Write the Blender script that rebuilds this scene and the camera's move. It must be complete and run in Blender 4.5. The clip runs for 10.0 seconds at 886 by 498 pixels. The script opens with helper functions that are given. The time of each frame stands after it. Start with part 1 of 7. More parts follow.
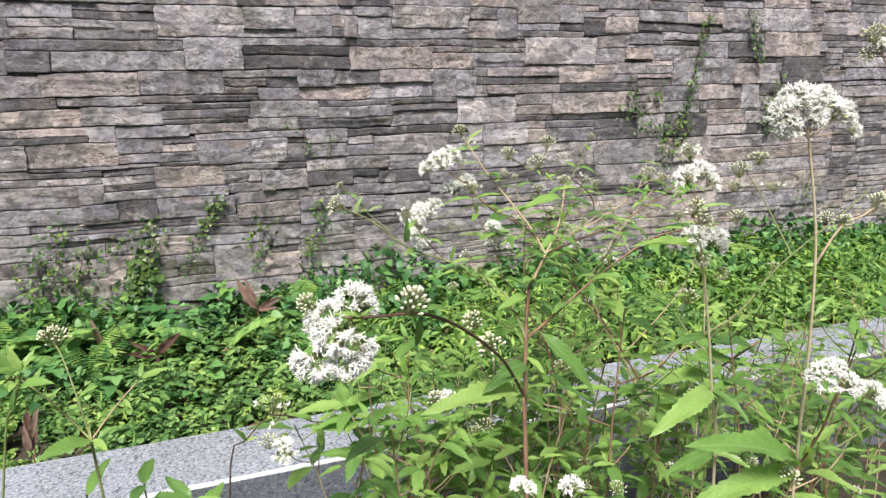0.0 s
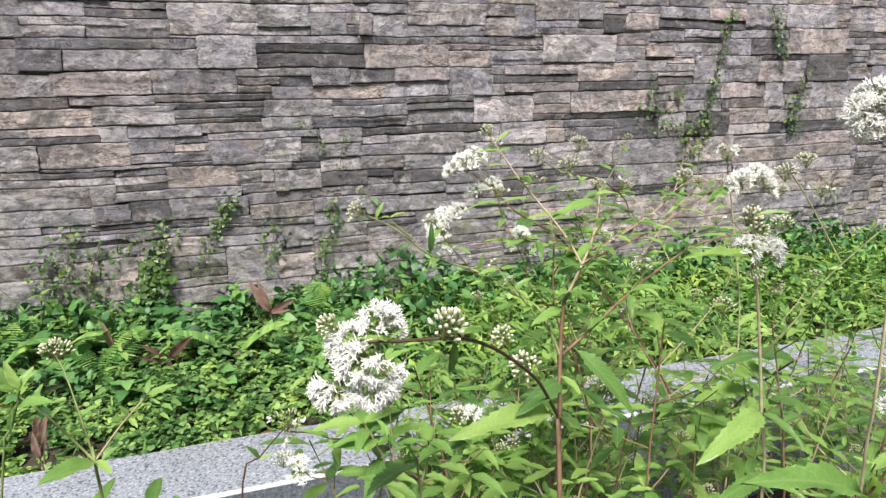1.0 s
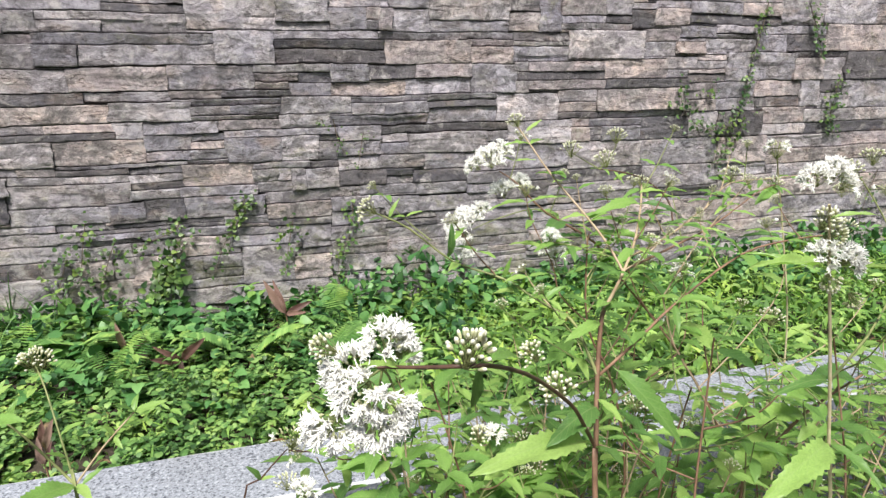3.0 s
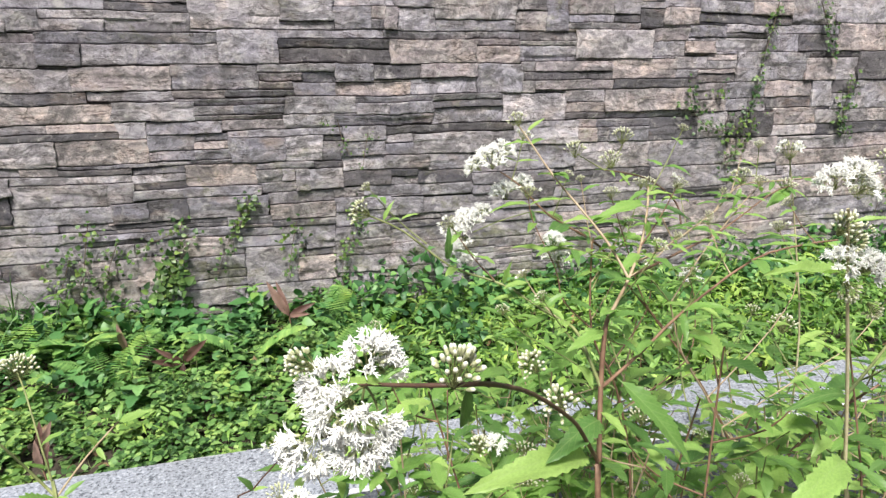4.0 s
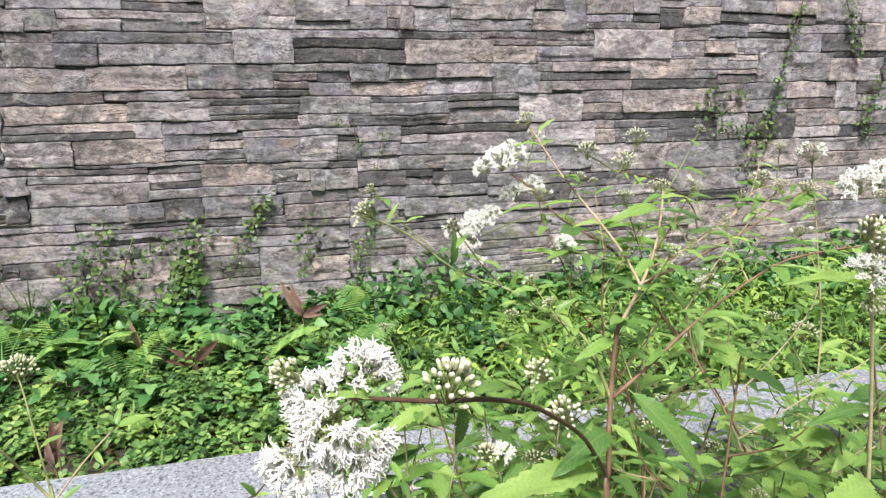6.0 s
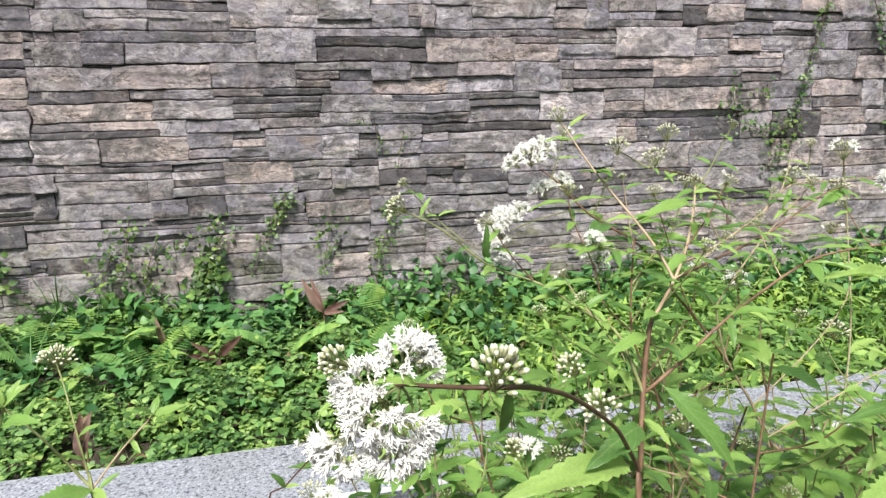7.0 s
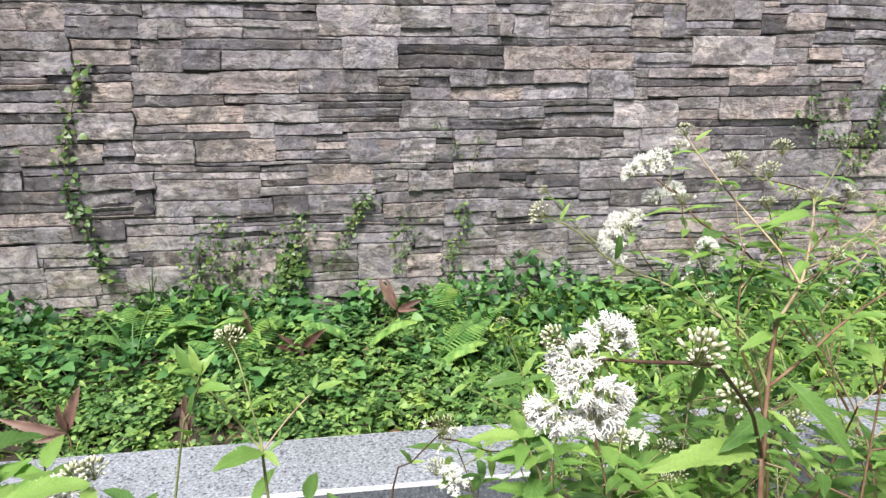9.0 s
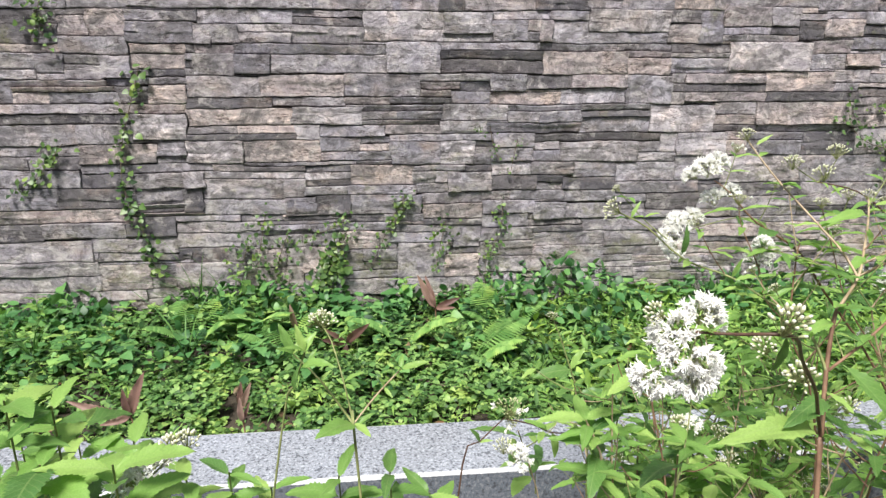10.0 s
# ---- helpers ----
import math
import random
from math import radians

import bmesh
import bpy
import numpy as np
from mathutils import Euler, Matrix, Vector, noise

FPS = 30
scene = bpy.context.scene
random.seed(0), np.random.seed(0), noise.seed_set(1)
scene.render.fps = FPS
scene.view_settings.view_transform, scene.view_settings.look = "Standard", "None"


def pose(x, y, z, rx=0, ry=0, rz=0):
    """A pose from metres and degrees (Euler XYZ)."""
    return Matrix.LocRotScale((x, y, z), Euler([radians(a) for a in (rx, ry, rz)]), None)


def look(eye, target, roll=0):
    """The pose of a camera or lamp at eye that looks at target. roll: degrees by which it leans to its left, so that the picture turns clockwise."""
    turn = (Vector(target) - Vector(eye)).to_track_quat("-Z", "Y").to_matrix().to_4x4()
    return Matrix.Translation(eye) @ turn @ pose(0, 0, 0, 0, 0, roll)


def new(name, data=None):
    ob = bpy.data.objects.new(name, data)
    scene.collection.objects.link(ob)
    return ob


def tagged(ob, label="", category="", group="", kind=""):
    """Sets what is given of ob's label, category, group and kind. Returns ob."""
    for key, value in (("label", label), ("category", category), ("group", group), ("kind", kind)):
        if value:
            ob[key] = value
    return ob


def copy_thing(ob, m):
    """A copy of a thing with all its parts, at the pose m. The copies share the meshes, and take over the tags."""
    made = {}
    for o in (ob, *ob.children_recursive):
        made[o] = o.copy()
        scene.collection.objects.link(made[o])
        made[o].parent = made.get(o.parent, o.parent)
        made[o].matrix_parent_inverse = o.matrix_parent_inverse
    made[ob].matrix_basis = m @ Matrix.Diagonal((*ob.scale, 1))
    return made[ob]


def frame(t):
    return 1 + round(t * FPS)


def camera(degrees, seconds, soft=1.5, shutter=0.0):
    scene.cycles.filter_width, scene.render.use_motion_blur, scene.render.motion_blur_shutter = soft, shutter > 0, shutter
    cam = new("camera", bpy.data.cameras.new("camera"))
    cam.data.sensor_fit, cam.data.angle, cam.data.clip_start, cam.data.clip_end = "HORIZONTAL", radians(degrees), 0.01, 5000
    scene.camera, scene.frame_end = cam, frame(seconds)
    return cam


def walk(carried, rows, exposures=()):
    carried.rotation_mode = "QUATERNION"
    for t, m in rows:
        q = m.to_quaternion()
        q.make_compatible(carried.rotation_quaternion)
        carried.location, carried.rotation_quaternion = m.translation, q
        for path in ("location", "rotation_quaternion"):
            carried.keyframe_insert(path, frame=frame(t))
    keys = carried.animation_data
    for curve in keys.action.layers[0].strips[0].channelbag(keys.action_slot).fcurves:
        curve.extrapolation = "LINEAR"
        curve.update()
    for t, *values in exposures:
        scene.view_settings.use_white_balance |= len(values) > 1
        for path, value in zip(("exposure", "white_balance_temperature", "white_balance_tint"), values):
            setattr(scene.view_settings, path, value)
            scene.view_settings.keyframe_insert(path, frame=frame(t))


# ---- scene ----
cam = camera(68.2, 10.0, soft=1.4)
PATH = [
    (0, (-0.011, 0.013, 1.363), (0.624, 1.842, 0.86), -0.7),
    (0.5, (-0.01, 0.045, 1.365), (0.606, 1.879, 0.859), -0.8),
    (1, (-0.009, 0.076, 1.36), (0.592, 1.916, 0.855), -0.8),
    (1.5, (-0.008, 0.106, 1.355), (0.579, 1.952, 0.856), -0.6),
    (2, (-0.004, 0.126, 1.353), (0.568, 1.976, 0.854), -0.6),
    (2.5, (0.006, 0.143, 1.346), (0.561, 1.998, 0.845), -0.7),
    (4, (0.036, 0.185, 1.336), (0.556, 2.051, 0.838), -0.7),
    (4.5, (0.045, 0.194, 1.337), (0.551, 2.063, 0.837), -0.7),
    (5, (0.053, 0.2, 1.334), (0.55, 2.072, 0.836), -0.7),
    (5.5, (0.055, 0.203, 1.333), (0.54, 2.078, 0.835), -0.6),
    (5.7, (0.054, 0.202, 1.334), (0.534, 2.08, 0.839), -0.6),
    (6.8, (0.042, 0.201, 1.332), (0.475, 2.089, 0.833), -0.7),
    (7, (0.036, 0.2, 1.33), (0.457, 2.091, 0.833), -0.7),
    (7.5, (0.014, 0.199, 1.327), (0.417, 2.095, 0.834), -0.4),
    (8, (-0.006, 0.195, 1.325), (0.355, 2.099, 0.83), -0.4),
    (8.5, (-0.033, 0.177, 1.335), (0.279, 2.09, 0.84), -0.5),
    (9, (-0.076, 0.144, 1.346), (0.199, 2.064, 0.859), -0.2),
    (9.5, (-0.117, 0.117, 1.35), (0.133, 2.043, 0.872), 0.2),
    (10, (-0.157, 0.081, 1.351), (0.052, 2.011, 0.872), 0.1),
]
walk(cam, [(t, look(eye, target, roll)) for t, eye, target, roll in PATH], exposures=[(0, 0.50), (2.5, 0.57), (5, 0.63), (8, 0.59), (10, 0.65)])

# ---- light: bright, thinly clouded sky ----
world = bpy.data.worlds.new("sky")
scene.world = world
world.use_nodes = True
wn = world.node_tree.nodes
sky = wn.new("ShaderNodeTexSky")
sky.sky_type = 'NISHITA'
sky.sun_disc = False
sky.sun_elevation = radians(62)
sky.sun_rotation = radians(200)
sky.air_density = 1.0
sky.dust_density = 4.0
wn["Background"].inputs["Strength"].default_value = 0.066
world.node_tree.links.new(sky.outputs[0], wn["Background"].inputs["Color"])
sun = new("sun", bpy.data.lights.new("sun", 'SUN'))
sun.data.energy = 4.8
sun.data.angle = radians(17)
sun.data.color = (1.0, 0.975, 0.93)
sun.matrix_world = look((-1.5, -2.4, 6.0), (0, 1.5, 0))

# ---- materials ----
def material(name):
    m = bpy.data.materials.new(name)
    m.use_nodes = True
    nt = m.node_tree
    b = nt.nodes["Principled BSDF"]
    return m, nt, b


def node(nt, kind, **values):
    n = nt.nodes.new(kind)
    for key, value in values.items():
        n.inputs[key.replace("_", " ")].default_value = value
    return n


def ramp(nt, source, *stops):
    r = nt.nodes.new("ShaderNodeValToRGB")
    while len(r.color_ramp.elements) < len(stops):
        r.color_ramp.elements.new(0.5)
    for e, (at, colour) in zip(r.color_ramp.elements, stops):
        e.position = at
        e.color = (*colour, 1) if len(colour) == 3 else colour
    nt.links.new(source, r.inputs[0])
    return r


def mix(nt, factor, a, b, blend='MIX'):
    n = nt.nodes.new("ShaderNodeMix")
    n.data_type = 'RGBA'
    n.blend_type = blend
    for slot, value in ((0, factor), (6, a), (7, b)):
        if isinstance(value, bpy.types.NodeSocket):
            nt.links.new(value, n.inputs[slot])
        elif slot == 0:
            n.inputs[0].default_value = value
        else:
            n.inputs[slot].default_value = (*value, 1)
    return n.outputs[2]


def stretched(nt, sx, sy, sz, offset=None):
    """Object coordinates, scaled, and shifted by a random amount for each piece."""
    co = nt.nodes.new("ShaderNodeTexCoord")
    mp = nt.nodes.new("ShaderNodeMapping")
    mp.inputs["Scale"].default_value = (sx, sy, sz)
    nt.links.new(co.outputs["Object"], mp.inputs["Vector"])
    if offset is not None:
        sc = nt.nodes.new("ShaderNodeVectorMath")
        sc.operation = 'SCALE'
        sc.inputs[0].default_value = (31.0, 17.0, 23.0)
        nt.links.new(offset, sc.inputs["Scale"])
        nt.links.new(sc.outputs[0], mp.inputs["Location"])
    return mp.outputs["Vector"]


def noise_of(nt, vector, scale, detail=6.0, rough=0.6, distortion=0.0):
    n = node(nt, "ShaderNodeTexNoise", Scale=scale, Detail=detail, Roughness=rough, Distortion=distortion)
    nt.links.new(vector, n.inputs["Vector"])
    return n.outputs["Fac"]


def bump(nt, b, height, strength, distance):
    n = node(nt, "ShaderNodeBump", Strength=strength, Distance=distance)
    nt.links.new(height, n.inputs["Height"])
    nt.links.new(n.outputs[0], b.inputs["Normal"])


def stone_material(name, low, mid, high):
    """Split ledge stone: soft mottling, bedding streaks, dark weathering, a little lichen."""
    m, nt, b = material(name)
    rnd = nt.nodes.new("ShaderNodeObjectInfo").outputs["Random"]
    layered = noise_of(nt, stretched(nt, 6, 6, 9, rnd), 1.0, 6, 0.6, 0.8)
    blotch = noise_of(nt, stretched(nt, 8, 8, 13, rnd), 1.0, 6, 0.58, 0.6)
    grain = noise_of(nt, stretched(nt, 1, 1, 1), 130, 4, 0.7)
    col = ramp(nt, layered, (0.33, low), (0.48, mid), (0.66, high)).outputs[0]
    shade = ramp(nt, rnd, (0.0, (0.80, 0.79, 0.83)), (0.5, (0.99, 0.98, 0.98)), (1.0, (1.16, 1.11, 1.06))).outputs[0]
    col = mix(nt, 1.0, col, shade, 'MULTIPLY')
    tint = ramp(nt, blotch, (0.34, (0.74, 0.73, 0.77)), (0.50, (1, 1, 1)), (0.68, (1.20, 1.13, 1.05))).outputs[0]
    col = mix(nt, 0.9, col, tint, 'MULTIPLY')
    # ragged mottling of the split face
    mottle = noise_of(nt, stretched(nt, 1, 1, 1.05, rnd), 13, 13, 0.76, 0.9)
    col = mix(nt, 0.9, col, ramp(nt, mottle, (0.37, (0.50, 0.48, 0.50)), (0.46, (0.88, 0.87, 0.88)), (0.54, (1.04, 1.03, 1.03)), (0.66, (1.34, 1.30, 1.28))).outputs[0], 'MULTIPLY')
    # rusty ochre bleeding through some faces
    rust = noise_of(nt, stretched(nt, 4, 4, 7, rnd), 1.0, 5, 0.6, 0.4)
    col = mix(nt, ramp(nt, rust, (0.56, (0, 0, 0)), (0.70, (0.42, 0.42, 0.42))).outputs[0], col, (0.46, 0.335, 0.255))
    # dark weathered crust that follows the bedding
    crust = noise_of(nt, stretched(nt, 6, 6, 9, rnd), 1.0, 14, 0.78, 0.8)
    col = mix(nt, ramp(nt, crust, (0.49, (0, 0, 0)), (0.53, (0.5, 0.5, 0.5)), (0.63, (0.85, 0.85, 0.85))).outputs[0], col, (0.10, 0.094, 0.098))
    stain = noise_of(nt, stretched(nt, 1.0, 1, 2.0), 3.4, 15, 0.80, 0.7)
    col = mix(nt, ramp(nt, stain, (0.49, (0, 0, 0)), (0.54, (0.45, 0.45, 0.45)), (0.66, (0.72, 0.72, 0.72))).outputs[0], col, (0.125, 0.116, 0.117))
    # thin splits along the bedding
    split = noise_of(nt, stretched(nt, 3.4, 3, 24, rnd), 1.0, 7, 0.62, 0.5)
    lines = ramp(nt, split, (0.470, (1, 1, 1)), (0.484, (0.20, 0.18, 0.18)), (0.492, (0.28, 0.26, 0.26)), (0.504, (1, 1, 1))).outputs[0]
    where = ramp(nt, blotch, (0.46, (0, 0, 0)), (0.53, (0.9, 0.9, 0.9))).outputs[0]
    col = mix(nt, where, col, mix(nt, 1.0, col, lines, 'MULTIPLY'))
    # pale scuffs and mineral bloom, and thin green algae, both thicker towards the ground
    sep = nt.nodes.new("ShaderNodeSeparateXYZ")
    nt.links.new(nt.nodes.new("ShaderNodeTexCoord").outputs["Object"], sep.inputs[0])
    foot_boost = nt.nodes.new("ShaderNodeMapRange")
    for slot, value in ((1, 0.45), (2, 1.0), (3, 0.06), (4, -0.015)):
        foot_boost.inputs[slot].default_value = value
    nt.links.new(sep.outputs["Z"], foot_boost.inputs[0])

    def with_foot_boost(source):
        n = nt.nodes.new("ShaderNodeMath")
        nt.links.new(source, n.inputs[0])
        nt.links.new(foot_boost.outputs[0], n.inputs[1])
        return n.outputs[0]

    # the extra bloom low down also paints back light lost to the weeds' shade
    bloom = with_foot_boost(noise_of(nt, stretched(nt, 1, 1, 1.3), 11, 10, 0.76, 0.5))
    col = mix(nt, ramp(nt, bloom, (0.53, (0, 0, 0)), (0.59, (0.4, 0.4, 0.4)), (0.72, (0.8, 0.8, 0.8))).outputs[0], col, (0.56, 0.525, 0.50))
    algae = with_foot_boost(noise_of(nt, stretched(nt, 0.9, 1, 1.3), 4.6, 12, 0.78, 0.4))
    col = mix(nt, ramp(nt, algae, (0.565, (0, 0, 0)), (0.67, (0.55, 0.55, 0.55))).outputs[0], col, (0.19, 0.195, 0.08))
    pits = noise_of(nt, stretched(nt, 1, 1, 1.1), 34, 8, 0.72, 0.6)
    col = mix(nt, 0.7, col, ramp(nt, pits, (0.36, (0.45, 0.43, 0.43)), (0.46, (0.97, 0.97, 0.97)), (0.58, (1.06, 1.06, 1.06)), (0.68, (1.4, 1.38, 1.36))).outputs[0], 'MULTIPLY')
    speck = ramp(nt, grain, (0.34, (0.78, 0.78, 0.78)), (0.5, (1, 1, 1)), (0.68, (1.16, 1.16, 1.16))).outputs[0]
    col = mix(nt, 0.5, col, speck, 'MULTIPLY')
    nt.links.new(col, b.inputs["Base Color"])
    b.inputs["Roughness"].default_value = 0.88
    b.inputs["Specular IOR Level"].default_value = 0.25
    ht = nt.nodes.new("ShaderNodeMath")
    ht.operation = 'MULTIPLY_ADD'
    nt.links.new(mottle, ht.inputs[0])
    ht.inputs[1].default_value = 2.0
    nt.links.new(pits, ht.inputs[2])
    bump(nt, b, ht.outputs[0], 1.0, 0.011)
    return m


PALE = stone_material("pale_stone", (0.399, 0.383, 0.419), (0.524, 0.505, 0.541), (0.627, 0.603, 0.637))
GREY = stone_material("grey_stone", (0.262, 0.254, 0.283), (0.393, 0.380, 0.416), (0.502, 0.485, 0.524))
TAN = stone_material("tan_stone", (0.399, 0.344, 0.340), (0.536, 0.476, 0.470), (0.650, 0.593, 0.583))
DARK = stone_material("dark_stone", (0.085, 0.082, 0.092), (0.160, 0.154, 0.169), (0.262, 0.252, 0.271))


def soil_material(name, dark, light, scale):
    m, nt, b = material(name)
    v = stretched(nt, 1, 1, 1)
    big = noise_of(nt, v, scale, 8, 0.65)
    fine = noise_of(nt, v, scale * 22, 5, 0.7)
    col = ramp(nt, big, (0.35, dark), (0.65, light)).outputs[0]
    col = mix(nt, 0.6, col, ramp(nt, fine, (0.35, (0.6, 0.6, 0.6)), (0.65, (1.3, 1.3, 1.3))).outputs[0], 'MULTIPLY')
    nt.links.new(col, b.inputs["Base Color"])
    b.inputs["Roughness"].default_value = 0.95
    bump(nt, b, fine, 0.8, 0.01)
    return m


MORTAR = soil_material("mortar", (0.035, 0.032, 0.03), (0.08, 0.074, 0.068), 6)
SOIL = soil_material("soil", (0.022, 0.017, 0.011), (0.06, 0.047, 0.031), 3)


def granite_material(name, mid, dark, light, rough):
    m, nt, b = material(name)
    v = stretched(nt, 1, 1, 1)
    speck = noise_of(nt, v, 125, 3, 0.7)
    fine = noise_of(nt, v, 300, 3, 0.7)
    patch = noise_of(nt, v, 3, 6, 0.6)
    col = ramp(nt, speck, (0.37, dark), (0.45, mid), (0.55, mid), (0.63, light)).outputs[0]
    col = mix(nt, 0.6, col, ramp(nt, fine, (0.35, (0.7, 0.7, 0.72)), (0.62, (1.2, 1.2, 1.2))).outputs[0], 'MULTIPLY')
    # scattered dark mica flecks
    fleck = noise_of(nt, v, 78, 2, 0.5, 0.3)
    col = mix(nt, ramp(nt, fleck, (0.63, (0, 0, 0)), (0.67, (0.8, 0.8, 0.8))).outputs[0], col, dark)
    col = mix(nt, 0.7, col, ramp(nt, patch, (0.3, (0.78, 0.77, 0.75)), (0.7, (1.12, 1.12, 1.14))).outputs[0], 'MULTIPLY')
    nt.links.new(col, b.inputs["Base Color"])
    b.inputs["Roughness"].default_value = rough
    bump(nt, b, fine, 0.35, 0.002)
    return m


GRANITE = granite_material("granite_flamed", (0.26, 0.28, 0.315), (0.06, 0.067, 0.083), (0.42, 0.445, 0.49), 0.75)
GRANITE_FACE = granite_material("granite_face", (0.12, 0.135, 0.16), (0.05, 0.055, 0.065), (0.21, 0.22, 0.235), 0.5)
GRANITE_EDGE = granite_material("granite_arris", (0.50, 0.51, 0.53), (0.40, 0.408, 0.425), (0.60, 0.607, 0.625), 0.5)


def leaf_material(name, dark, mid, light, gloss=0.44, islands=True, through_light=0.2):
    """Leaf blades: a different tone for each blade, a little light passing through."""
    m, nt, b = material(name)
    if islands:
        rnd = nt.nodes.new("ShaderNodeNewGeometry").outputs["Random Per Island"]
    else:
        rnd = nt.nodes.new("ShaderNodeObjectInfo").outputs["Random"]
    col = ramp(nt, rnd, (0.0, dark), (0.5, mid), (1.0, light)).outputs[0]
    spots = noise_of(nt, stretched(nt, 1, 1, 1), 45, 5, 0.6)
    col = mix(nt, 0.6, col, ramp(nt, spots, (0.3, (0.72, 0.76, 0.7)), (0.7, (1.2, 1.15, 1.1))).outputs[0], 'MULTIPLY')
    if islands:
        # stands of lusher and of paler growth
        stand = noise_of(nt, stretched(nt, 1, 1, 1), 5.0, 4, 0.6)
        col = mix(nt, 0.9, col, ramp(nt, stand, (0.36, (0.50, 0.60, 0.56)), (0.5, (0.95, 0.96, 0.95)), (0.64, (1.5, 1.22, 0.98))).outputs[0], 'MULTIPLY')
    nt.links.new(col, b.inputs["Base Color"])
    b.inputs["Roughness"].default_value = gloss
    b.inputs["Specular IOR Level"].default_value = 0.5
    tr = nt.nodes.new("ShaderNodeBsdfTranslucent")
    nt.links.new(mix(nt, 1.0, col, (1.15, 1.3, 0.75), 'MULTIPLY'), tr.inputs["Color"])
    ms = nt.nodes.new("ShaderNodeMixShader")
    ms.inputs[0].default_value = through_light
    nt.links.new(b.outputs[0], ms.inputs[1])
    nt.links.new(tr.outputs[0], ms.inputs[2])
    nt.links.new(ms.outputs[0], nt.nodes["Material Output"].inputs["Surface"])
    bump(nt, b, noise_of(nt, stretched(nt, 1, 1, 1), 220, 3, 0.6), 0.25, 0.001)
    return m


LOW_LEAF = leaf_material("low_leaf", (0.030, 0.080, 0.022), (0.115, 0.245, 0.066), (0.255, 0.405, 0.125), 0.55)
DEEP_LEAF = leaf_material("deep_leaf", (0.020, 0.065, 0.026), (0.065, 0.19, 0.058), (0.17, 0.35, 0.11), 0.5)
WEED_BLADE = leaf_material("weed_leaf", (0.040, 0.125, 0.040), (0.095, 0.235, 0.070), (0.18, 0.35, 0.11), 0.5, islands=False)
HERB_LEAF = leaf_material("herb_leaf", (0.045, 0.115, 0.03), (0.185, 0.35, 0.07), (0.30, 0.47, 0.125), 0.6, through_light=0.28)
BLADE = leaf_material("big_leaf", (0.08, 0.18, 0.05), (0.205, 0.37, 0.088), (0.35, 0.505, 0.145), 0.42, islands=False, through_light=0.36)
FERN = leaf_material("fern_frond", (0.12, 0.27, 0.07), (0.19, 0.36, 0.10), (0.28, 0.46, 0.14), 0.55)
RED_LEAF = leaf_material("red_leaf", (0.11, 0.055, 0.048), (0.21, 0.12, 0.10), (0.31, 0.205, 0.17), 0.55, islands=False)
DRY_LEAF = leaf_material("dry_leaf", (0.12, 0.07, 0.04), (0.22, 0.14, 0.08), (0.34, 0.25, 0.16))
VINE_LEAF = leaf_material("vine_leaf", (0.022, 0.058, 0.018), (0.065, 0.135, 0.038), (0.15, 0.25, 0.07))
GRASS = leaf_material("grass_blade", (0.035, 0.10, 0.028), (0.095, 0.22, 0.055), (0.19, 0.34, 0.10))


def add_veins(m):
    """A pale midrib and slanting side veins on blades that lie along x."""
    nt = m.node_tree
    b = nt.nodes["Principled BSDF"]
    co = nt.nodes.new("ShaderNodeTexCoord")
    sep = nt.nodes.new("ShaderNodeSeparateXYZ")
    nt.links.new(co.outputs["Object"], sep.inputs[0])

    def op(kind, a, b2):
        n = nt.nodes.new("ShaderNodeMath")
        n.operation = kind
        for i, v in enumerate((a, b2)):
            if v is None:
                continue
            if isinstance(v, bpy.types.NodeSocket):
                nt.links.new(v, n.inputs[i])
            else:
                n.inputs[i].default_value = v
        return n.outputs[0]

    off = op('ABSOLUTE', sep.outputs["Y"], None)
    side = op('SINE', op('SUBTRACT', op('MULTIPLY', sep.outputs["X"], 52.0), op('MULTIPLY', off, 95.0)), None)
    side = op('GREATER_THAN', side, 0.86)
    rib = op('LESS_THAN', off, 0.0065)
    vein = op('MAXIMUM', rib, op('MULTIPLY', side, 0.55))
    source = b.inputs["Base Color"].links[0].from_socket
    nt.links.new(mix(nt, op('MULTIPLY', vein, 0.32), source, (0.36, 0.47, 0.18)), b.inputs["Base Color"])
    n = node(nt, "ShaderNodeBump", Strength=0.4, Distance=0.010)
    nt.links.new(op('MULTIPLY', vein, -1.0), n.inputs["Height"])
    nt.links.new(n.outputs[0], b.inputs["Normal"])


add_veins(BLADE)


def plain_material(name, low, high, rough, scale=60, through_light=0.0):
    m, nt, b = material(name)
    n = noise_of(nt, stretched(nt, 1, 1, 1), scale, 4, 0.6)
    col = ramp(nt, n, (0.35, low), (0.65, high)).outputs[0]
    nt.links.new(col, b.inputs["Base Color"])
    b.inputs["Roughness"].default_value = rough
    if through_light:
        tr = nt.nodes.new("ShaderNodeBsdfTranslucent")
        nt.links.new(col, tr.inputs["Color"])
        ms = nt.nodes.new("ShaderNodeMixShader")
        ms.inputs[0].default_value = through_light
        nt.links.new(b.outputs[0], ms.inputs[1])
        nt.links.new(tr.outputs[0], ms.inputs[2])
        nt.links.new(ms.outputs[0], nt.nodes["Material Output"].inputs["Surface"])
    return m


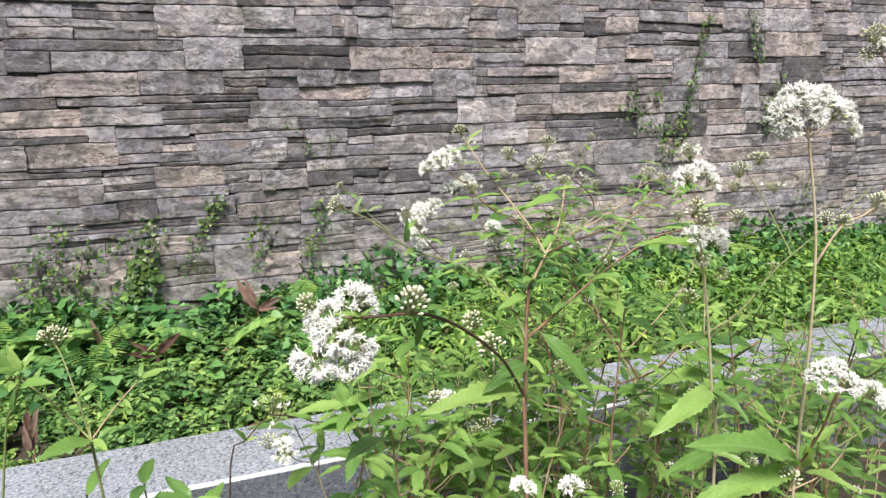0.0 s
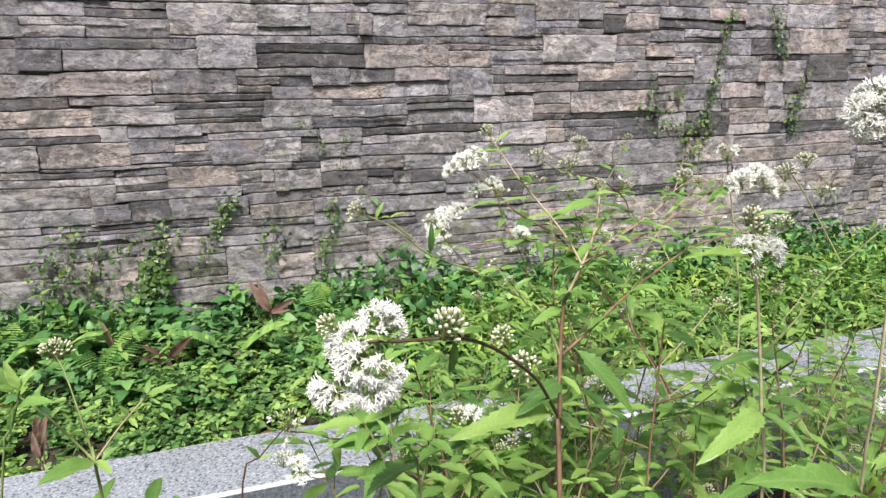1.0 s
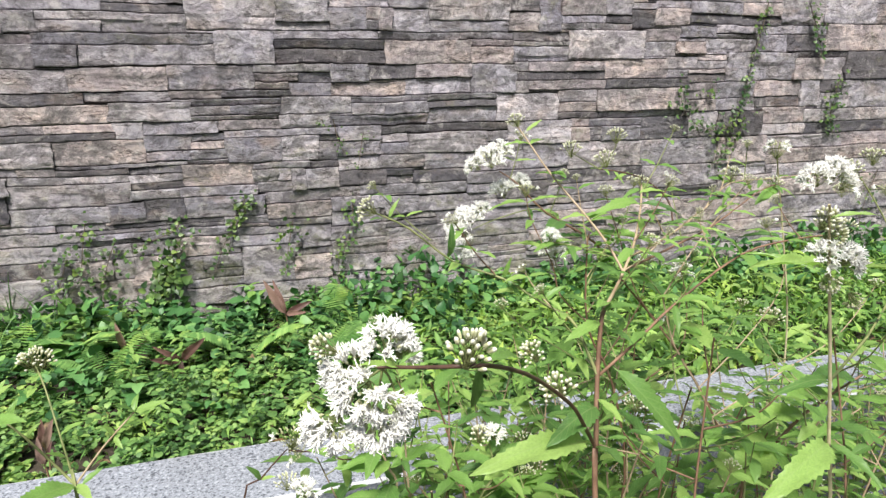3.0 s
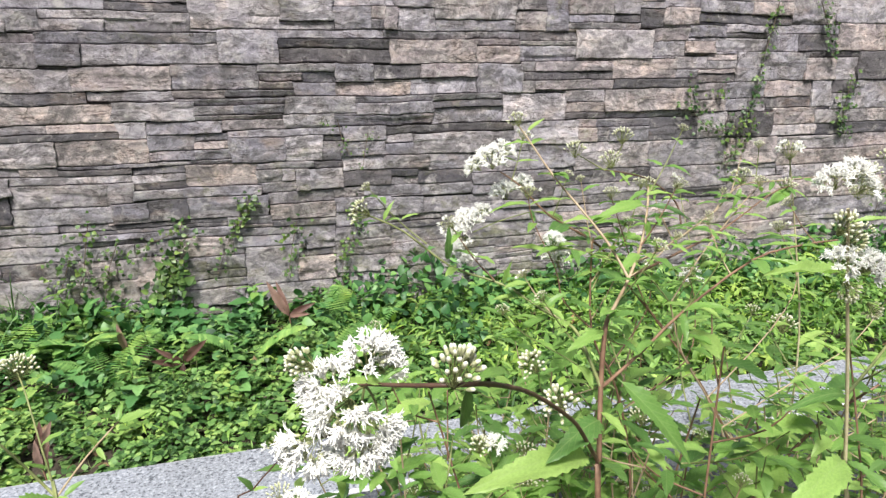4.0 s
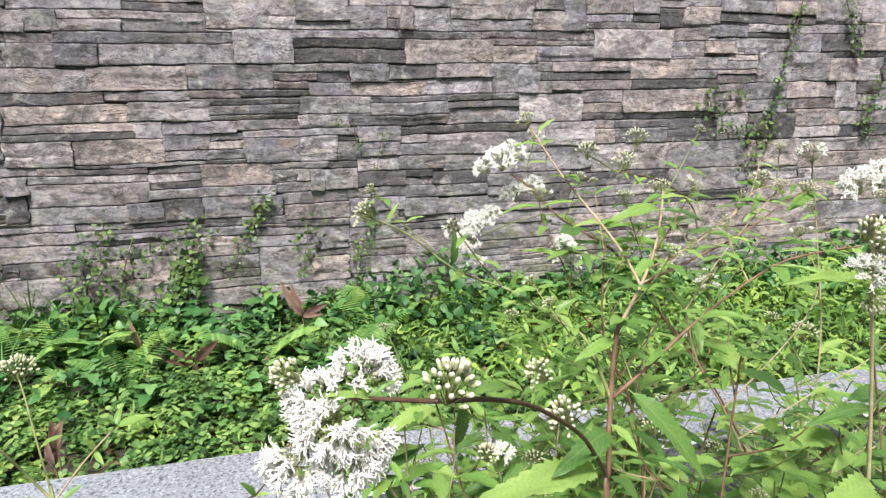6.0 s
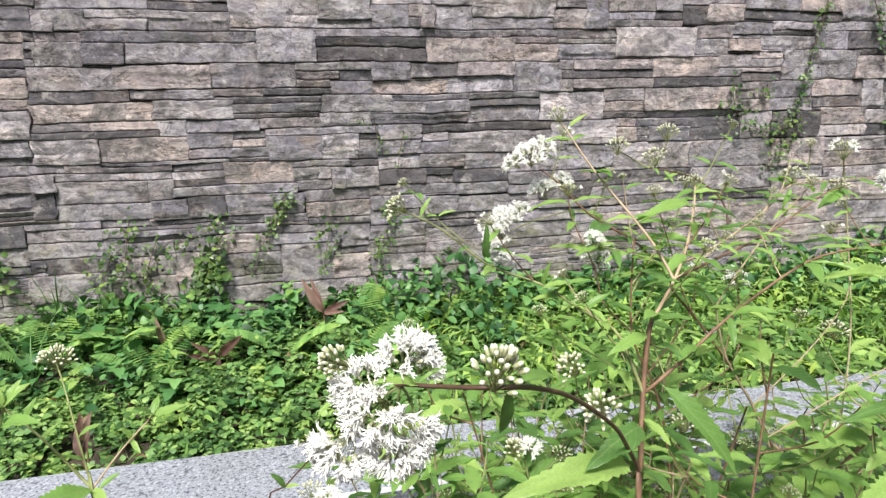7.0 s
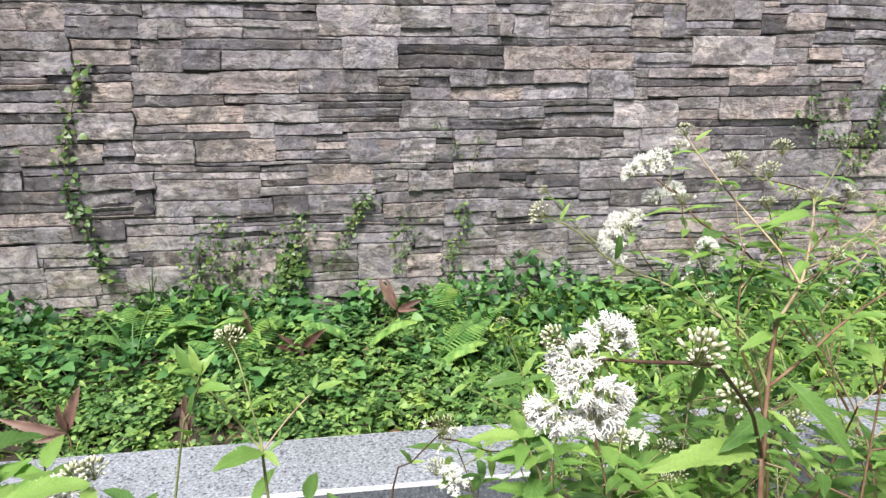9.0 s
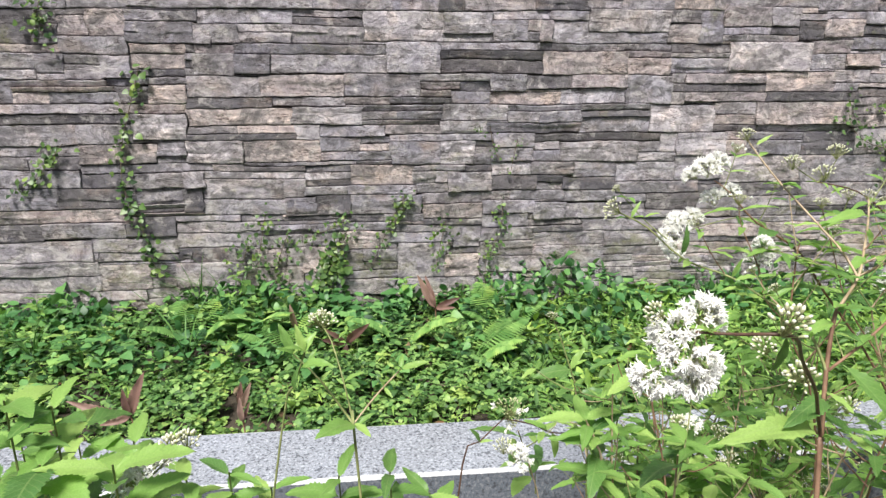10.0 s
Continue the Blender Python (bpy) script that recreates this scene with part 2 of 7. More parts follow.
STEM_RED = plain_material("reddish_stem", (0.145, 0.078, 0.05), (0.26, 0.155, 0.098), 0.6)
STEM_TAN = plain_material("tan_stem", (0.31, 0.225, 0.14), (0.45, 0.35, 0.235), 0.6)
STRAW = plain_material("straw_stem", (0.46, 0.38, 0.235), (0.62, 0.54, 0.36), 0.6)
STEM_GREEN = plain_material("green_stem", (0.12, 0.15, 0.05), (0.24, 0.26, 0.10), 0.6)
STEM_DARK = plain_material("dark_stem", (0.05, 0.025, 0.018), (0.12, 0.065, 0.04), 0.55)
BUD = plain_material("bud_scales", (0.42, 0.45, 0.22), (0.62, 0.62, 0.40), 0.6, 300, 0.2)
BUD_WHITE = plain_material("bud_tips", (0.66, 0.66, 0.50), (0.80, 0.79, 0.68), 0.6, 300, 0.2)
PETAL = plain_material("white_florets", (0.92, 0.91, 0.84), (0.97, 0.97, 0.94), 0.75, 200)
WOOD = plain_material("dead_twig", (0.08, 0.06, 0.045), (0.17, 0.13, 0.10), 0.85)


# ---- mesh helpers ----
def mesh_of(name, verts, faces, *mats, slots=None, smooth=True):
    me = bpy.data.meshes.new(name)
    me.from_pydata([tuple(v) for v in verts], [], faces)
    for m in mats:
        me.materials.append(m)
    if slots is not None:
        me.polygons.foreach_set("material_index", slots)
    if smooth:
        me.polygons.foreach_set("use_smooth", [True] * len(me.polygons))
    me.update()
    return me


def part(name, me, parent, label="", m=None):
    ob = new(name, me)
    ob.parent = parent
    if m is not None:
        ob.matrix_basis = m
    if label:
        tagged(ob, label)
    return ob


class Soup:
    """Vertices and faces gathered into one mesh."""
    def __init__(self):
        self.v, self.f, self.s = [], [], []

    def add(self, verts, faces, slot=0):
        n = len(self.v)
        self.v += verts
        self.f += [tuple(n + i for i in f) for f in faces]
        self.s += [slot] * len(faces)

    def mesh(self, name, *mats, smooth=True):
        return mesh_of(name, self.v, self.f, *mats, slots=self.s, smooth=smooth)


def tube(points, r0, r1, sides=6):
    """A tapered tube along points, with rounded joints at a few steps between them."""
    pts = [Vector(p) for p in points]
    if len(pts) > 2:
        fine = []
        for i in range(len(pts) - 1):
            a, b = pts[max(i - 1, 0)], pts[i]
            c, d = pts[i + 1], pts[min(i + 2, len(pts) - 1)]
            for k in range(3):
                t = k / 3
                fine.append(0.5 * ((2 * b) + (c - a) * t + (2 * a - 5 * b + 4 * c - d) * t * t + (3 * b - a - 3 * c + d) * t ** 3))
        fine.append(pts[-1])
        pts = fine
    verts, faces = [], []
    side = Vector((0.31, 0.87, 0.13))
    for i, p in enumerate(pts):
        d = (pts[min(i + 1, len(pts) - 1)] - pts[max(i - 1, 0)]).normalized()
        u = d.cross(side)
        if u.length < 1e-4:
            u = d.cross(Vector((1, 0, 0)))
        u.normalize()
        w = d.cross(u)
        r = r0 + (r1 - r0) * i / (len(pts) - 1)
        for k in range(sides):
            a = 2 * math.pi * k / sides
            verts.append(p + r * (math.cos(a) * u + math.sin(a) * w))
    for i in range(len(pts) - 1):
        for k in range(sides):
            a, b = i * sides + k, i * sides + (k + 1) % sides
            faces.append((a, b, b + sides, a + sides))
    faces.append(tuple(range(sides)))
    faces.append(tuple(len(verts) - sides + k for k in reversed(range(sides))))
    return verts, faces


def frame_to(base, tip, up):
    """Pose with x from base to tip and z towards up."""
    x = (Vector(tip) - Vector(base)).normalized()
    z = Vector(up) - x * x.dot(Vector(up))
    if z.length < 1e-4:
        z = Vector((0, -1, 0.2)) - x * x.dot(Vector((0, -1, 0.2)))
    z.normalize()
    y = z.cross(x)
    return Matrix(((x.x, y.x, z.x, base[0]), (x.y, y.y, z.y, base[1]), (x.z, y.z, z.z, base[2]), (0, 0, 0, 1)))


# ---- the ground ----
KERB_TOP, KERB_FRONT, KERB_BACK, LAWN = 0.39, 1.566, 1.828, 0.325


def sheet(name, x0, x1, y0, y1, nx, ny, z, rough, mat):
    verts, faces = [], []
    for j in range(ny + 1):
        for i in range(nx + 1):
            x, y = x0 + (x1 - x0) * i / nx, y0 + (y1 - y0) * j / ny
            verts.append((x, y, z + rough * noise.noise((x * 2.3, y * 2.3, 0)) + 0.4 * rough * noise.noise((x * 9, y * 9, 3))))
    for j in range(ny):
        for i in range(nx):
            a = j * (nx + 1) + i
            faces.append((a, a + 1, a + nx + 2, a + nx + 1))
    return new(name, mesh_of(name, verts, faces, mat))


tagged(sheet("ground", -400, 400, -400, 400, 8, 8, -0.06, 0.0, SOIL), "dark bare soil reaching away on all sides", "ground", kind="structure")
tagged(sheet("planting_bed", -5, 6.5, -1.2, KERB_FRONT - 0.005, 110, 30, 0.0, 0.025, SOIL), "dark crumbly soil of the flower bed below the kerb", "soil", kind="structure")
tagged(sheet("lawn_soil", -5, 6.5, KERB_BACK + 0.005, 3.02, 160, 24, LAWN, 0.018, SOIL), "brown soil of the raised strip under the ground cover", "soil", kind="structure")


# ---- the kerb: granite slabs set end to end ----
def kerb_slab(x0, x1):
    """Flamed top, darker front face, bright sawn arris along the edges."""
    s = Soup()
    b = 0.0048
    y0, y1, z = KERB_FRONT, KERB_BACK, KERB_TOP
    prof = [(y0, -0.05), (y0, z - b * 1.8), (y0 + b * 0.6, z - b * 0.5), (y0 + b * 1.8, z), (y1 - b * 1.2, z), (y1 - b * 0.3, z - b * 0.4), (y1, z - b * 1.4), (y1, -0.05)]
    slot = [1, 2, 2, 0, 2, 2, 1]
    n = 24
    verts = []
    for i in range(n + 1):
        x = x0 + (x1 - x0) * i / n
        for k, (y, h) in enumerate(prof):
            chip = 0.0012 * noise.noise((x * 40, k * 3.1, 1)) if 0 < k < 7 else 0
            verts.append((x, y + chip, h + chip))
    m = len(prof)
    s.v = verts
    for i in range(n):
        for k in range(m - 1):
            a = i * m + k
            s.f.append((a, a + m, a + m + 1, a + 1))
            s.s.append(slot[k])
    s.f += [tuple(range(m)), tuple(n * m + k for k in reversed(range(m)))]
    s.s += [1, 1]
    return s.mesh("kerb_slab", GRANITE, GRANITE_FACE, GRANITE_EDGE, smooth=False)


kerb = tagged(new("kerb"), "pale grey speckled granite kerb holding the raised strip", "kerb", kind="structure")
kerb_x = [-5.0, -3.9, -1.5, 0.93, 3.4, 5.8, 6.5]
for a, b in zip(kerb_x, kerb_x[1:]):
    part("slab", kerb_slab(a + 0.0015, b - 0.0015), kerb)

# ---- the stone wall ----
WALL_Y = 3.0
wall = new("wall_north", mesh_of("wall_north", *(lambda x0, x1, y0, y1, z0, z1: ([(x0, y0, z0), (x1, y0, z0), (x1, y1, z0), (x0, y1, z0), (x0, y0, z1), (x1, y0, z1), (x1, y1, z1), (x0, y1, z1)],
    [(0, 1, 5, 4), (1, 2, 6, 5), (2, 3, 7, 6), (3, 0, 4, 7), (4, 5, 6, 7), (3, 2, 1, 0)]))(-5.0, 6.5, WALL_Y + 0.010, 3.35, -0.1, 2.3), MORTAR, smooth=False))
tagged(wall, "weathered grey and tan ledge-stone wall stained dark", "stone wall", kind="structure")

PLACED = []
REST = {}
stone_rng = random.Random(11)


def bedding_warp(x, z):
    """The courses wander a little: one gentle bend of the whole face, shared by neighbours."""
    dx = 0.011 * noise.noise((x * 8, z * 17, 7)) + 0.005 * noise.noise((x * 27, z * 50, 9))
    dz = 0.007 * noise.noise((x * 2.6, z * 5, 2)) + 0.0034 * noise.noise((x * 11, z * 14, 5)) + 0.0024 * noise.noise((x * 34, z * 40, 8)) + 0.0016 * noise.noise((x * 90, z * 60, 3))
    return x + dx, z + dz


def stone_mesh(x0, x1, z0, z1, proud, seed, fine=True):
    """A split-faced stone: thin leaves of rock stepping in and out, undercut foot, chipped rim."""
    joint = 0.0013 + 0.0011 * noise.noise((seed * 7.7, 6, 1))
    x0, x1, z0, z1 = x0 + joint * 0.4, x1 - joint * 0.4, z0 + joint * 1.8, z1 - joint * 0.8
    w, h = x1 - x0, z1 - z0
    if fine:
        nx, nz = max(4, min(26, round(w / 0.016))), max(4, min(15, round(h / 0.0062)))
    else:
        nx, nz = max(3, min(9, round(w / 0.05))), max(3, min(6, round(h / 0.013)))
    rim = min(0.003, h * 0.08)
    xs = [x0, x0 + rim] + [x0 + w * i / nx for i in range(1, nx)] + [x1 - rim, x1]
    zs = [z0, z0 + rim] + [z0 + h * j / nz for j in range(1, nz)] + [z1 - rim, z1]
    mx, mz = len(xs), len(zs)
    r = random.Random(seed)
    # smooth-faced blocks and leafy ones; thin stones are single leaves
    leaves = 1 if h < 0.026 or r.random() < 0.34 else max(1, round(h / r.uniform(0.018, 0.036)))
    cuts = sorted(r.uniform(0.12, 0.88) for k in range(leaves - 1))
    depth = [r.uniform(-0.006, 0.004) for k in range(leaves)]
    reach = [(r.uniform(-0.3, 0.7), r.uniform(0.25, 0.9)) for k in range(leaves)]
    tilt, lean = 0.012 * r.uniform(-0.6, 1), 0.006 * r.uniform(-1, 1)
    verts, faces = [], []
    for j, z in enumerate(zs):
        t = (z - z0) / h
        for i, x in enumerate(xs):
            u = (x - x0) / w
            k = 0
            for c in cuts:
                if t > c + 0.10 * noise.noise((x * 7, seed, c * 9)) + 0.04 * noise.noise((x * 33, seed, c * 5)):
                    k += 1
            start, span = reach[k]
            ragged = 0.05 * noise.noise((z * 60, seed, k))
            step = depth[k] if start + ragged < u < start + span + ragged else depth[k] * 0.3
            relief = 0.004 * noise.noise((x * 6 + seed, z * 9, seed)) + 0.0024 * noise.noise((x * 24, z * 34, seed)) + 0.0013 * noise.noise((x * 60, z * 80, seed))
            y = WALL_Y - proud - relief - step - tilt * (t - 0.5) - lean * (u - 0.5)
            chip = 0.5 + 0.5 * noise.noise((x * 30, z * 30, seed))
            if j == 0:
                y += 0.001 + 0.008 * chip * chip
            elif j == mz - 1:
                y += 0.003 * chip
            if i in (0, mx - 1):
                y += 0.005 * chip * chip
            px, pz = bedding_warp(x, z)
            verts.append((px, min(y, WALL_Y + 0.004), pz))
    for j in range(mz - 1):
        for i in range(mx - 1):
            a = j * mx + i
            faces.append((a, a + 1, a + mx + 1, a + mx))
    loop = list(range(mx)) + [j * mx + mx - 1 for j in range(1, mz)] + [(mz - 1) * mx + i for i in reversed(range(mx - 1))] + [j * mx for j in reversed(range(1, mz - 1))]
    n = len(verts)
    for a in loop:
        x, y, z = verts[a]
        verts.append((x, WALL_Y + 0.012, z))
    for k in range(len(loop)):
        a, b = k, (k + 1) % len(loop)
        faces.append((loop[b], loop[a], n + a, n + b))
    return verts, faces


def faced_stone(name, verts, faces, tone):
    """Worn faces shade softly; their arrises stay crisp."""
    me = mesh_of(name, verts, faces, tone, smooth=True)
    me.set_sharp_from_angle(angle=radians(48))
    return me


for tone_of in (PALE, GREY, TAN, DARK):
    REST[tone_of.name] = Soup()


def stone(x0, x1, z0, z1, tone):
    """One laid stone; alike stones follow one another in courses."""
    PLACED.append((x0, x1, z0, z1))
    k = len(PLACED)
    h = z1 - z0
    proud = stone_rng.uniform(0.002, 0.017) + (0.004 if h > 0.07 else 0.0)
    # the stones grow warmer towards one end of the wall; the greying at the other also paints in dimmer light
    if tone is PALE and x0 < 0.2 and stone_rng.random() < 0.5:
        tone = GREY
    elif tone is GREY and stone_rng.random() < 0.08 + 0.32 * max(0.0, x0):
        tone = PALE
    elif tone is PALE and stone_rng.random() < 0.10 + 0.20 * max(0.0, x0):
        tone = TAN
    v, f = stone_mesh(x0, x1, z0, z1, max(0.0, proud), k * 0.731)
    if k > 284:
        REST[tone.name].add(v, f)
    else:
        part("stone", faced_stone("stone", v, f, tone), wall)


# ---- ground cover ----
def leaf_shape(length, width, fold=0.25, droop=0.2, kind="round"):
    """Outline of a small blade along x with a raised fold; returns vertices and faces."""
    if kind == "round":
        prof = [(0.0, 0.05), (0.18, 0.75), (0.45, 1.0), (0.75, 0.72), (1.0, 0.0)]
    elif kind == "heart":
        prof = [(0.0, 0.35), (0.12, 0.95), (0.38, 1.0), (0.7, 0.55), (1.0, 0.0)]
    else:
        prof = [(0.0, 0.08), (0.2, 0.7), (0.42, 1.0), (0.7, 0.62), (1.0, 0.0)]
    verts, faces = [], []
    for t, w in prof:
        z = -droop * length * t * t
        verts.append((t * length, 0, z))
        verts.append((t * length, w * width / 2, z + fold * w * width / 2))
        verts.append((t * length, -w * width / 2, z + fold * w * width / 2))
    for i in range(len(prof) - 1):
        a = i * 3
        if i == len(prof) - 2:
            faces += [(a, a + 3, a + 1), (a, a + 2, a + 3)]
        else:
            faces += [(a, a + 3, a + 4, a + 1), (a, a + 2, a + 5, a + 3)]
    return [Vector(v) for v in verts], faces


def scatter_leaf(s, r, place, length, width, kind, tilt=0.5, slot=0, yaw=None):
    v, f = leaf_shape(length, width, r.uniform(0.05, 0.4), r.uniform(0.0, 0.5), kind)
    m = Matrix.Translation(place) @ Euler((r.gauss(0, tilt * 0.6), r.gauss(-0.1, tilt), r.uniform(0, 6.283) if yaw is None else yaw)).to_matrix().to_4x4()
    s.add([m @ p for p in v], f, slot)


def lawn_height(x, y):
    return LAWN + 0.018 * noise.noise((x * 2.3, y * 2.3, 0)) + 0.4 * 0.018 * noise.noise((x * 9, y * 9, 3))


SEEDLINGS = ((0.105, 2.824), (-0.273, 2.46), (-0.476, 2.618), (-0.571, 1.957), (-0.887, 1.937), (-0.551, 1.869))


def cleared(x, y):
    """Weeds stay low just before the red seedlings."""
    return any(abs(x - a) < 0.11 and -0.17 < y - b < 0.06 for a, b in SEEDLINGS)


def ground_cover():
    r = random.Random(3)
    low, deep, dry, herbs = Soup(), Soup(), Soup(), Soup()
    count = 0
    while count < 21000:
        x, y = r.uniform(-2.6, 4.2), r.uniform(KERB_BACK + 0.012, 2.98)
        near_wall = (y - KERB_BACK) / 1.16
        patch = noise.noise((x * 2.1, y * 2.6, 11)) + 0.5 * noise.noise((x * 6, y * 6, 4))
        bare = (-0.08 if x < -0.35 and near_wall < 0.3 else -0.22) if x < 0.5 and near_wall < 0.6 else -0.36
        if patch < bare and r.random() < 0.86 or near_wall > 0.5 and r.random() < 0.45 or x > 0.45 and r.random() < min(0.7, x - 0.3):
            continue
        count += 1
        lift = (0.004 + 0.034 * r.random() + 0.11 * r.random() * max(0, patch)) * (1 + 0.9 * near_wall)
        size = r.choice((r.uniform(0.008, 0.016), r.uniform(0.011, 0.021), r.uniform(0.015, 0.028))) * (1 + 0.45 * near_wall)
        if cleared(x, y):
            lift *= 0.4
        z = lawn_height(x, y) + lift
        if r.random() < 0.6:
            # three leaflets on one stalk
            lean = Euler((r.gauss(0, 0.27), r.gauss(0, 0.27), r.uniform(0, 6.283))).to_matrix().to_4x4()
            for k in range(3):
                v, f = leaf_shape(size * r.uniform(0.75, 1.0), size * r.uniform(0.75, 1.05), r.uniform(0.05, 0.3), r.uniform(0.0, 0.4), "round")
                m = Matrix.Translation((x, y, z)) @ lean @ Euler((0, r.uniform(-0.3, 0.25), 2.094 * k + r.uniform(-0.3, 0.3))).to_matrix().to_4x4()
                low.add([m @ q for q in v], f)
        else:
            scatter_leaf(low, r, (x, y, z), size, size * r.uniform(0.6, 1.0), r.choice(("heart", "round", "oval")), 0.5)
    # broader, darker leaves towards the foot of the wall
    for n in range(5200):
        x = r.uniform(-2.6, 4.2)
        y = 2.99 - abs(r.gauss(0, 0.24))
        clump = noise.noise((x * 2.4, 3.3, 8)) + 0.4 * noise.noise((x * 7, y * 5, 2))
        if y < KERB_BACK + 0.2 or clump < -0.35 or cleared(x, y):
            continue
        top = 0.11 + 0.22 * max(0.0, clump + 0.2)
        z = lawn_height(x, y) + r.uniform(0.02, top)
        size = r.uniform(0.02, 0.055)
        scatter_leaf(deep, r, (x, y, z), size, size * r.uniform(0.6, 0.95), r.choice(("heart", "oval", "round")), 0.8)
    # patches of larger leaves in the open part
    for n in range(3600):
        x, y = r.uniform(-2.6, 0.8), r.uniform(KERB_BACK + 0.25, 2.9)
        if noise.noise((x * 3.1, y * 3.1, 21)) < (0.30 if y < 2.3 else 0.02) or cleared(x, y):
            continue
        size = r.uniform(0.024, 0.046)
        scatter_leaf(deep, r, (x, y, lawn_height(x, y) + r.uniform(0.03, 0.12)), size, size * r.uniform(0.7, 1.0), "heart", 0.55)
    # rosettes of soft, middling leaves
    for n in range(430):
        x, y = r.uniform(-2.5, 0.9), r.uniform(KERB_BACK + 0.07, 2.93)
        if cleared(x, y):
            continue
        size = r.uniform(0.020, 0.036) * (0.8 + 0.45 * (y - KERB_BACK))
        z = lawn_height(x, y) + r.uniform(0.03, 0.075)
        turn = r.uniform(0, 6.283)
        for k in range(r.randint(4, 7)):
            long = size * r.uniform(0.7, 1.15)
            v, f = leaf_shape(long, long * r.uniform(0.65, 0.95), r.uniform(0.1, 0.4), r.uniform(0.2, 0.6), r.choice(("heart", "oval")))
            m = Matrix.Translation((x, y, z + r.uniform(-0.012, 0.012))) @ Euler((r.gauss(0, 0.25), -r.uniform(0.0, 0.65), turn + k * 2.4)).to_matrix().to_4x4() @ Matrix.Translation((0.006, 0, 0))
            low.add([m @ q for q in v], f)
    # a tangle of narrow leaves where the weeds stand taller
    for n in range(11000):
        x, y = r.uniform(0.25, 4.2), r.uniform(KERB_BACK + 0.015, 2.97)
        if r.random() > (x - 0.2) * 1.6:
            continue
        tall = 0.07 + 0.08 * max(0, noise.noise((x * 2.2, y * 2.2, 6)) + 0.4)
        size = r.uniform(0.028, 0.075)
        scatter_leaf(herbs, r, (x, y, lawn_height(x, y) + tall * r.random() ** 0.7), size, size * r.uniform(0.20, 0.40), "oval", 0.7)
    # short grass blades and thin leaves everywhere
    for n in range(5200):
        x, y = r.uniform(-2.6, 4.2), r.uniform(KERB_BACK + 0.012, 2.97)
        if noise.noise((x * 2.7, y * 2.7, 31)) < -0.1:
            continue
        size = r.uniform(0.025, 0.06)
        v, f = leaf_shape(size, size * r.uniform(0.09, 0.2), 0.2, r.uniform(0.1, 0.8), "oval")
        m = Matrix.Translation((x, y, lawn_height(x, y) + r.uniform(0.0, 0.05))) @ Euler((r.gauss(0, 0.4), -r.uniform(0.2, 1.3), r.uniform(0, 6.283))).to_matrix().to_4x4()
        herbs.add([m @ q for q in v], f)
    for n in range(260):
        x, y = r.uniform(-2.4, 3.5), r.uniform(KERB_BACK + 0.03, 2.95)
        size = r.uniform(0.02, 0.06)
        scatter_leaf(dry, r, (x, y, lawn_height(x, y) + r.uniform(0.004, 0.03)), size, size * r.uniform(0.35, 0.6), "oval", 0.5)
    tagged(new("ground_cover", low.mesh("ground_cover", LOW_LEAF)), "low bright green creeping weeds carpeting the raised strip", "ground cover", kind="stuff")
    tagged(new("wall_foot_weeds", deep.mesh("wall_foot_weeds", DEEP_LEAF)), "darker broad-leaved weeds crowding the foot of the wall", "weeds", kind="stuff")
    tagged(new("weed_tangle", herbs.mesh("weed_tangle", HERB_LEAF)), "tangle of light green narrow-leaved weeds behind the kerb", "weeds", kind="stuff")
    tagged(new("leaf_litter", dry.mesh("leaf_litter", DRY_LEAF)), "scattered dry brown fallen leaves among the weeds", "leaf litter", kind="stuff")


ground_cover()


# ---- the flowering herbs: parts ----
def blade_mesh(seed, width=0.30, droop=0.25, teeth=11):
    """A toothed lance-shaped blade of length 1 along x, folded along its midrib."""
    r = random.Random(seed)
    prof = [(0.0, 0.03), (0.06, 0.14)]
    for k in range(teeth):
        t = 0.10 + 0.84 * k / teeth
        w = math.sin(math.pi * min(1, (t * 1.02) ** 0.72)) ** 0.85
        prof += [(t + 0.042, w * 1.09), (t + 0.054, w * 0.87)]
    prof = [p for p in prof if p[0] < 0.97] + [(1.0, 0.0)]
    verts, faces = [], []
    bend, sway = droop * r.uniform(0.7, 1.3), r.uniform(-0.05, 0.05)
    for t, w in prof:
        z = 0.10 * t - bend * t * t
        y = sway * math.sin(t * 3.1)
        h = w * width / 2
        wave = 0.014 * math.sin(t * 17 + seed)
        verts += [(t, y, z), (t, y + h * 0.52, z + h * 0.28), (t, y + h, z + h * 0.36 + wave), (t, y - h * 0.52, z + h * 0.28), (t, y - h, z + h * 0.36 - wave)]
    n = len(prof)
    for i in range(n - 1):
        a = i * 5
        faces += [(a, a + 5, a + 6, a + 1), (a + 1, a + 6, a + 7, a + 2), (a + 3, a + 8, a + 5, a), (a + 4, a + 9, a + 8, a + 3)]
    return mesh_of("leaf", verts, faces, BLADE)


BLADES = [blade_mesh(k, 0.255 + 0.04 * (k % 3), 0.14 + 0.09 * (k % 4)) for k in range(6)]


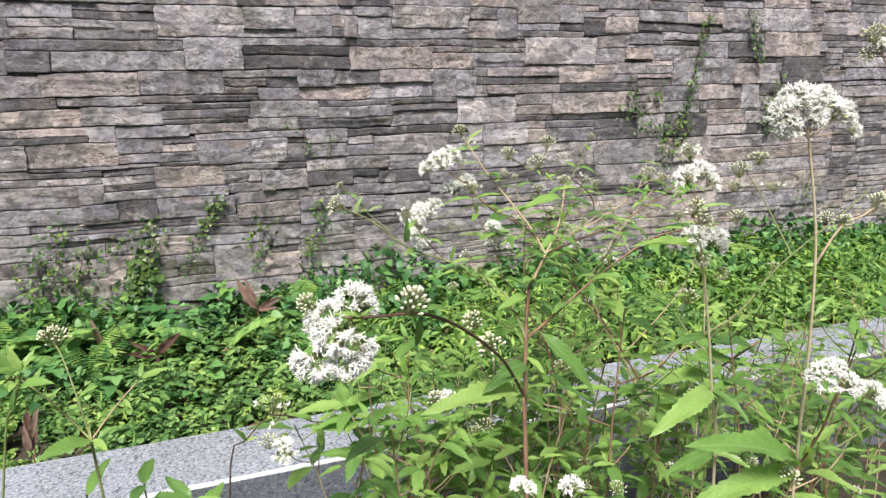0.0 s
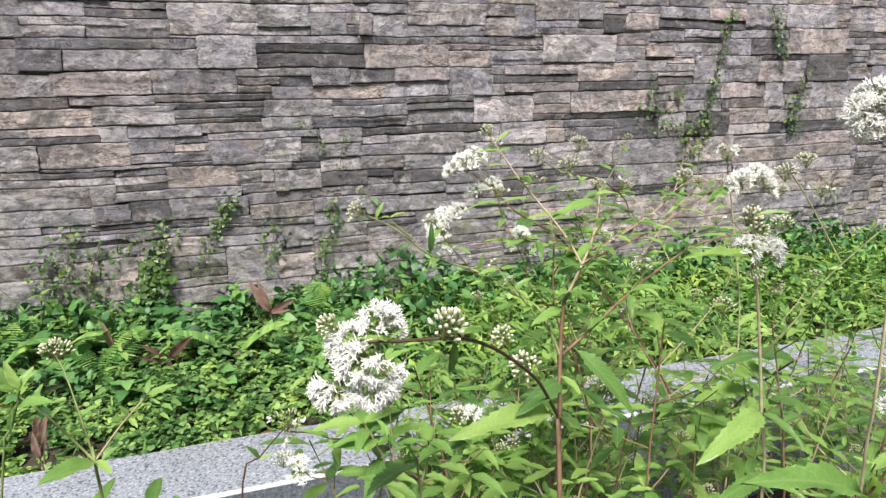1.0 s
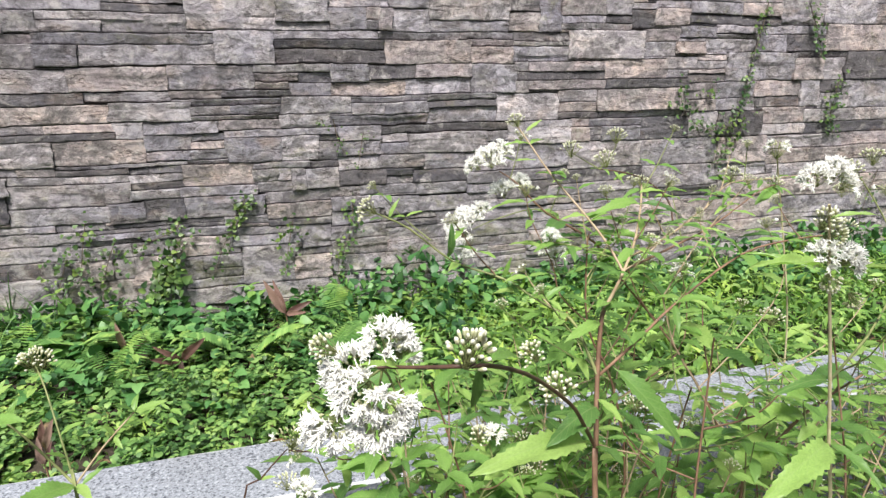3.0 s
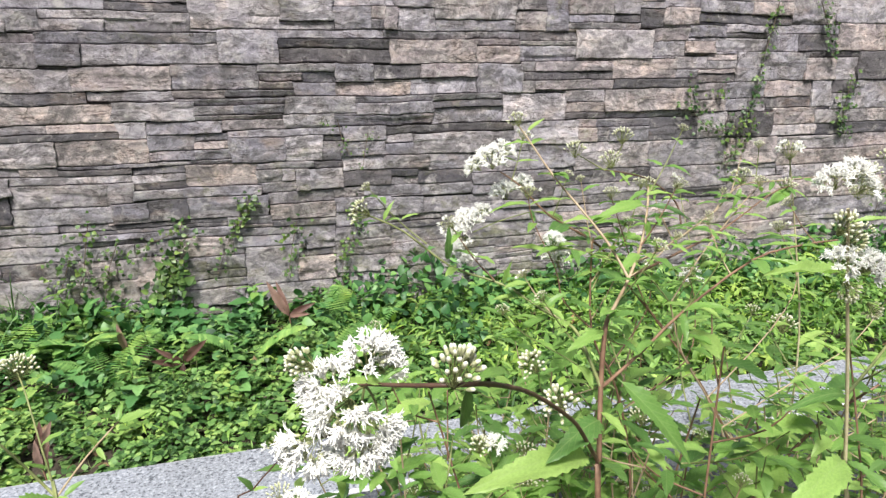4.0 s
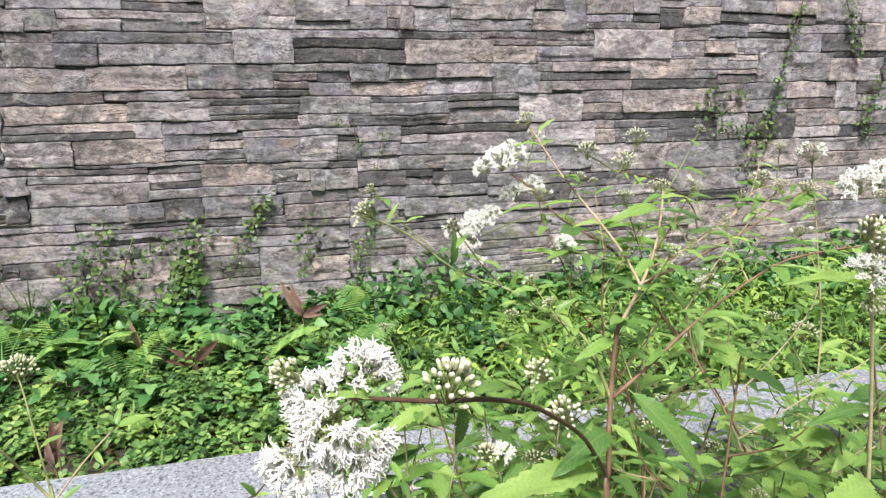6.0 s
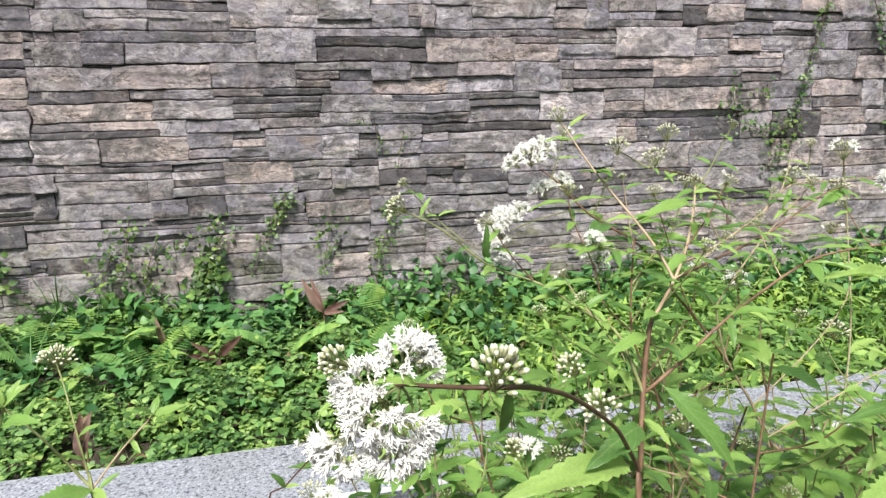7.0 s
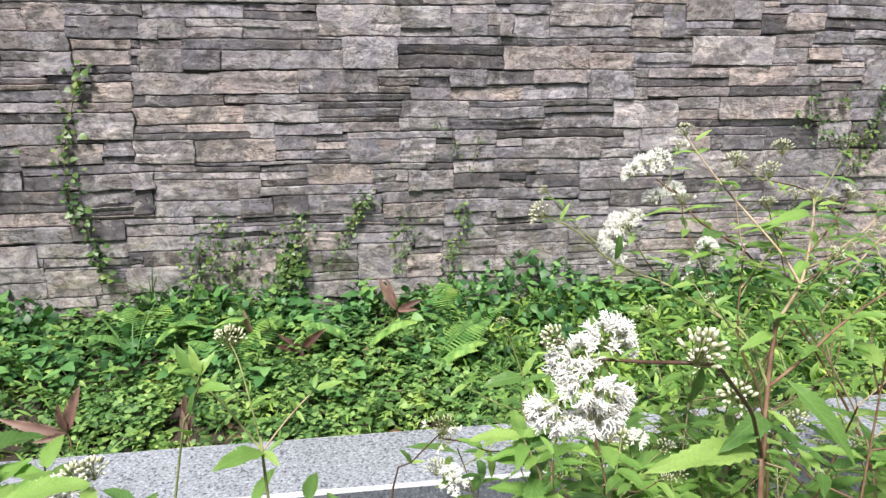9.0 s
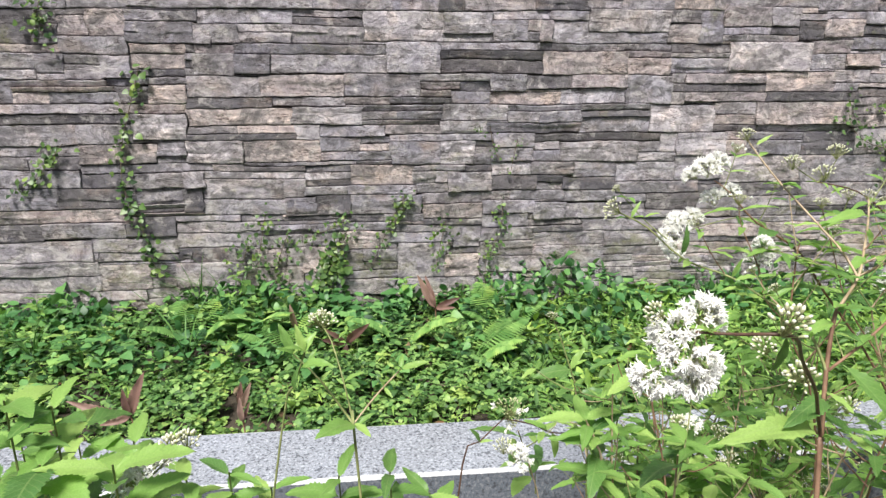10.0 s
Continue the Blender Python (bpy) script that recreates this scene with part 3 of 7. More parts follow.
def spindle(s, base, axis, length, radius, slot, tip_slot):
    """A closed bud: a small five-sided spindle with a paler tip."""
    m = frame_to(base, Vector(base) + Vector(axis), (0.3, 0.2, 1))
    rings = [(0.0, 0.45), (0.3, 1.0), (0.68, 0.95), (0.9, 0.7), (1.0, 0.25)]
    verts = []
    for t, w in rings:
        for k in range(5):
            a = 2 * math.pi * k / 5
            verts.append(m @ Vector((t * length, radius * w * math.cos(a), radius * w * math.sin(a))))
    for i in range(len(rings) - 1):
        faces = [(i * 5 + k, i * 5 + (k + 1) % 5, i * 5 + 5 + (k + 1) % 5, i * 5 + 5 + k) for k in range(5)]
        if i == 0:
            s.add(verts, faces, slot)
            first = len(s.v) - len(verts)
        else:
            s.f += [tuple(first + q for q in f) for f in faces]
            s.s += [slot if i < 2 else tip_slot] * 5
    s.f.append(tuple(first + 20 + k for k in range(5)))
    s.s.append(tip_slot)


def head_meshes(seed, count, radius, dome, bud_len, bud_r, bloom, white, sag=0.0):
    """A flat-topped cluster: stalks and buds in one mesh, the open florets in another."""
    r = random.Random(seed)
    s, f = Soup(), Soup()
    root = Vector((0, 0, -radius * 0.9))
    for k in range(count):
        q = math.sqrt((k + 0.5) / count)
        a = k * 2.39996 + r.uniform(-0.3, 0.3)
        p = Vector((radius * q * math.cos(a), radius * q * math.sin(a), dome * radius * (1 - q * q) + r.uniform(-0.12, 0.12) * radius - sag * radius * q * q))
        axis = (Vector((p.x, p.y, p.z * 0.6 + radius * 0.55))).normalized()
        axis = (axis + Vector((r.gauss(0, 0.15), r.gauss(0, 0.15), r.gauss(0, 0.1)))).normalized()
        mid = root.lerp(p, 0.45) + Vector((0, 0, -0.06 * radius))
        v, fc = tube([root if k % 3 else root * 0.4, mid, p], 0.00045, 0.0003, 3)
        s.add(v, fc, 0)
        length = bud_len * r.uniform(0.8, 1.2)
        spindle(s, p, axis, length, bud_r * r.uniform(0.85, 1.15), 1, 2 if white else 1)
        if bloom and r.random() < bloom:
            end = p + axis * length * 0.9
            for j in range(7):
                d = (axis + Vector((r.gauss(0, 0.36), r.gauss(0, 0.36), r.gauss(0, 0.36)))).normalized()
                m = frame_to(end, end + d, (0.1, 0.4, 1))
                L = bud_len * r.uniform(0.75, 1.15)
                ring = [(0.0, 0.0010), (L * 0.75, 0.0018), (L, 0.0027)]
                verts = [m @ Vector((x, w * math.cos(2.094 * c), w * math.sin(2.094 * c))) for x, w in ring for c in range(3)]
                f.add(verts, [(i * 3 + c, i * 3 + (c + 1) % 3, i * 3 + 3 + (c + 1) % 3, i * 3 + 3 + c) for i in range(2) for c in range(3)])
                # long curling styles
                for side in (-1, 0.4, 1):
                    e = end + d * L
                    bendv = Vector((r.gauss(0, 1), r.gauss(0, 1), r.gauss(0, 1))).cross(d).normalized()
                    reach = bud_len * r.uniform(0.8, 1.6)
                    pts = [e - d * L * 0.2, e + d * reach * 0.5 + bendv * reach * 0.22 * side, e + d * reach * 0.8 + bendv * reach * 0.62 * side]
                    v, fc = tube(pts, 0.0007, 0.0004, 3)
                    f.add(v, fc)
    bud_mesh = s.mesh("flower_head", STEM_GREEN, BUD, BUD_WHITE)
    return bud_mesh, (f.mesh("floret_tuft", PETAL) if f.v else None)


HEADS = {
    "bud": [head_meshes(31 + k, 26, 0.016, 0.55, 0.0052, 0.0014, 0, True) for k in range(3)],
    "ball": [head_meshes(41 + k, 30, 0.0125, 1.25, 0.0062, 0.0017, 0, True) for k in range(2)],
    "bloom": [head_meshes(51 + k, 19, 0.0112, 0.9, 0.0056, 0.0014, 0.9, True) for k in range(4)],
    "lacy": [head_meshes(61 + k, 34, 0.020, 0.4, 0.0040, 0.0010, 0.12, False) for k in range(2)],
}
place_rng = random.Random(77)


def herb(name, label, base, group=""):
    ob = tagged(new(name), label, "wildflower", group)
    ob.location = base
    return ob


def stem(plant, name, points, r0, r1, mat, sides=7):
    o = plant.location
    v, f = tube([Vector(p) - o for p in points], r0, r1, sides)
    return part(name, mesh_of(name, v, f, mat), plant)


def leaf(plant, base, tip, wide=1.0, up=(0.0, -0.5, 1.0), kind=None):
    k = place_rng.randrange(len(BLADES)) if kind is None else kind
    base, tip = Vector(base), Vector(tip)
    n = (tip - base).length
    m = frame_to(base - plant.location, tip - plant.location, up) @ Matrix.Diagonal((n, n * wide, n, 1))
    return part("leaf", BLADES[k], plant, m=m)


def head(plant, kind, at, size=1.0, axis=(0, 0, 1)):
    k = place_rng.randrange(len(HEADS[kind]))
    buds, florets = HEADS[kind][k]
    ax = Vector(axis).normalized()
    m = Matrix.Translation(Vector(at) - plant.location) @ Vector((0, 0, 1)).rotation_difference(ax).to_matrix().to_4x4() @ pose(0, 0, 0, 0, 0, place_rng.uniform(0, 360)) @ Matrix.Scale(size, 4)
    h = part("flower_head", buds, plant, m=m)
    if florets:
        tagged(part("floret_tuft", florets, h), "feathery white open florets", kind="stuff")
    return h


def leaf_pairs(plant, points, spots, length, spread=1.0, seed=1, wide=1.0):
    """Opposite pairs of leaves, each pair turned a quarter from the last."""
    r = random.Random(seed)
    pts = [Vector(p) for p in points]
    for n, t in enumerate(spots):
        i = min(int(t * (len(pts) - 1)), len(pts) - 2)
        p = pts[i].lerp(pts[i + 1], t * (len(pts) - 1) - i)
        d = (pts[i + 1] - pts[i]).normalized()
        a = n * math.pi / 2 + r.uniform(-0.5, 0.5) + seed
        for side in (0, math.pi):
            out = Vector((math.cos(a + side), math.sin(a + side), 0))
            reach = length * r.uniform(0.75, 1.2)
            tip = p + (out * spread + d * r.uniform(0.1, 0.55) + Vector((0, 0, -0.25 * r.random()))).normalized() * reach
            leaf(plant, p, tip, wide * r.uniform(0.85, 1.2), (0.2 * out.x, 0.2 * out.y - 0.15, 1.0))




# ---- leafy shoots that fill the bed ----
def shoot(seed, height, leaf_len, pairs, flowers):
    """A thin wandering stem with toothed leaves and small-leaved side branches."""
    r = random.Random(seed)
    p = herb("leafy_shoot", "bright green leafy shoot crowding the flower bed", (0, 0, -3), "leafy shoots")
    o = Vector(p.location)
    lean = Vector((r.uniform(-0.16, 0.16), r.uniform(-0.12, 0.12), 0))
    kink = Vector((r.uniform(-0.03, 0.03), r.uniform(-0.03, 0.03), 0))
    pts = [o, o + lean * 0.4 * height + kink + Vector((0, 0, height * 0.5)), o + lean * 0.7 * height - kink + Vector((0, 0, height * 0.76)), o + lean * height + Vector((0, 0, height))]
    wood = r.choice((STEM_RED, STEM_RED, STEM_TAN, STEM_GREEN))
    stem(p, "stem", pts, 0.0027, 0.0011, wood)
    leaf_pairs(p, pts, [0.30 + 0.68 * k / (pairs - 1) for k in range(pairs)], leaf_len, 1.0, seed, 0.95)
    # side branches with smaller leaves
    for k in range(5):
        t = 0.62 + 0.08 * k
        i = min(int(t * 3), 2)
        q = pts[i].lerp(pts[i + 1], t * 3 - i)
        a = 2.4 * k + r.uniform(-0.4, 0.4)
        far = r.uniform(0.06, 0.13)
        end = q + Vector((far * math.cos(a), far * math.sin(a), r.uniform(0.04, 0.13)))
        stem(p, "branch", [q, q.lerp(end, 0.5) + Vector((0.012 * math.cos(a), 0.012 * math.sin(a), -0.006)), end], 0.0013, 0.0007, r.choice((wood, STEM_GREEN)), 5)
        leaf_pairs(p, [q, end], (0.5, 0.95), leaf_len * 0.55, 1.0, seed + 7 * k, 1.05)
        if k < flowers:
            head(p, r.choice(("bud", "bud", "lacy", "ball")), end + Vector((0, 0, 0.006)), r.uniform(0.45, 0.75), (0.3 * math.cos(a), 0.3 * math.sin(a), 1))
    return p


def fill_bed():
    r = random.Random(9)
    kinds = [shoot(100 + k, 1.0, 0.056 + 0.012 * (k % 3), 6, (0, 1, 2, 0, 1, 0)[k]) for k in range(6)]
    spots = []
    for n in range(500):
        if len(spots) > 82:
            break
        x, y = r.uniform(0.22, 2.5), r.uniform(0.62, 1.46)
        if x < 0.24 + 0.20 * (y - 0.6) or x > 0.18 + 1.3 * y:
            continue
        if any((x - a) ** 2 + (y - b) ** 2 < 0.0046 for a, b in spots):
            continue
        spots.append((x, y))
    used = set()
    # a low thicket that hides the kerb's foot
    thicket = [(0.183, 1.000, 0.822), (0.219, 0.950, 0.826), (0.288, 1.020, 0.803), (0.309, 0.930, 0.803), (0.174, 0.880, 0.819)]
    # a taller row between the open kerb and the thick of the bed
    edge = [(r.uniform(0.27, 0.60), r.uniform(0.88, 1.18)) for n in range(15)]
    edge += [(r.uniform(0.50, 0.70), r.uniform(1.08, 1.36)) for n in range(6)]
    for x, y, *given in spots + edge + thicket:
        top = 1.34 - (y - 0.15) * 0.60 - r.uniform(-0.02, 0.14) + (0.08 if r.random() < 0.15 else 0)
        if (x, y) in edge:
            top = 1.334 - (y - 0.2) * r.uniform(0.46, 0.60)
        elif x > 0.13 + 0.66 * (y - 0.2):
            # lower growth towards the far end, so that the kerb shows between the tall herbs
            top = 1.334 - (y - 0.2) * (r.uniform(0.52, 0.62) if r.random() < 0.22 else r.uniform(0.64, 0.86))
        if given:
            top = given[0] - 0.03
        k = r.randrange(6)
        size = max(0.32, top)
        m = pose(x, y, 0.0, 0, 0, r.uniform(0, 360)) @ Matrix.Diagonal((0.95, 0.95, size, 1))
        if k in used:
            c = copy_thing(kinds[k], m)
            c.matrix_basis = m
        else:
            used.add(k)
            kinds[k].matrix_basis = m


fill_bed()


# ---- the tall flowering herbs in the bed, fitted ----
main_herb = herb("white_flowered_herb", "tall branching herb with reddish stem and green buds", (0.315, 0.64, 0.0), "flowering herbs")
stem(main_herb, "stem", [(0.315, 0.640, 0.000), (0.318, 0.645, 0.350), (0.322, 0.650, 0.700), (0.325, 0.678, 0.957), (0.328, 0.683, 0.977), (0.336, 0.701, 1.046), (0.342, 0.709, 1.101), (0.348, 0.714, 1.114)], 0.0036, 0.0021, STEM_RED)
stem(main_herb, "branch", [(0.348, 0.714, 1.114), (0.355, 0.714, 1.126), (0.369, 0.716, 1.151), (0.412, 0.766, 1.168), (0.437, 0.797, 1.198), (0.450, 0.818, 1.220)], 0.002, 0.001, STEM_TAN)
stem(main_herb, "branch", [(0.368, 0.716, 1.151), (0.361, 0.735, 1.174), (0.357, 0.766, 1.193), (0.335, 0.818, 1.237), (0.327, 0.859, 1.267), (0.316, 0.871, 1.287)], 0.0015, 0.0008, STEM_TAN)
stem(main_herb, "branch", [(0.336, 0.701, 1.048), (0.327, 0.714, 1.078), (0.327, 0.745, 1.094), (0.307, 0.771, 1.105), (0.271, 0.797, 1.129), (0.222, 0.823, 1.146), (0.174, 0.828, 1.186), (0.138, 0.831, 1.205)], 0.0019, 0.0009, STEM_GREEN)
stem(main_herb, "branch", [(0.388, 0.735, 1.160), (0.473, 0.807, 1.152), (0.615, 0.911, 1.164), (0.712, 0.983, 1.183), (0.835, 1.035, 1.176), (0.947, 1.056, 1.176)], 0.0014, 0.0008, STEM_TAN)
stem(main_herb, "branch", [(0.368, 0.716, 1.151), (0.493, 0.807, 1.145), (0.604, 0.880, 1.146), (0.766, 0.983, 1.166), (0.849, 1.035, 1.166)], 0.0016, 0.0009, STEM_RED)
stem(main_herb, "branch", [(0.338, 0.701, 1.048), (0.395, 0.724, 1.069), (0.462, 0.756, 1.092), (0.572, 0.787, 1.132), (0.658, 0.807, 1.138), (0.736, 0.828, 1.134)], 0.0018, 0.001, STEM_RED)
stem(main_herb, "branch", [(0.541, 0.880, 1.158), (0.542, 0.890, 1.178), (0.532, 0.900, 1.195), (0.507, 0.911, 1.213), (0.468, 0.911, 1.223), (0.448, 0.911, 1.226)], 0.0013, 0.0008, STEM_DARK)
stem(main_herb, "branch", [(0.327, 0.683, 0.979), (0.294, 0.652, 1.029), (0.264, 0.621, 1.068), (0.207, 0.569, 1.124), (0.154, 0.505, 1.169), (0.122, 0.480, 1.185), (0.104, 0.500, 1.178), (0.080, 0.520, 1.173)], 0.0021, 0.0011, STEM_DARK)
stem(main_herb, "flower_stalk", [(0.456, 0.911, 1.228), (0.473, 0.911, 1.261)], 0.0009, 0.0006, STEM_GREEN)
stem(main_herb, "flower_stalk", [(0.448, 0.911, 1.226), (0.456, 0.911, 1.235)], 0.0009, 0.0006, STEM_GREEN)
stem(main_herb, "flower_stalk", [(0.448, 0.911, 1.226), (0.405, 0.900, 1.248)], 0.0009, 0.0006, STEM_GREEN)
stem(main_herb, "flower_stalk", [(0.712, 0.983, 1.183), (0.713, 0.983, 1.193)], 0.0009, 0.0006, STEM_GREEN)
stem(main_herb, "flower_stalk", [(0.848, 1.035, 1.159), (0.846, 1.035, 1.208)], 0.0009, 0.0006, STEM_GREEN)
stem(main_herb, "flower_stalk", [(0.756, 1.004, 1.182), (0.756, 1.004, 1.234)], 0.0009, 0.0006, STEM_GREEN)
head(main_herb, "bud", (0.313, 0.871, 1.294), 0.62, (-0.4, -0.1, 1))
head(main_herb, "bud", (0.130, 0.831, 1.209), 0.8, (-0.9, -0.1, 0.5))
head(main_herb, "bud", (0.401, 0.900, 1.255), 0.75, (0, 0, 1))
head(main_herb, "bud", (0.455, 0.911, 1.239), 0.85, (-0.2, 0, 1))
head(main_herb, "bud", (0.471, 0.911, 1.268), 0.75, (0.2, 0, 1))
head(main_herb, "bud", (0.712, 0.983, 1.197), 0.9, (0, 0, 1))
head(main_herb, "lacy", (0.843, 1.035, 1.225), 1.0, (0, 0, 1))
head(main_herb, "bud", (0.755, 1.004, 1.239), 0.45, (0, 0, 1))
head(main_herb, "bud", (0.844, 1.035, 1.168), 0.9, (0.3, 0, 1))
head(main_herb, "bud", (0.442, 0.787, 0.956), 0.85, (0, 0, 1))
head(main_herb, "ball", (0.276, 0.724, 1.068), 0.9, (-0.5, -0.2, 0.8))
head(main_herb, "ball", (0.264, 0.642, 1.070), 1.0, (-0.5, -0.3, 0.7))
head(main_herb, "bud", (0.515, 0.776, 0.925), 0.5, (0, 0, 1))
head(main_herb, "bud", (0.820, 0.983, 0.954), 1.2, (0, 0, 1))
head(main_herb, "lacy", (0.634, 0.983, 1.047), 0.8, (0, 0, 1))
head(main_herb, "ball", (0.123, 0.475, 1.193), 0.88, (0.1, -0.35, 1))
head(main_herb, "ball", (0.051, 0.520, 1.188), 0.605, (-0.9, -0.1, 0.5))
head(main_herb, "bloom", (0.087, 0.525, 1.183), 0.77, (0.1, -0.2, 1))
head(main_herb, "bloom", (0.097, 0.530, 1.176), 0.52, (0.7, -0.2, 0.8))
head(main_herb, "bloom", (0.065, 0.520, 1.172), 0.82, (-0.8, -0.4, 0.35))
head(main_herb, "bloom", (0.071, 0.510, 1.164), 0.86, (-0.4, -0.8, -0.2))
head(main_herb, "bloom", (0.052, 0.520, 1.141), 0.82, (-0.7, -0.3, -0.6))
head(main_herb, "bloom", (0.077, 0.515, 1.142), 0.86, (0.0, -0.5, -0.9))
head(main_herb, "bloom", (0.088, 0.520, 1.147), 0.69, (0.5, -0.4, -0.6))
leaf_pairs(main_herb, [(0.388, 0.735, 1.160), (0.473, 0.807, 1.152), (0.615, 0.911, 1.164), (0.712, 0.983, 1.183), (0.835, 1.035, 1.176), (0.947, 1.056, 1.176)], (0.3, 0.5, 0.62, 0.75, 0.88), 0.035, 1.0, 5, 0.95)
leaf_pairs(main_herb, [(0.368, 0.716, 1.151), (0.493, 0.807, 1.145), (0.604, 0.880, 1.146), (0.766, 0.983, 1.166), (0.849, 1.035, 1.166)], (0.35, 0.6, 0.8, 0.97), 0.035, 1.0, 6, 0.95)
leaf_pairs(main_herb, [(0.338, 0.701, 1.048), (0.395, 0.724, 1.069), (0.462, 0.756, 1.092), (0.572, 0.787, 1.132), (0.658, 0.807, 1.138), (0.736, 0.828, 1.134)], (0.25, 0.42, 0.6, 0.8, 0.95), 0.045, 1.0, 7, 0.95)
leaf_pairs(main_herb, [(0.368, 0.716, 1.151), (0.361, 0.735, 1.174), (0.357, 0.766, 1.193), (0.335, 0.818, 1.237), (0.327, 0.859, 1.267), (0.316, 0.871, 1.287)], (0.2, 0.42, 0.6, 0.8), 0.03, 1.0, 8, 0.95)
leaf_pairs(main_herb, [(0.336, 0.701, 1.048), (0.327, 0.714, 1.078), (0.327, 0.745, 1.094), (0.307, 0.771, 1.105), (0.271, 0.797, 1.129), (0.222, 0.823, 1.146), (0.174, 0.828, 1.186), (0.138, 0.831, 1.205)], (0.2, 0.36, 0.5, 0.7), 0.032, 1.0, 9, 0.95)
leaf_pairs(main_herb, [(0.348, 0.714, 1.114), (0.355, 0.714, 1.126), (0.369, 0.716, 1.151), (0.412, 0.766, 1.168), (0.437, 0.797, 1.198), (0.450, 0.818, 1.220)], (0.1, 0.35, 0.55, 0.75, 0.95), 0.04, 1.0, 10, 0.95)
leaf_pairs(main_herb, [(0.541, 0.880, 1.158), (0.542, 0.890, 1.178), (0.532, 0.900, 1.195), (0.507, 0.911, 1.213), (0.468, 0.911, 1.223), (0.448, 0.911, 1.226)], (0.3, 0.7, 0.95), 0.022, 1.0, 11, 0.95)
stem(main_herb, "flower_stalk", [(0.083, 0.520, 1.172), (0.074, 0.520, 1.175), (0.064, 0.520, 1.176)], 0.0009, 0.0006, STEM_GREEN)
stem(main_herb, "flower_stalk", [(0.083, 0.520, 1.172), (0.068, 0.520, 1.163), (0.053, 0.520, 1.151)], 0.0009, 0.0006, STEM_GREEN)
stem(main_herb, "flower_stalk", [(0.083, 0.520, 1.172), (0.081, 0.520, 1.162), (0.079, 0.520, 1.149)], 0.0009, 0.0006, STEM_GREEN)
stem(main_herb, "flower_stalk", [(0.083, 0.520, 1.172), (0.087, 0.520, 1.165), (0.090, 0.520, 1.155)], 0.0009, 0.0006, STEM_GREEN)
stem(main_herb, "flower_stalk", [(0.083, 0.520, 1.172), (0.085, 0.520, 1.180), (0.086, 0.520, 1.186)], 0.0009, 0.0006, STEM_GREEN)
stem(main_herb, "flower_stalk", [(0.083, 0.520, 1.172), (0.069, 0.520, 1.181), (0.055, 0.520, 1.187)], 0.0009, 0.0006, STEM_GREEN)
head(main_herb, "bud", (0.449, 0.818, 1.224), 0.5, (0, 0, 1))
leaf(main_herb, (0.352, 0.699, 1.056), (0.414, 0.642, 0.992), 0.8, (-0.1, -0.6, 0.75), 3)
leaf(main_herb, (0.318, 0.683, 0.986), (0.198, 0.621, 1.044), 0.6)
leaf(main_herb, (0.323, 0.864, 1.281), (0.341, 0.859, 1.295), 0.89)
leaf(main_herb, (0.218, 0.823, 1.153), (0.218, 0.807, 1.189), 0.89)
leaf(main_herb, (0.434, 0.797, 1.201), (0.470, 0.766, 1.202), 0.67)
leaf(main_herb, (0.435, 0.797, 1.202), (0.364, 0.766, 1.215), 0.59)
leaf(main_herb, (0.137, 0.485, 1.183), (0.173, 0.510, 1.178), 0.67)
leaf(main_herb, (0.134, 0.490, 1.179), (0.133, 0.500, 1.145), 0.67)
leaf(main_herb, (0.341, 0.709, 1.102), (0.291, 0.683, 1.103), 0.67)
leaf(main_herb, (0.432, 0.792, 1.189), (0.421, 0.766, 1.172), 0.89)
leaf(main_herb, (0.153, 0.830, 1.198), (0.162, 0.828, 1.220), 0.81)
leaf(main_herb, (0.146, 0.828, 1.199), (0.129, 0.818, 1.200), 0.59)
leaf(main_herb, (0.345, 0.714, 1.112), (0.365, 0.683, 1.129), 0.74)
leaf(main_herb, (0.333, 0.693, 1.026), (0.337, 0.652, 1.023), 0.89)
leaf(main_herb, (0.332, 0.693, 1.018), (0.265, 0.642, 1.036), 0.81)
leaf(main_herb, (0.335, 0.818, 1.237), (0.338, 0.797, 1.247), 0.89)
leaf(main_herb, (0.357, 0.766, 1.193), (0.365, 0.745, 1.207), 0.74)
leaf(main_herb, (0.577, 0.787, 1.134), (0.635, 0.724, 1.125), 0.31)
leaf(main_herb, (0.462, 0.756, 1.092), (0.487, 0.724, 1.114), 0.74)
leaf(main_herb, (0.462, 0.756, 1.092), (0.447, 0.724, 1.070), 0.74)
leaf(main_herb, (0.572, 0.787, 1.132), (0.534, 0.766, 1.171), 0.74)
leaf(main_herb, (0.271, 0.797, 1.129), (0.287, 0.776, 1.114), 0.74)
leaf(main_herb, (0.271, 0.797, 1.129), (0.276, 0.787, 1.156), 0.67)
leaf(main_herb, (0.604, 0.880, 1.146), (0.606, 0.859, 1.130), 0.74)
leaf(main_herb, (0.712, 0.983, 1.183), (0.671, 0.983, 1.193), 0.89)
leaf(main_herb, (0.713, 0.983, 1.179), (0.695, 0.973, 1.153), 0.89)
leaf(main_herb, (0.850, 1.035, 1.161), (0.785, 1.004, 1.149), 0.81)
leaf(main_herb, (0.850, 1.035, 1.161), (0.872, 1.014, 1.152), 0.74)
leaf(main_herb, (0.328, 0.683, 0.978), (0.320, 0.621, 1.002), 0.81)
leaf(main_herb, (0.094, 0.515, 1.172), (0.068, 0.500, 1.188), 0.52)
leaf(main_herb, (0.091, 0.515, 1.174), (0.107, 0.515, 1.185), 0.52)
leaf(main_herb, (0.468, 0.911, 1.223), (0.478, 0.900, 1.207), 0.89)
leaf(main_herb, (0.307, 0.771, 1.105), (0.328, 0.766, 1.128), 0.74)
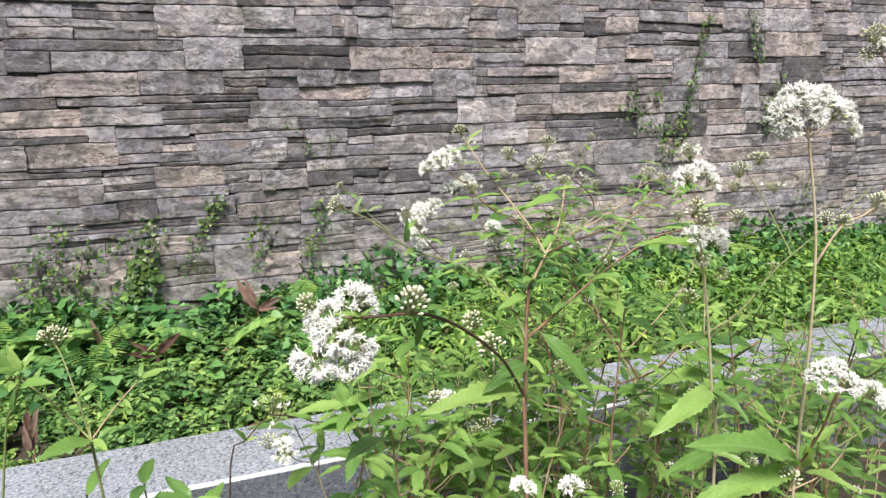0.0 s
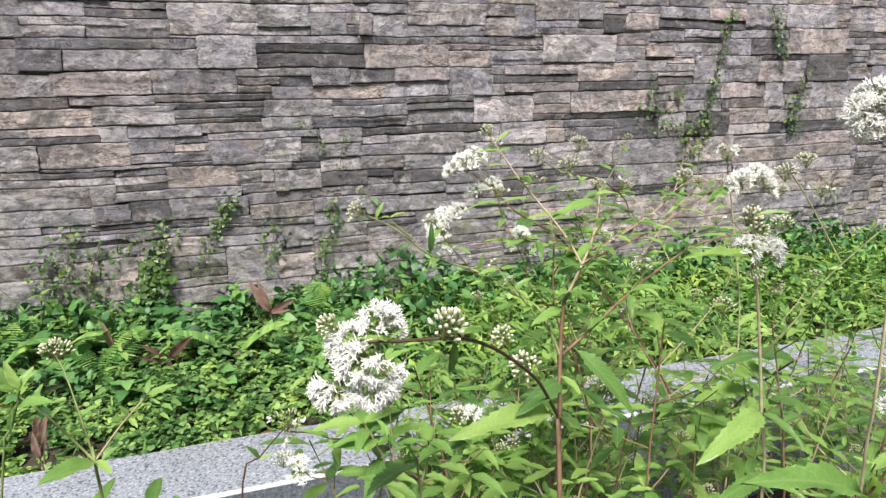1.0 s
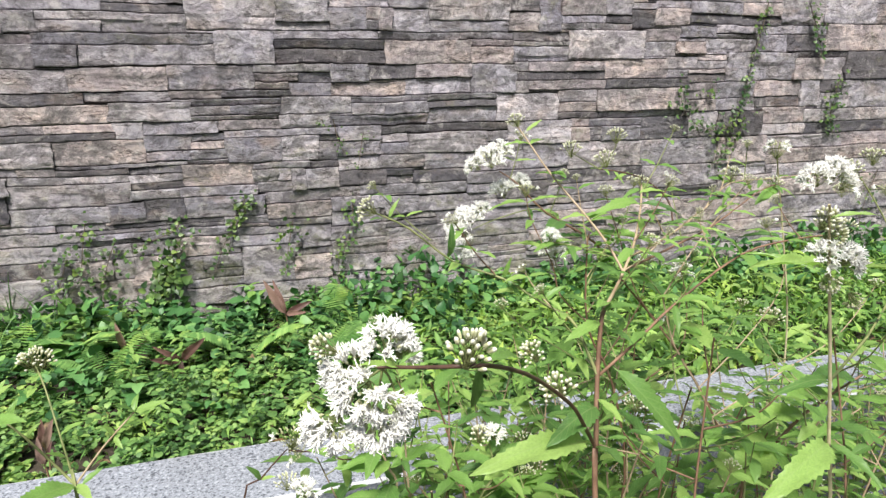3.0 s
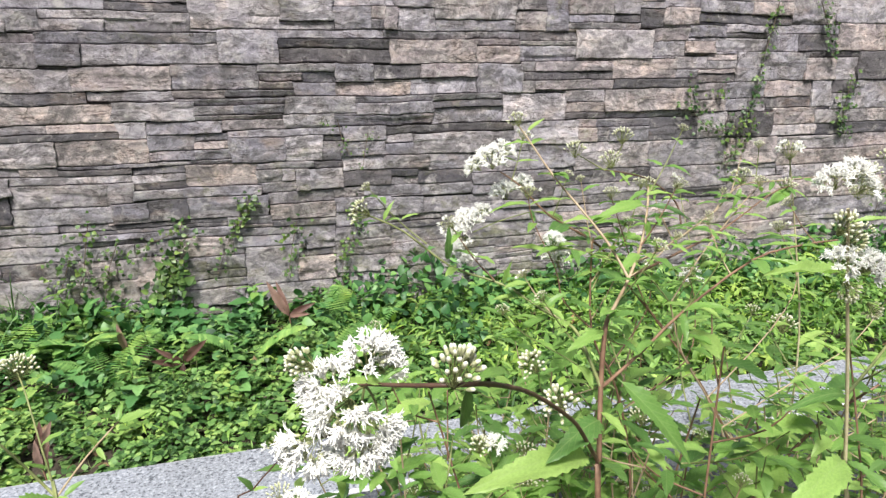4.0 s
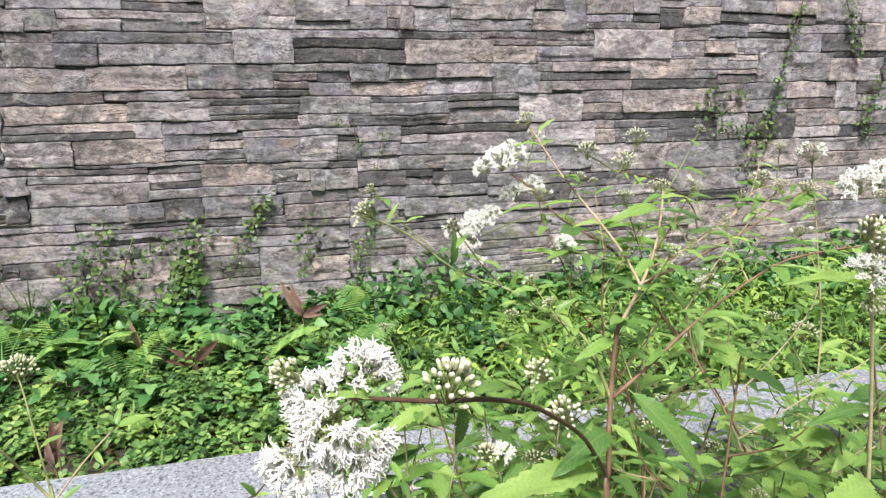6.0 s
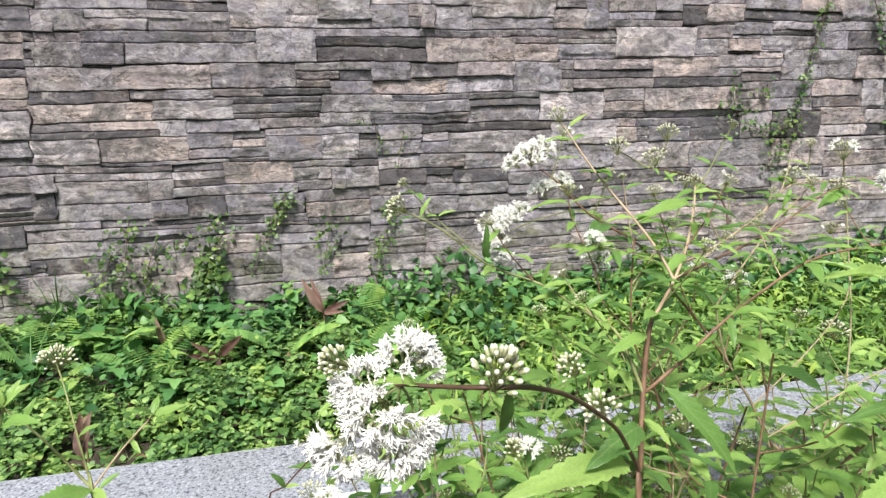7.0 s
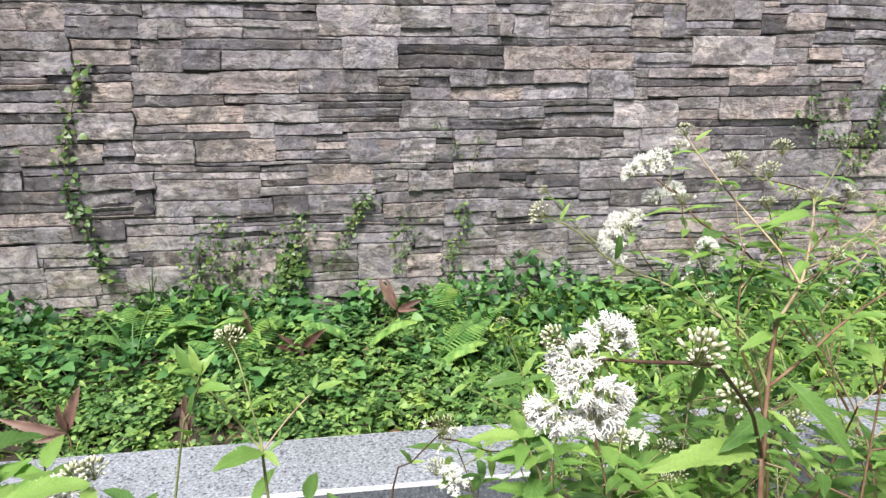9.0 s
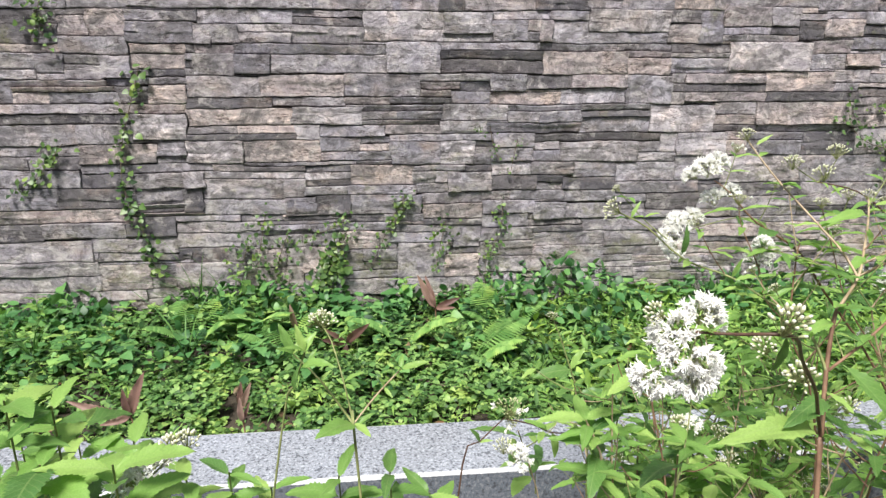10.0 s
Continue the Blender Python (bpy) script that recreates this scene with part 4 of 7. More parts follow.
leaf(main_herb, (0.412, 0.766, 1.168), (0.432, 0.756, 1.177), 0.74)
rear_herb = herb("white_flowered_herb", "slender leaning herb with pinkish white open flowers", (0.86, 1.0, 0.0), "flowering herbs")
stem(rear_herb, "stem", [(0.860, 1.000, 0.000), (0.830, 0.990, 0.400), (0.781, 1.004, 0.693), (0.663, 1.004, 0.901), (0.546, 0.994, 1.039), (0.486, 0.983, 1.109), (0.407, 0.978, 1.158), (0.362, 0.978, 1.202), (0.335, 0.977, 1.221)], 0.0028, 0.0009, STEM_RED)
stem(rear_herb, "branch", [(0.456, 0.983, 1.127), (0.406, 0.994, 1.161), (0.348, 1.001, 1.152), (0.306, 1.004, 1.137)], 0.0011, 0.0007, STEM_GREEN)
head(rear_herb, "bloom", (0.322, 0.977, 1.233), 0.95, (-0.3, -0.2, 1))
head(rear_herb, "bloom", (0.303, 0.977, 1.228), 0.7, (-0.8, 0, 0.6))
head(rear_herb, "bloom", (0.335, 0.977, 1.243), 0.8, (0.3, 0, 1))
head(rear_herb, "bloom", (0.299, 0.999, 1.150), 0.92, (-0.5, -0.2, 0.8))
head(rear_herb, "bloom", (0.291, 0.999, 1.132), 0.92, (-0.6, -0.2, 0.1))
head(rear_herb, "bloom", (0.294, 0.999, 1.116), 0.736, (-0.2, -0.2, -0.8))
head(rear_herb, "bloom", (0.316, 0.999, 1.160), 0.736, (0, 0, 1))
head(rear_herb, "bloom", (0.350, 0.999, 1.187), 0.828, (-0.2, 0, 1))
head(rear_herb, "bloom", (0.375, 0.999, 1.198), 0.644, (0.3, 0, 1))
head(rear_herb, "bloom", (0.431, 0.999, 1.093), 1.012, (0, -0.2, 1))
stem(rear_herb, "flower_stalk", [(0.431, 0.999, 1.092), (0.441, 0.999, 1.060), (0.469, 0.988, 1.077)], 0.0009, 0.0006, STEM_GREEN)
leaf_pairs(rear_herb, [(0.830, 0.990, 0.400), (0.781, 1.004, 0.693), (0.663, 1.004, 0.901), (0.546, 0.994, 1.039), (0.486, 0.983, 1.109), (0.407, 0.978, 1.158)], (0.45, 0.6, 0.72, 0.84, 0.95), 0.085, 1.0, 4)
twiggy_herb = herb("white_flowered_herb", "thin-stemmed herb with many narrow leaves and small buds", (0.50, 0.93, 0.0), "flowering herbs")
stem(twiggy_herb, "stem", [(0.500, 0.930, 0.000), (0.500, 0.930, 0.500), (0.528, 0.931, 0.746), (0.495, 0.931, 0.912), (0.452, 0.931, 1.001), (0.446, 0.931, 1.110), (0.448, 0.931, 1.136)], 0.0024, 0.001, STEM_RED)
stem(twiggy_herb, "branch", [(0.451, 0.931, 1.009), (0.414, 0.942, 1.048), (0.405, 0.952, 1.092), (0.376, 0.963, 1.156), (0.368, 0.963, 1.193)], 0.0012, 0.0007, STEM_RED)
leaf_pairs(twiggy_herb, [(0.451, 0.931, 1.009), (0.414, 0.942, 1.048), (0.405, 0.952, 1.092), (0.376, 0.963, 1.156), (0.368, 0.963, 1.193)], (0.25, 0.42, 0.58, 0.74, 0.9), 0.045, 1.0, 40, 0.85)
head(twiggy_herb, "lacy", (0.368, 0.963, 1.197), 0.6, (0, 0, 1))
stem(twiggy_herb, "branch", [(0.449, 0.931, 1.064), (0.467, 0.931, 1.100), (0.494, 0.931, 1.128), (0.513, 0.931, 1.201)], 0.0012, 0.0007, STEM_GREEN)
leaf_pairs(twiggy_herb, [(0.449, 0.931, 1.064), (0.467, 0.931, 1.100), (0.494, 0.931, 1.128), (0.513, 0.931, 1.201)], (0.25, 0.42, 0.58, 0.74, 0.9), 0.045, 1.0, 41, 0.85)
head(twiggy_herb, "bud", (0.513, 0.931, 1.205), 0.6, (0, 0, 1))
stem(twiggy_herb, "branch", [(0.480, 0.931, 0.948), (0.534, 0.932, 1.023), (0.538, 0.931, 1.087)], 0.0012, 0.0007, STEM_RED)
leaf_pairs(twiggy_herb, [(0.480, 0.931, 0.948), (0.534, 0.932, 1.023), (0.538, 0.931, 1.087)], (0.25, 0.42, 0.58, 0.74, 0.9), 0.045, 1.0, 42, 0.85)
head(twiggy_herb, "lacy", (0.538, 0.931, 1.091), 0.6, (0, 0, 1))
stem(twiggy_herb, "branch", [(0.495, 0.931, 0.912), (0.422, 0.952, 0.963), (0.372, 0.973, 0.994), (0.343, 0.983, 1.026)], 0.0012, 0.0007, STEM_GREEN)
leaf_pairs(twiggy_herb, [(0.495, 0.931, 0.912), (0.422, 0.952, 0.963), (0.372, 0.973, 0.994), (0.343, 0.983, 1.026)], (0.25, 0.42, 0.58, 0.74, 0.9), 0.045, 1.0, 43, 0.85)
head(twiggy_herb, "bud", (0.343, 0.983, 1.030), 0.6, (0, 0, 1))
stem(twiggy_herb, "branch", [(0.501, 0.931, 0.877), (0.619, 0.952, 0.929), (0.646, 0.973, 0.997), (0.636, 0.983, 1.055)], 0.0012, 0.0007, STEM_RED)
leaf_pairs(twiggy_herb, [(0.501, 0.931, 0.877), (0.619, 0.952, 0.929), (0.646, 0.973, 0.997), (0.636, 0.983, 1.055)], (0.25, 0.42, 0.58, 0.74, 0.9), 0.045, 1.0, 44, 0.85)
head(twiggy_herb, "lacy", (0.636, 0.983, 1.060), 0.6, (0, 0, 1))
stem(twiggy_herb, "branch", [(0.501, 0.931, 0.877), (0.579, 0.931, 0.909), (0.686, 0.952, 0.929), (0.759, 0.983, 0.981)], 0.0012, 0.0007, STEM_GREEN)
leaf_pairs(twiggy_herb, [(0.501, 0.931, 0.877), (0.579, 0.931, 0.909), (0.686, 0.952, 0.929), (0.759, 0.983, 0.981)], (0.25, 0.42, 0.58, 0.74, 0.9), 0.045, 1.0, 45, 0.85)
head(twiggy_herb, "bud", (0.758, 0.983, 0.986), 0.6, (0, 0, 1))
wiry_herb = herb("white_flowered_herb", "wiry herb with pale forking stems and small young leaves", (0.72, 0.9, 0.0), "flowering herbs")
stem(wiry_herb, "stem", [(0.720, 0.900, 0.000), (0.700, 0.900, 0.500), (0.670, 0.890, 0.762), (0.626, 0.890, 0.881), (0.567, 0.890, 0.974), (0.549, 0.900, 1.045)], 0.0022, 0.001, STEM_TAN)
stem(wiry_herb, "branch", [(0.549, 0.900, 1.045), (0.601, 0.911, 1.107), (0.667, 0.931, 1.159), (0.718, 0.952, 1.188)], 0.0011, 0.0006, STEM_TAN)
leaf_pairs(wiry_herb, [(0.549, 0.900, 1.045), (0.601, 0.911, 1.107), (0.667, 0.931, 1.159), (0.718, 0.952, 1.188)], (0.35, 0.52, 0.68, 0.82, 0.95), 0.036, 1.0, 60, 1.0)
head(wiry_herb, "bud", (0.718, 0.952, 1.193), 0.6, (0, 0, 1))
stem(wiry_herb, "branch", [(0.567, 0.890, 0.974), (0.504, 0.890, 1.053), (0.478, 0.900, 1.129), (0.458, 0.911, 1.194)], 0.0011, 0.0006, STEM_RED)
leaf_pairs(wiry_herb, [(0.567, 0.890, 0.974), (0.504, 0.890, 1.053), (0.478, 0.900, 1.129), (0.458, 0.911, 1.194)], (0.35, 0.52, 0.68, 0.82, 0.95), 0.036, 1.0, 61, 1.0)
head(wiry_herb, "bud", (0.458, 0.911, 1.198), 0.6, (0, 0, 1))
stem(wiry_herb, "branch", [(0.614, 0.890, 0.902), (0.729, 0.911, 0.983), (0.784, 0.931, 1.048), (0.759, 0.952, 1.121)], 0.0011, 0.0006, STEM_TAN)
leaf_pairs(wiry_herb, [(0.614, 0.890, 0.902), (0.729, 0.911, 0.983), (0.784, 0.931, 1.048), (0.759, 0.952, 1.121)], (0.35, 0.52, 0.68, 0.82, 0.95), 0.036, 1.0, 62, 1.0)
head(wiry_herb, "lacy", (0.759, 0.952, 1.126), 0.6, (0, 0, 1))
stem(wiry_herb, "branch", [(0.549, 0.900, 1.045), (0.503, 0.900, 1.093), (0.430, 0.911, 1.122), (0.386, 0.921, 1.132)], 0.0011, 0.0006, STEM_GREEN)
leaf_pairs(wiry_herb, [(0.549, 0.900, 1.045), (0.503, 0.900, 1.093), (0.430, 0.911, 1.122), (0.386, 0.921, 1.132)], (0.35, 0.52, 0.68, 0.82, 0.95), 0.036, 1.0, 63, 1.0)
head(wiry_herb, "bloom", (0.386, 0.921, 1.136), 0.6, (0, 0, 1))
stem(wiry_herb, "branch", [(0.640, 0.890, 0.849), (0.765, 0.890, 0.908), (0.873, 0.900, 0.949), (0.970, 0.931, 1.009)], 0.0011, 0.0006, STEM_TAN)
leaf_pairs(wiry_herb, [(0.640, 0.890, 0.849), (0.765, 0.890, 0.908), (0.873, 0.900, 0.949), (0.970, 0.931, 1.009)], (0.35, 0.52, 0.68, 0.82, 0.95), 0.036, 1.0, 64, 1.0)
head(wiry_herb, "bud", (0.969, 0.931, 1.014), 0.6, (0, 0, 1))
pale_herb = herb("white_flowered_herb", "straight pale-stemmed herb rising above the kerb", (0.946, 1.05, 0.0), "flowering herbs")
stem(pale_herb, "stem", [(0.946, 1.050, 0.000), (0.946, 1.066, 0.668), (0.929, 1.056, 0.896), (0.887, 1.045, 1.062), (0.844, 1.035, 1.208)], 0.0022, 0.0011, STRAW)
leaf_pairs(pale_herb, [(0.946, 1.066, 0.668), (0.929, 1.056, 0.896), (0.887, 1.045, 1.062), (0.844, 1.035, 1.208)], (0.1, 0.3, 0.5, 0.68), 0.06, 1.0, 33, 0.9)
stem(pale_herb, "branch", [(0.933, 1.056, 0.832), (0.868, 1.035, 0.870), (0.851, 1.014, 0.931)], 0.0012, 0.0008, STEM_GREEN)
leaning_herb = herb("white_flowered_herb", "leaning brown-stemmed herb with drooping toothed leaves", (0.624, 0.82, 0.0), "flowering herbs")
stem(leaning_herb, "stem", [(0.624, 0.820, 0.000), (0.654, 0.828, 0.783), (0.697, 0.828, 0.826), (0.746, 0.828, 0.869), (0.788, 0.828, 0.892), (0.845, 0.828, 0.917)], 0.003, 0.0016, STEM_RED)
leaf(leaning_herb, (0.746, 0.828, 0.869), (0.726, 0.766, 0.820), 1.0)
leaf(leaning_herb, (0.746, 0.828, 0.869), (0.626, 0.787, 0.919), 0.9)
leaf(leaning_herb, (0.788, 0.828, 0.892), (0.659, 0.776, 0.935), 0.8)
leaf(leaning_herb, (0.788, 0.828, 0.892), (0.785, 0.776, 0.903), 1.0)
leaf(leaning_herb, (0.697, 0.828, 0.826), (0.573, 0.776, 0.850), 1.0)
leaf(leaning_herb, (0.697, 0.828, 0.826), (0.674, 0.766, 0.830), 1.0)
leaf(leaning_herb, (0.832, 0.828, 0.910), (0.708, 0.787, 0.953), 0.8)
leaf(leaning_herb, (0.697, 0.828, 0.826), (0.602, 0.797, 0.886), 1.0)
stem(leaning_herb, "branch", [(0.700, 0.828, 0.809), (0.820, 0.880, 0.786), (0.980, 0.931, 0.788)], 0.0014, 0.001, STEM_TAN)
side_herb = herb("white_flowered_herb", "straw-stemmed herb with white flower clusters and buds", (0.598, 0.63, 0.0), "flowering herbs")
stem(side_herb, "stem", [(0.598, 0.630, 0.000), (0.598, 0.639, 0.797), (0.571, 0.631, 0.961), (0.543, 0.621, 1.077), (0.520, 0.611, 1.147), (0.492, 0.598, 1.232)], 0.0023, 0.0013, STRAW)
head(side_herb, "bloom", (0.480, 0.603, 1.252), 0.634, (-0.5, -0.2, 0.8))
head(side_herb, "bloom", (0.497, 0.603, 1.255), 0.704, (0.1, -0.2, 1))
head(side_herb, "bloom", (0.511, 0.603, 1.246), 0.563, (0.6, -0.2, 0.6))
head(side_herb, "ball", (0.495, 0.603, 1.215), 0.8, (0, -0.3, 0.6))
head(side_herb, "ball", (0.505, 0.603, 1.201), 0.72, (0.3, -0.4, 0.4))
head(side_herb, "bloom", (0.499, 0.603, 1.182), 0.704, (-0.4, -0.4, 0.6))
head(side_herb, "bloom", (0.525, 0.603, 1.177), 0.704, (0.5, -0.4, 0.5))
head(side_herb, "ball", (0.509, 0.603, 1.161), 0.64, (0, -0.4, -0.6))
head(side_herb, "ball", (0.539, 0.603, 1.140), 0.56, (0.5, -0.2, -0.7))
leaf(side_herb, (0.514, 0.611, 1.168), (0.397, 0.569, 1.201), 0.34)
leaf(side_herb, (0.522, 0.611, 1.168), (0.593, 0.580, 1.175), 0.37)
leaf(side_herb, (0.552, 0.626, 1.044), (0.475, 0.600, 1.071), 0.43)
leaf(side_herb, (0.569, 0.631, 0.969), (0.577, 0.569, 0.959), 0.62)
leaf(side_herb, (0.569, 0.631, 0.969), (0.451, 0.569, 0.991), 0.62)
leaf(side_herb, (0.496, 0.600, 1.219), (0.528, 0.580, 1.226), 0.5)
leaf(side_herb, (0.581, 0.631, 0.876), (0.613, 0.585, 0.871), 0.62)
leaf(side_herb, (0.581, 0.631, 0.876), (0.466, 0.580, 0.904), 0.62)
stem(side_herb, "branch", [(0.553, 0.626, 1.044), (0.664, 0.683, 1.056), (0.783, 0.745, 1.084), (0.984, 0.807, 1.144), (1.062, 0.828, 1.174)], 0.0016, 0.001, STEM_GREEN)
head(side_herb, "bud", (0.768, 0.828, 1.220), 1.0, (0, 0, 1))
head(side_herb, "bud", (0.805, 0.828, 1.236), 0.9, (0, 0, 1))
head(side_herb, "bud", (0.760, 0.828, 1.194), 0.7, (0, 0, 1))
head(side_herb, "lacy", (0.841, 0.828, 1.189), 0.7, (0, 0, 1))
head(side_herb, "bud", (0.772, 0.828, 1.143), 0.9, (0, 0, 1))
stem(side_herb, "branch", [(0.826, 0.766, 1.092), (0.809, 0.818, 1.174), (0.780, 0.828, 1.215)], 0.0012, 0.0008, STEM_GREEN)
tall_herb = herb("white_flowered_herb", "tallest herb with straw stem and feathery white flower cluster", (0.584, 0.47, 0.0), "flowering herbs")
stem(tall_herb, "stem", [(0.584, 0.470, 0.000), (0.584, 0.505, 0.904), (0.568, 0.495, 1.040), (0.550, 0.485, 1.148), (0.538, 0.483, 1.220), (0.516, 0.482, 1.298), (0.510, 0.482, 1.316)], 0.0019, 0.0011, STRAW)
head(tall_herb, "bloom", (0.483, 0.482, 1.327), 0.734, (-0.8, -0.2, 0.5))
head(tall_herb, "bloom", (0.497, 0.482, 1.339), 0.765, (-0.2, -0.3, 1))
head(tall_herb, "bloom", (0.522, 0.482, 1.336), 0.765, (0.2, -0.2, 1))
head(tall_herb, "bloom", (0.544, 0.482, 1.325), 0.696, (0.7, -0.2, 0.7))
head(tall_herb, "bloom", (0.488, 0.482, 1.317), 0.556, (-0.7, -0.5, -0.1))
head(tall_herb, "bloom", (0.510, 0.482, 1.326), 0.696, (0, -0.8, 0.6))
head(tall_herb, "bloom", (0.565, 0.482, 1.311), 0.417, (0.9, -0.2, 0.1))
stem(tall_herb, "flower_stalk", [(0.513, 0.482, 1.306), (0.483, 0.482, 1.325)], 0.0009, 0.0006, STEM_TAN)
stem(tall_herb, "flower_stalk", [(0.513, 0.482, 1.306), (0.545, 0.482, 1.323)], 0.0009, 0.0006, STEM_TAN)
stem(tall_herb, "flower_stalk", [(0.513, 0.482, 1.306), (0.565, 0.482, 1.311)], 0.0009, 0.0006, STEM_TAN)
stem(tall_herb, "flower_stalk", [(0.513, 0.482, 1.306), (0.498, 0.482, 1.334)], 0.0009, 0.0006, STEM_TAN)
stem(tall_herb, "flower_stalk", [(0.513, 0.482, 1.306), (0.523, 0.482, 1.331)], 0.0009, 0.0006, STEM_TAN)
head(tall_herb, "ball", (0.649, 0.565, 1.201), 0.6, (-0.6, -0.3, 0.6))
head(tall_herb, "ball", (0.675, 0.565, 1.195), 0.6, (0.3, -0.4, 0.6))
head(tall_herb, "ball", (0.724, 0.565, 1.214), 0.75, (0.3, -0.3, 0.8))
head(tall_herb, "bud", (0.684, 0.565, 1.405), 0.83, (-0.3, -0.2, 1))
head(tall_herb, "bud", (0.679, 0.565, 1.383), 0.6, (-0.6, -0.2, 0.2))
head(tall_herb, "bloom", (0.696, 0.565, 1.391), 0.464, (0, -0.2, 1))
stem(tall_herb, "branch", [(0.547, 0.485, 1.178), (0.675, 0.565, 1.191), (0.721, 0.565, 1.208), (0.743, 0.565, 1.254), (0.722, 0.565, 1.351), (0.692, 0.565, 1.388)], 0.0014, 0.0009, STEM_TAN)
head(tall_herb, "bloom", (0.529, 0.445, 1.077), 0.657, (-0.7, -0.3, 0.4))
head(tall_herb, "bloom", (0.565, 0.445, 1.060), 0.657, (0, -0.4, 0.8))
head(tall_herb, "bloom", (0.599, 0.445, 1.045), 0.657, (0.5, -0.4, 0.3))
head(tall_herb, "bloom", (0.542, 0.445, 1.083), 0.526, (-0.2, -0.2, 1))
stem(tall_herb, "branch", [(0.573, 0.495, 0.935), (0.565, 0.465, 1.003), (0.551, 0.445, 1.054), (0.566, 0.445, 1.057)], 0.0014, 0.001, STEM_RED)
leaf(tall_herb, (0.580, 0.500, 0.934), (0.415, 0.445, 1.056), 0.61)
leaf(tall_herb, (0.583, 0.500, 0.930), (0.560, 0.465, 1.000), 0.68)
leaf(tall_herb, (0.580, 0.500, 0.927), (0.409, 0.465, 0.966), 0.61)
leaf(tall_herb, (0.588, 0.500, 0.925), (0.605, 0.445, 0.938), 0.61)
leaf(tall_herb, (0.559, 0.455, 1.035), (0.595, 0.425, 0.999), 0.61)
leaf(tall_herb, (0.555, 0.485, 1.123), (0.582, 0.485, 1.144), 0.68)
head(tall_herb, "ball", (0.551, 0.485, 0.932), 0.8, (0, 0, 1))
head(tall_herb, "bloom", (0.232, 0.495, 0.990), 0.541, (0, 0, 1))
head(tall_herb, "bloom", (0.284, 0.495, 0.978), 0.541, (0, 0, 1))
low_herb = herb("white_flowered_herb", "young herb with forked stem and one pale bud cluster", (-0.16, 0.80, 0.0), "flowering herbs")
stem(low_herb, "stem", [(-0.160, 0.800, 0.000), (-0.163, 0.810, 0.500), (-0.188, 0.849, 0.914), (-0.189, 0.853, 0.931)], 0.0023, 0.0016, STEM_GREEN)
stem(low_herb, "branch", [(-0.189, 0.853, 0.930), (-0.200, 0.869, 0.981), (-0.216, 0.900, 1.026), (-0.231, 0.931, 1.039)], 0.0012, 0.0008, STEM_GREEN)
stem(low_herb, "branch", [(-0.189, 0.853, 0.930), (-0.159, 0.859, 0.966), (-0.126, 0.869, 0.997)], 0.0012, 0.0008, STEM_TAN)
stem(low_herb, "branch", [(-0.189, 0.853, 0.930), (-0.228, 0.859, 0.989), (-0.262, 0.869, 1.023)], 0.0016, 0.001, STEM_GREEN)
head(low_herb, "bud", (-0.228, 0.931, 1.044), 1.1, (0.1, -0.2, 1))
head(low_herb, "bud", (-0.234, 0.931, 1.047), 0.8, (0, -0.2, 1))
leaf(low_herb, (-0.126, 0.869, 0.997), (-0.123, 0.880, 1.014), 1.0)
leaf(low_herb, (-0.126, 0.869, 0.997), (-0.091, 0.859, 1.010), 1.0)
leaf(low_herb, (-0.126, 0.869, 0.997), (-0.140, 0.849, 1.016), 0.9)
leaf(low_herb, (-0.148, 0.864, 0.974), (-0.156, 0.859, 0.991), 1.2)
leaf(low_herb, (-0.148, 0.864, 0.974), (-0.138, 0.849, 0.966), 1.0)
leaf(low_herb, (-0.189, 0.853, 0.930), (-0.227, 0.787, 0.960), 1.0)
leaf(low_herb, (-0.182, 0.849, 0.931), (-0.163, 0.859, 0.942), 1.0)
leaf(low_herb, (-0.262, 0.869, 1.023), (-0.277, 0.869, 1.065), 1.0)
leaf(low_herb, (-0.262, 0.869, 1.023), (-0.243, 0.880, 1.045), 1.0)
leaf(low_herb, (-0.228, 0.859, 0.989), (-0.216, 0.859, 1.005), 1.0)
leaf(low_herb, (-0.243, 0.864, 1.006), (-0.234, 0.869, 1.030), 0.9)
leaf(low_herb, (-0.200, 0.869, 0.981), (-0.174, 0.859, 1.000), 0.7)
leaf(low_herb, (-0.195, 0.859, 0.961), (-0.209, 0.849, 0.975), 0.9)
leaf(low_herb, (-0.262, 0.869, 1.023), (-0.280, 0.849, 1.039), 1.0)
leaf(low_herb, (-0.189, 0.853, 0.930), (-0.167, 0.818, 0.932), 1.0)
low_herb_side = herb("white_flowered_herb", "young leafy herb with pointed tip leaves", (-0.36, 0.74, 0.0), "flowering herbs")
stem(low_herb_side, "stem", [(-0.340, 0.780, 0.000), (-0.335, 0.785, 0.500), (-0.276, 0.828, 0.938), (-0.257, 0.828, 1.000), (-0.243, 0.828, 1.042)], 0.0018, 0.001, STEM_GREEN)
leaf(low_herb_side, (-0.243, 0.828, 1.042), (-0.252, 0.828, 1.078), 1.1)
leaf(low_herb_side, (-0.243, 0.828, 1.042), (-0.229, 0.838, 1.065), 1.1)
leaf(low_herb_side, (-0.243, 0.828, 1.042), (-0.259, 0.807, 1.063), 1.0)
leaf(low_herb_side, (-0.249, 0.828, 1.022), (-0.215, 0.807, 1.041), 1.0)
leaf(low_herb_side, (-0.258, 0.828, 0.994), (-0.254, 0.818, 1.026), 0.9)
leaf(low_herb_side, (-0.264, 0.828, 0.970), (-0.268, 0.797, 1.008), 1.0)
thin_herb = herb("white_flowered_herb", "thin dark-stemmed herb with small lacy bud clusters", (-0.054, 0.96, 0.0), "flowering herbs")
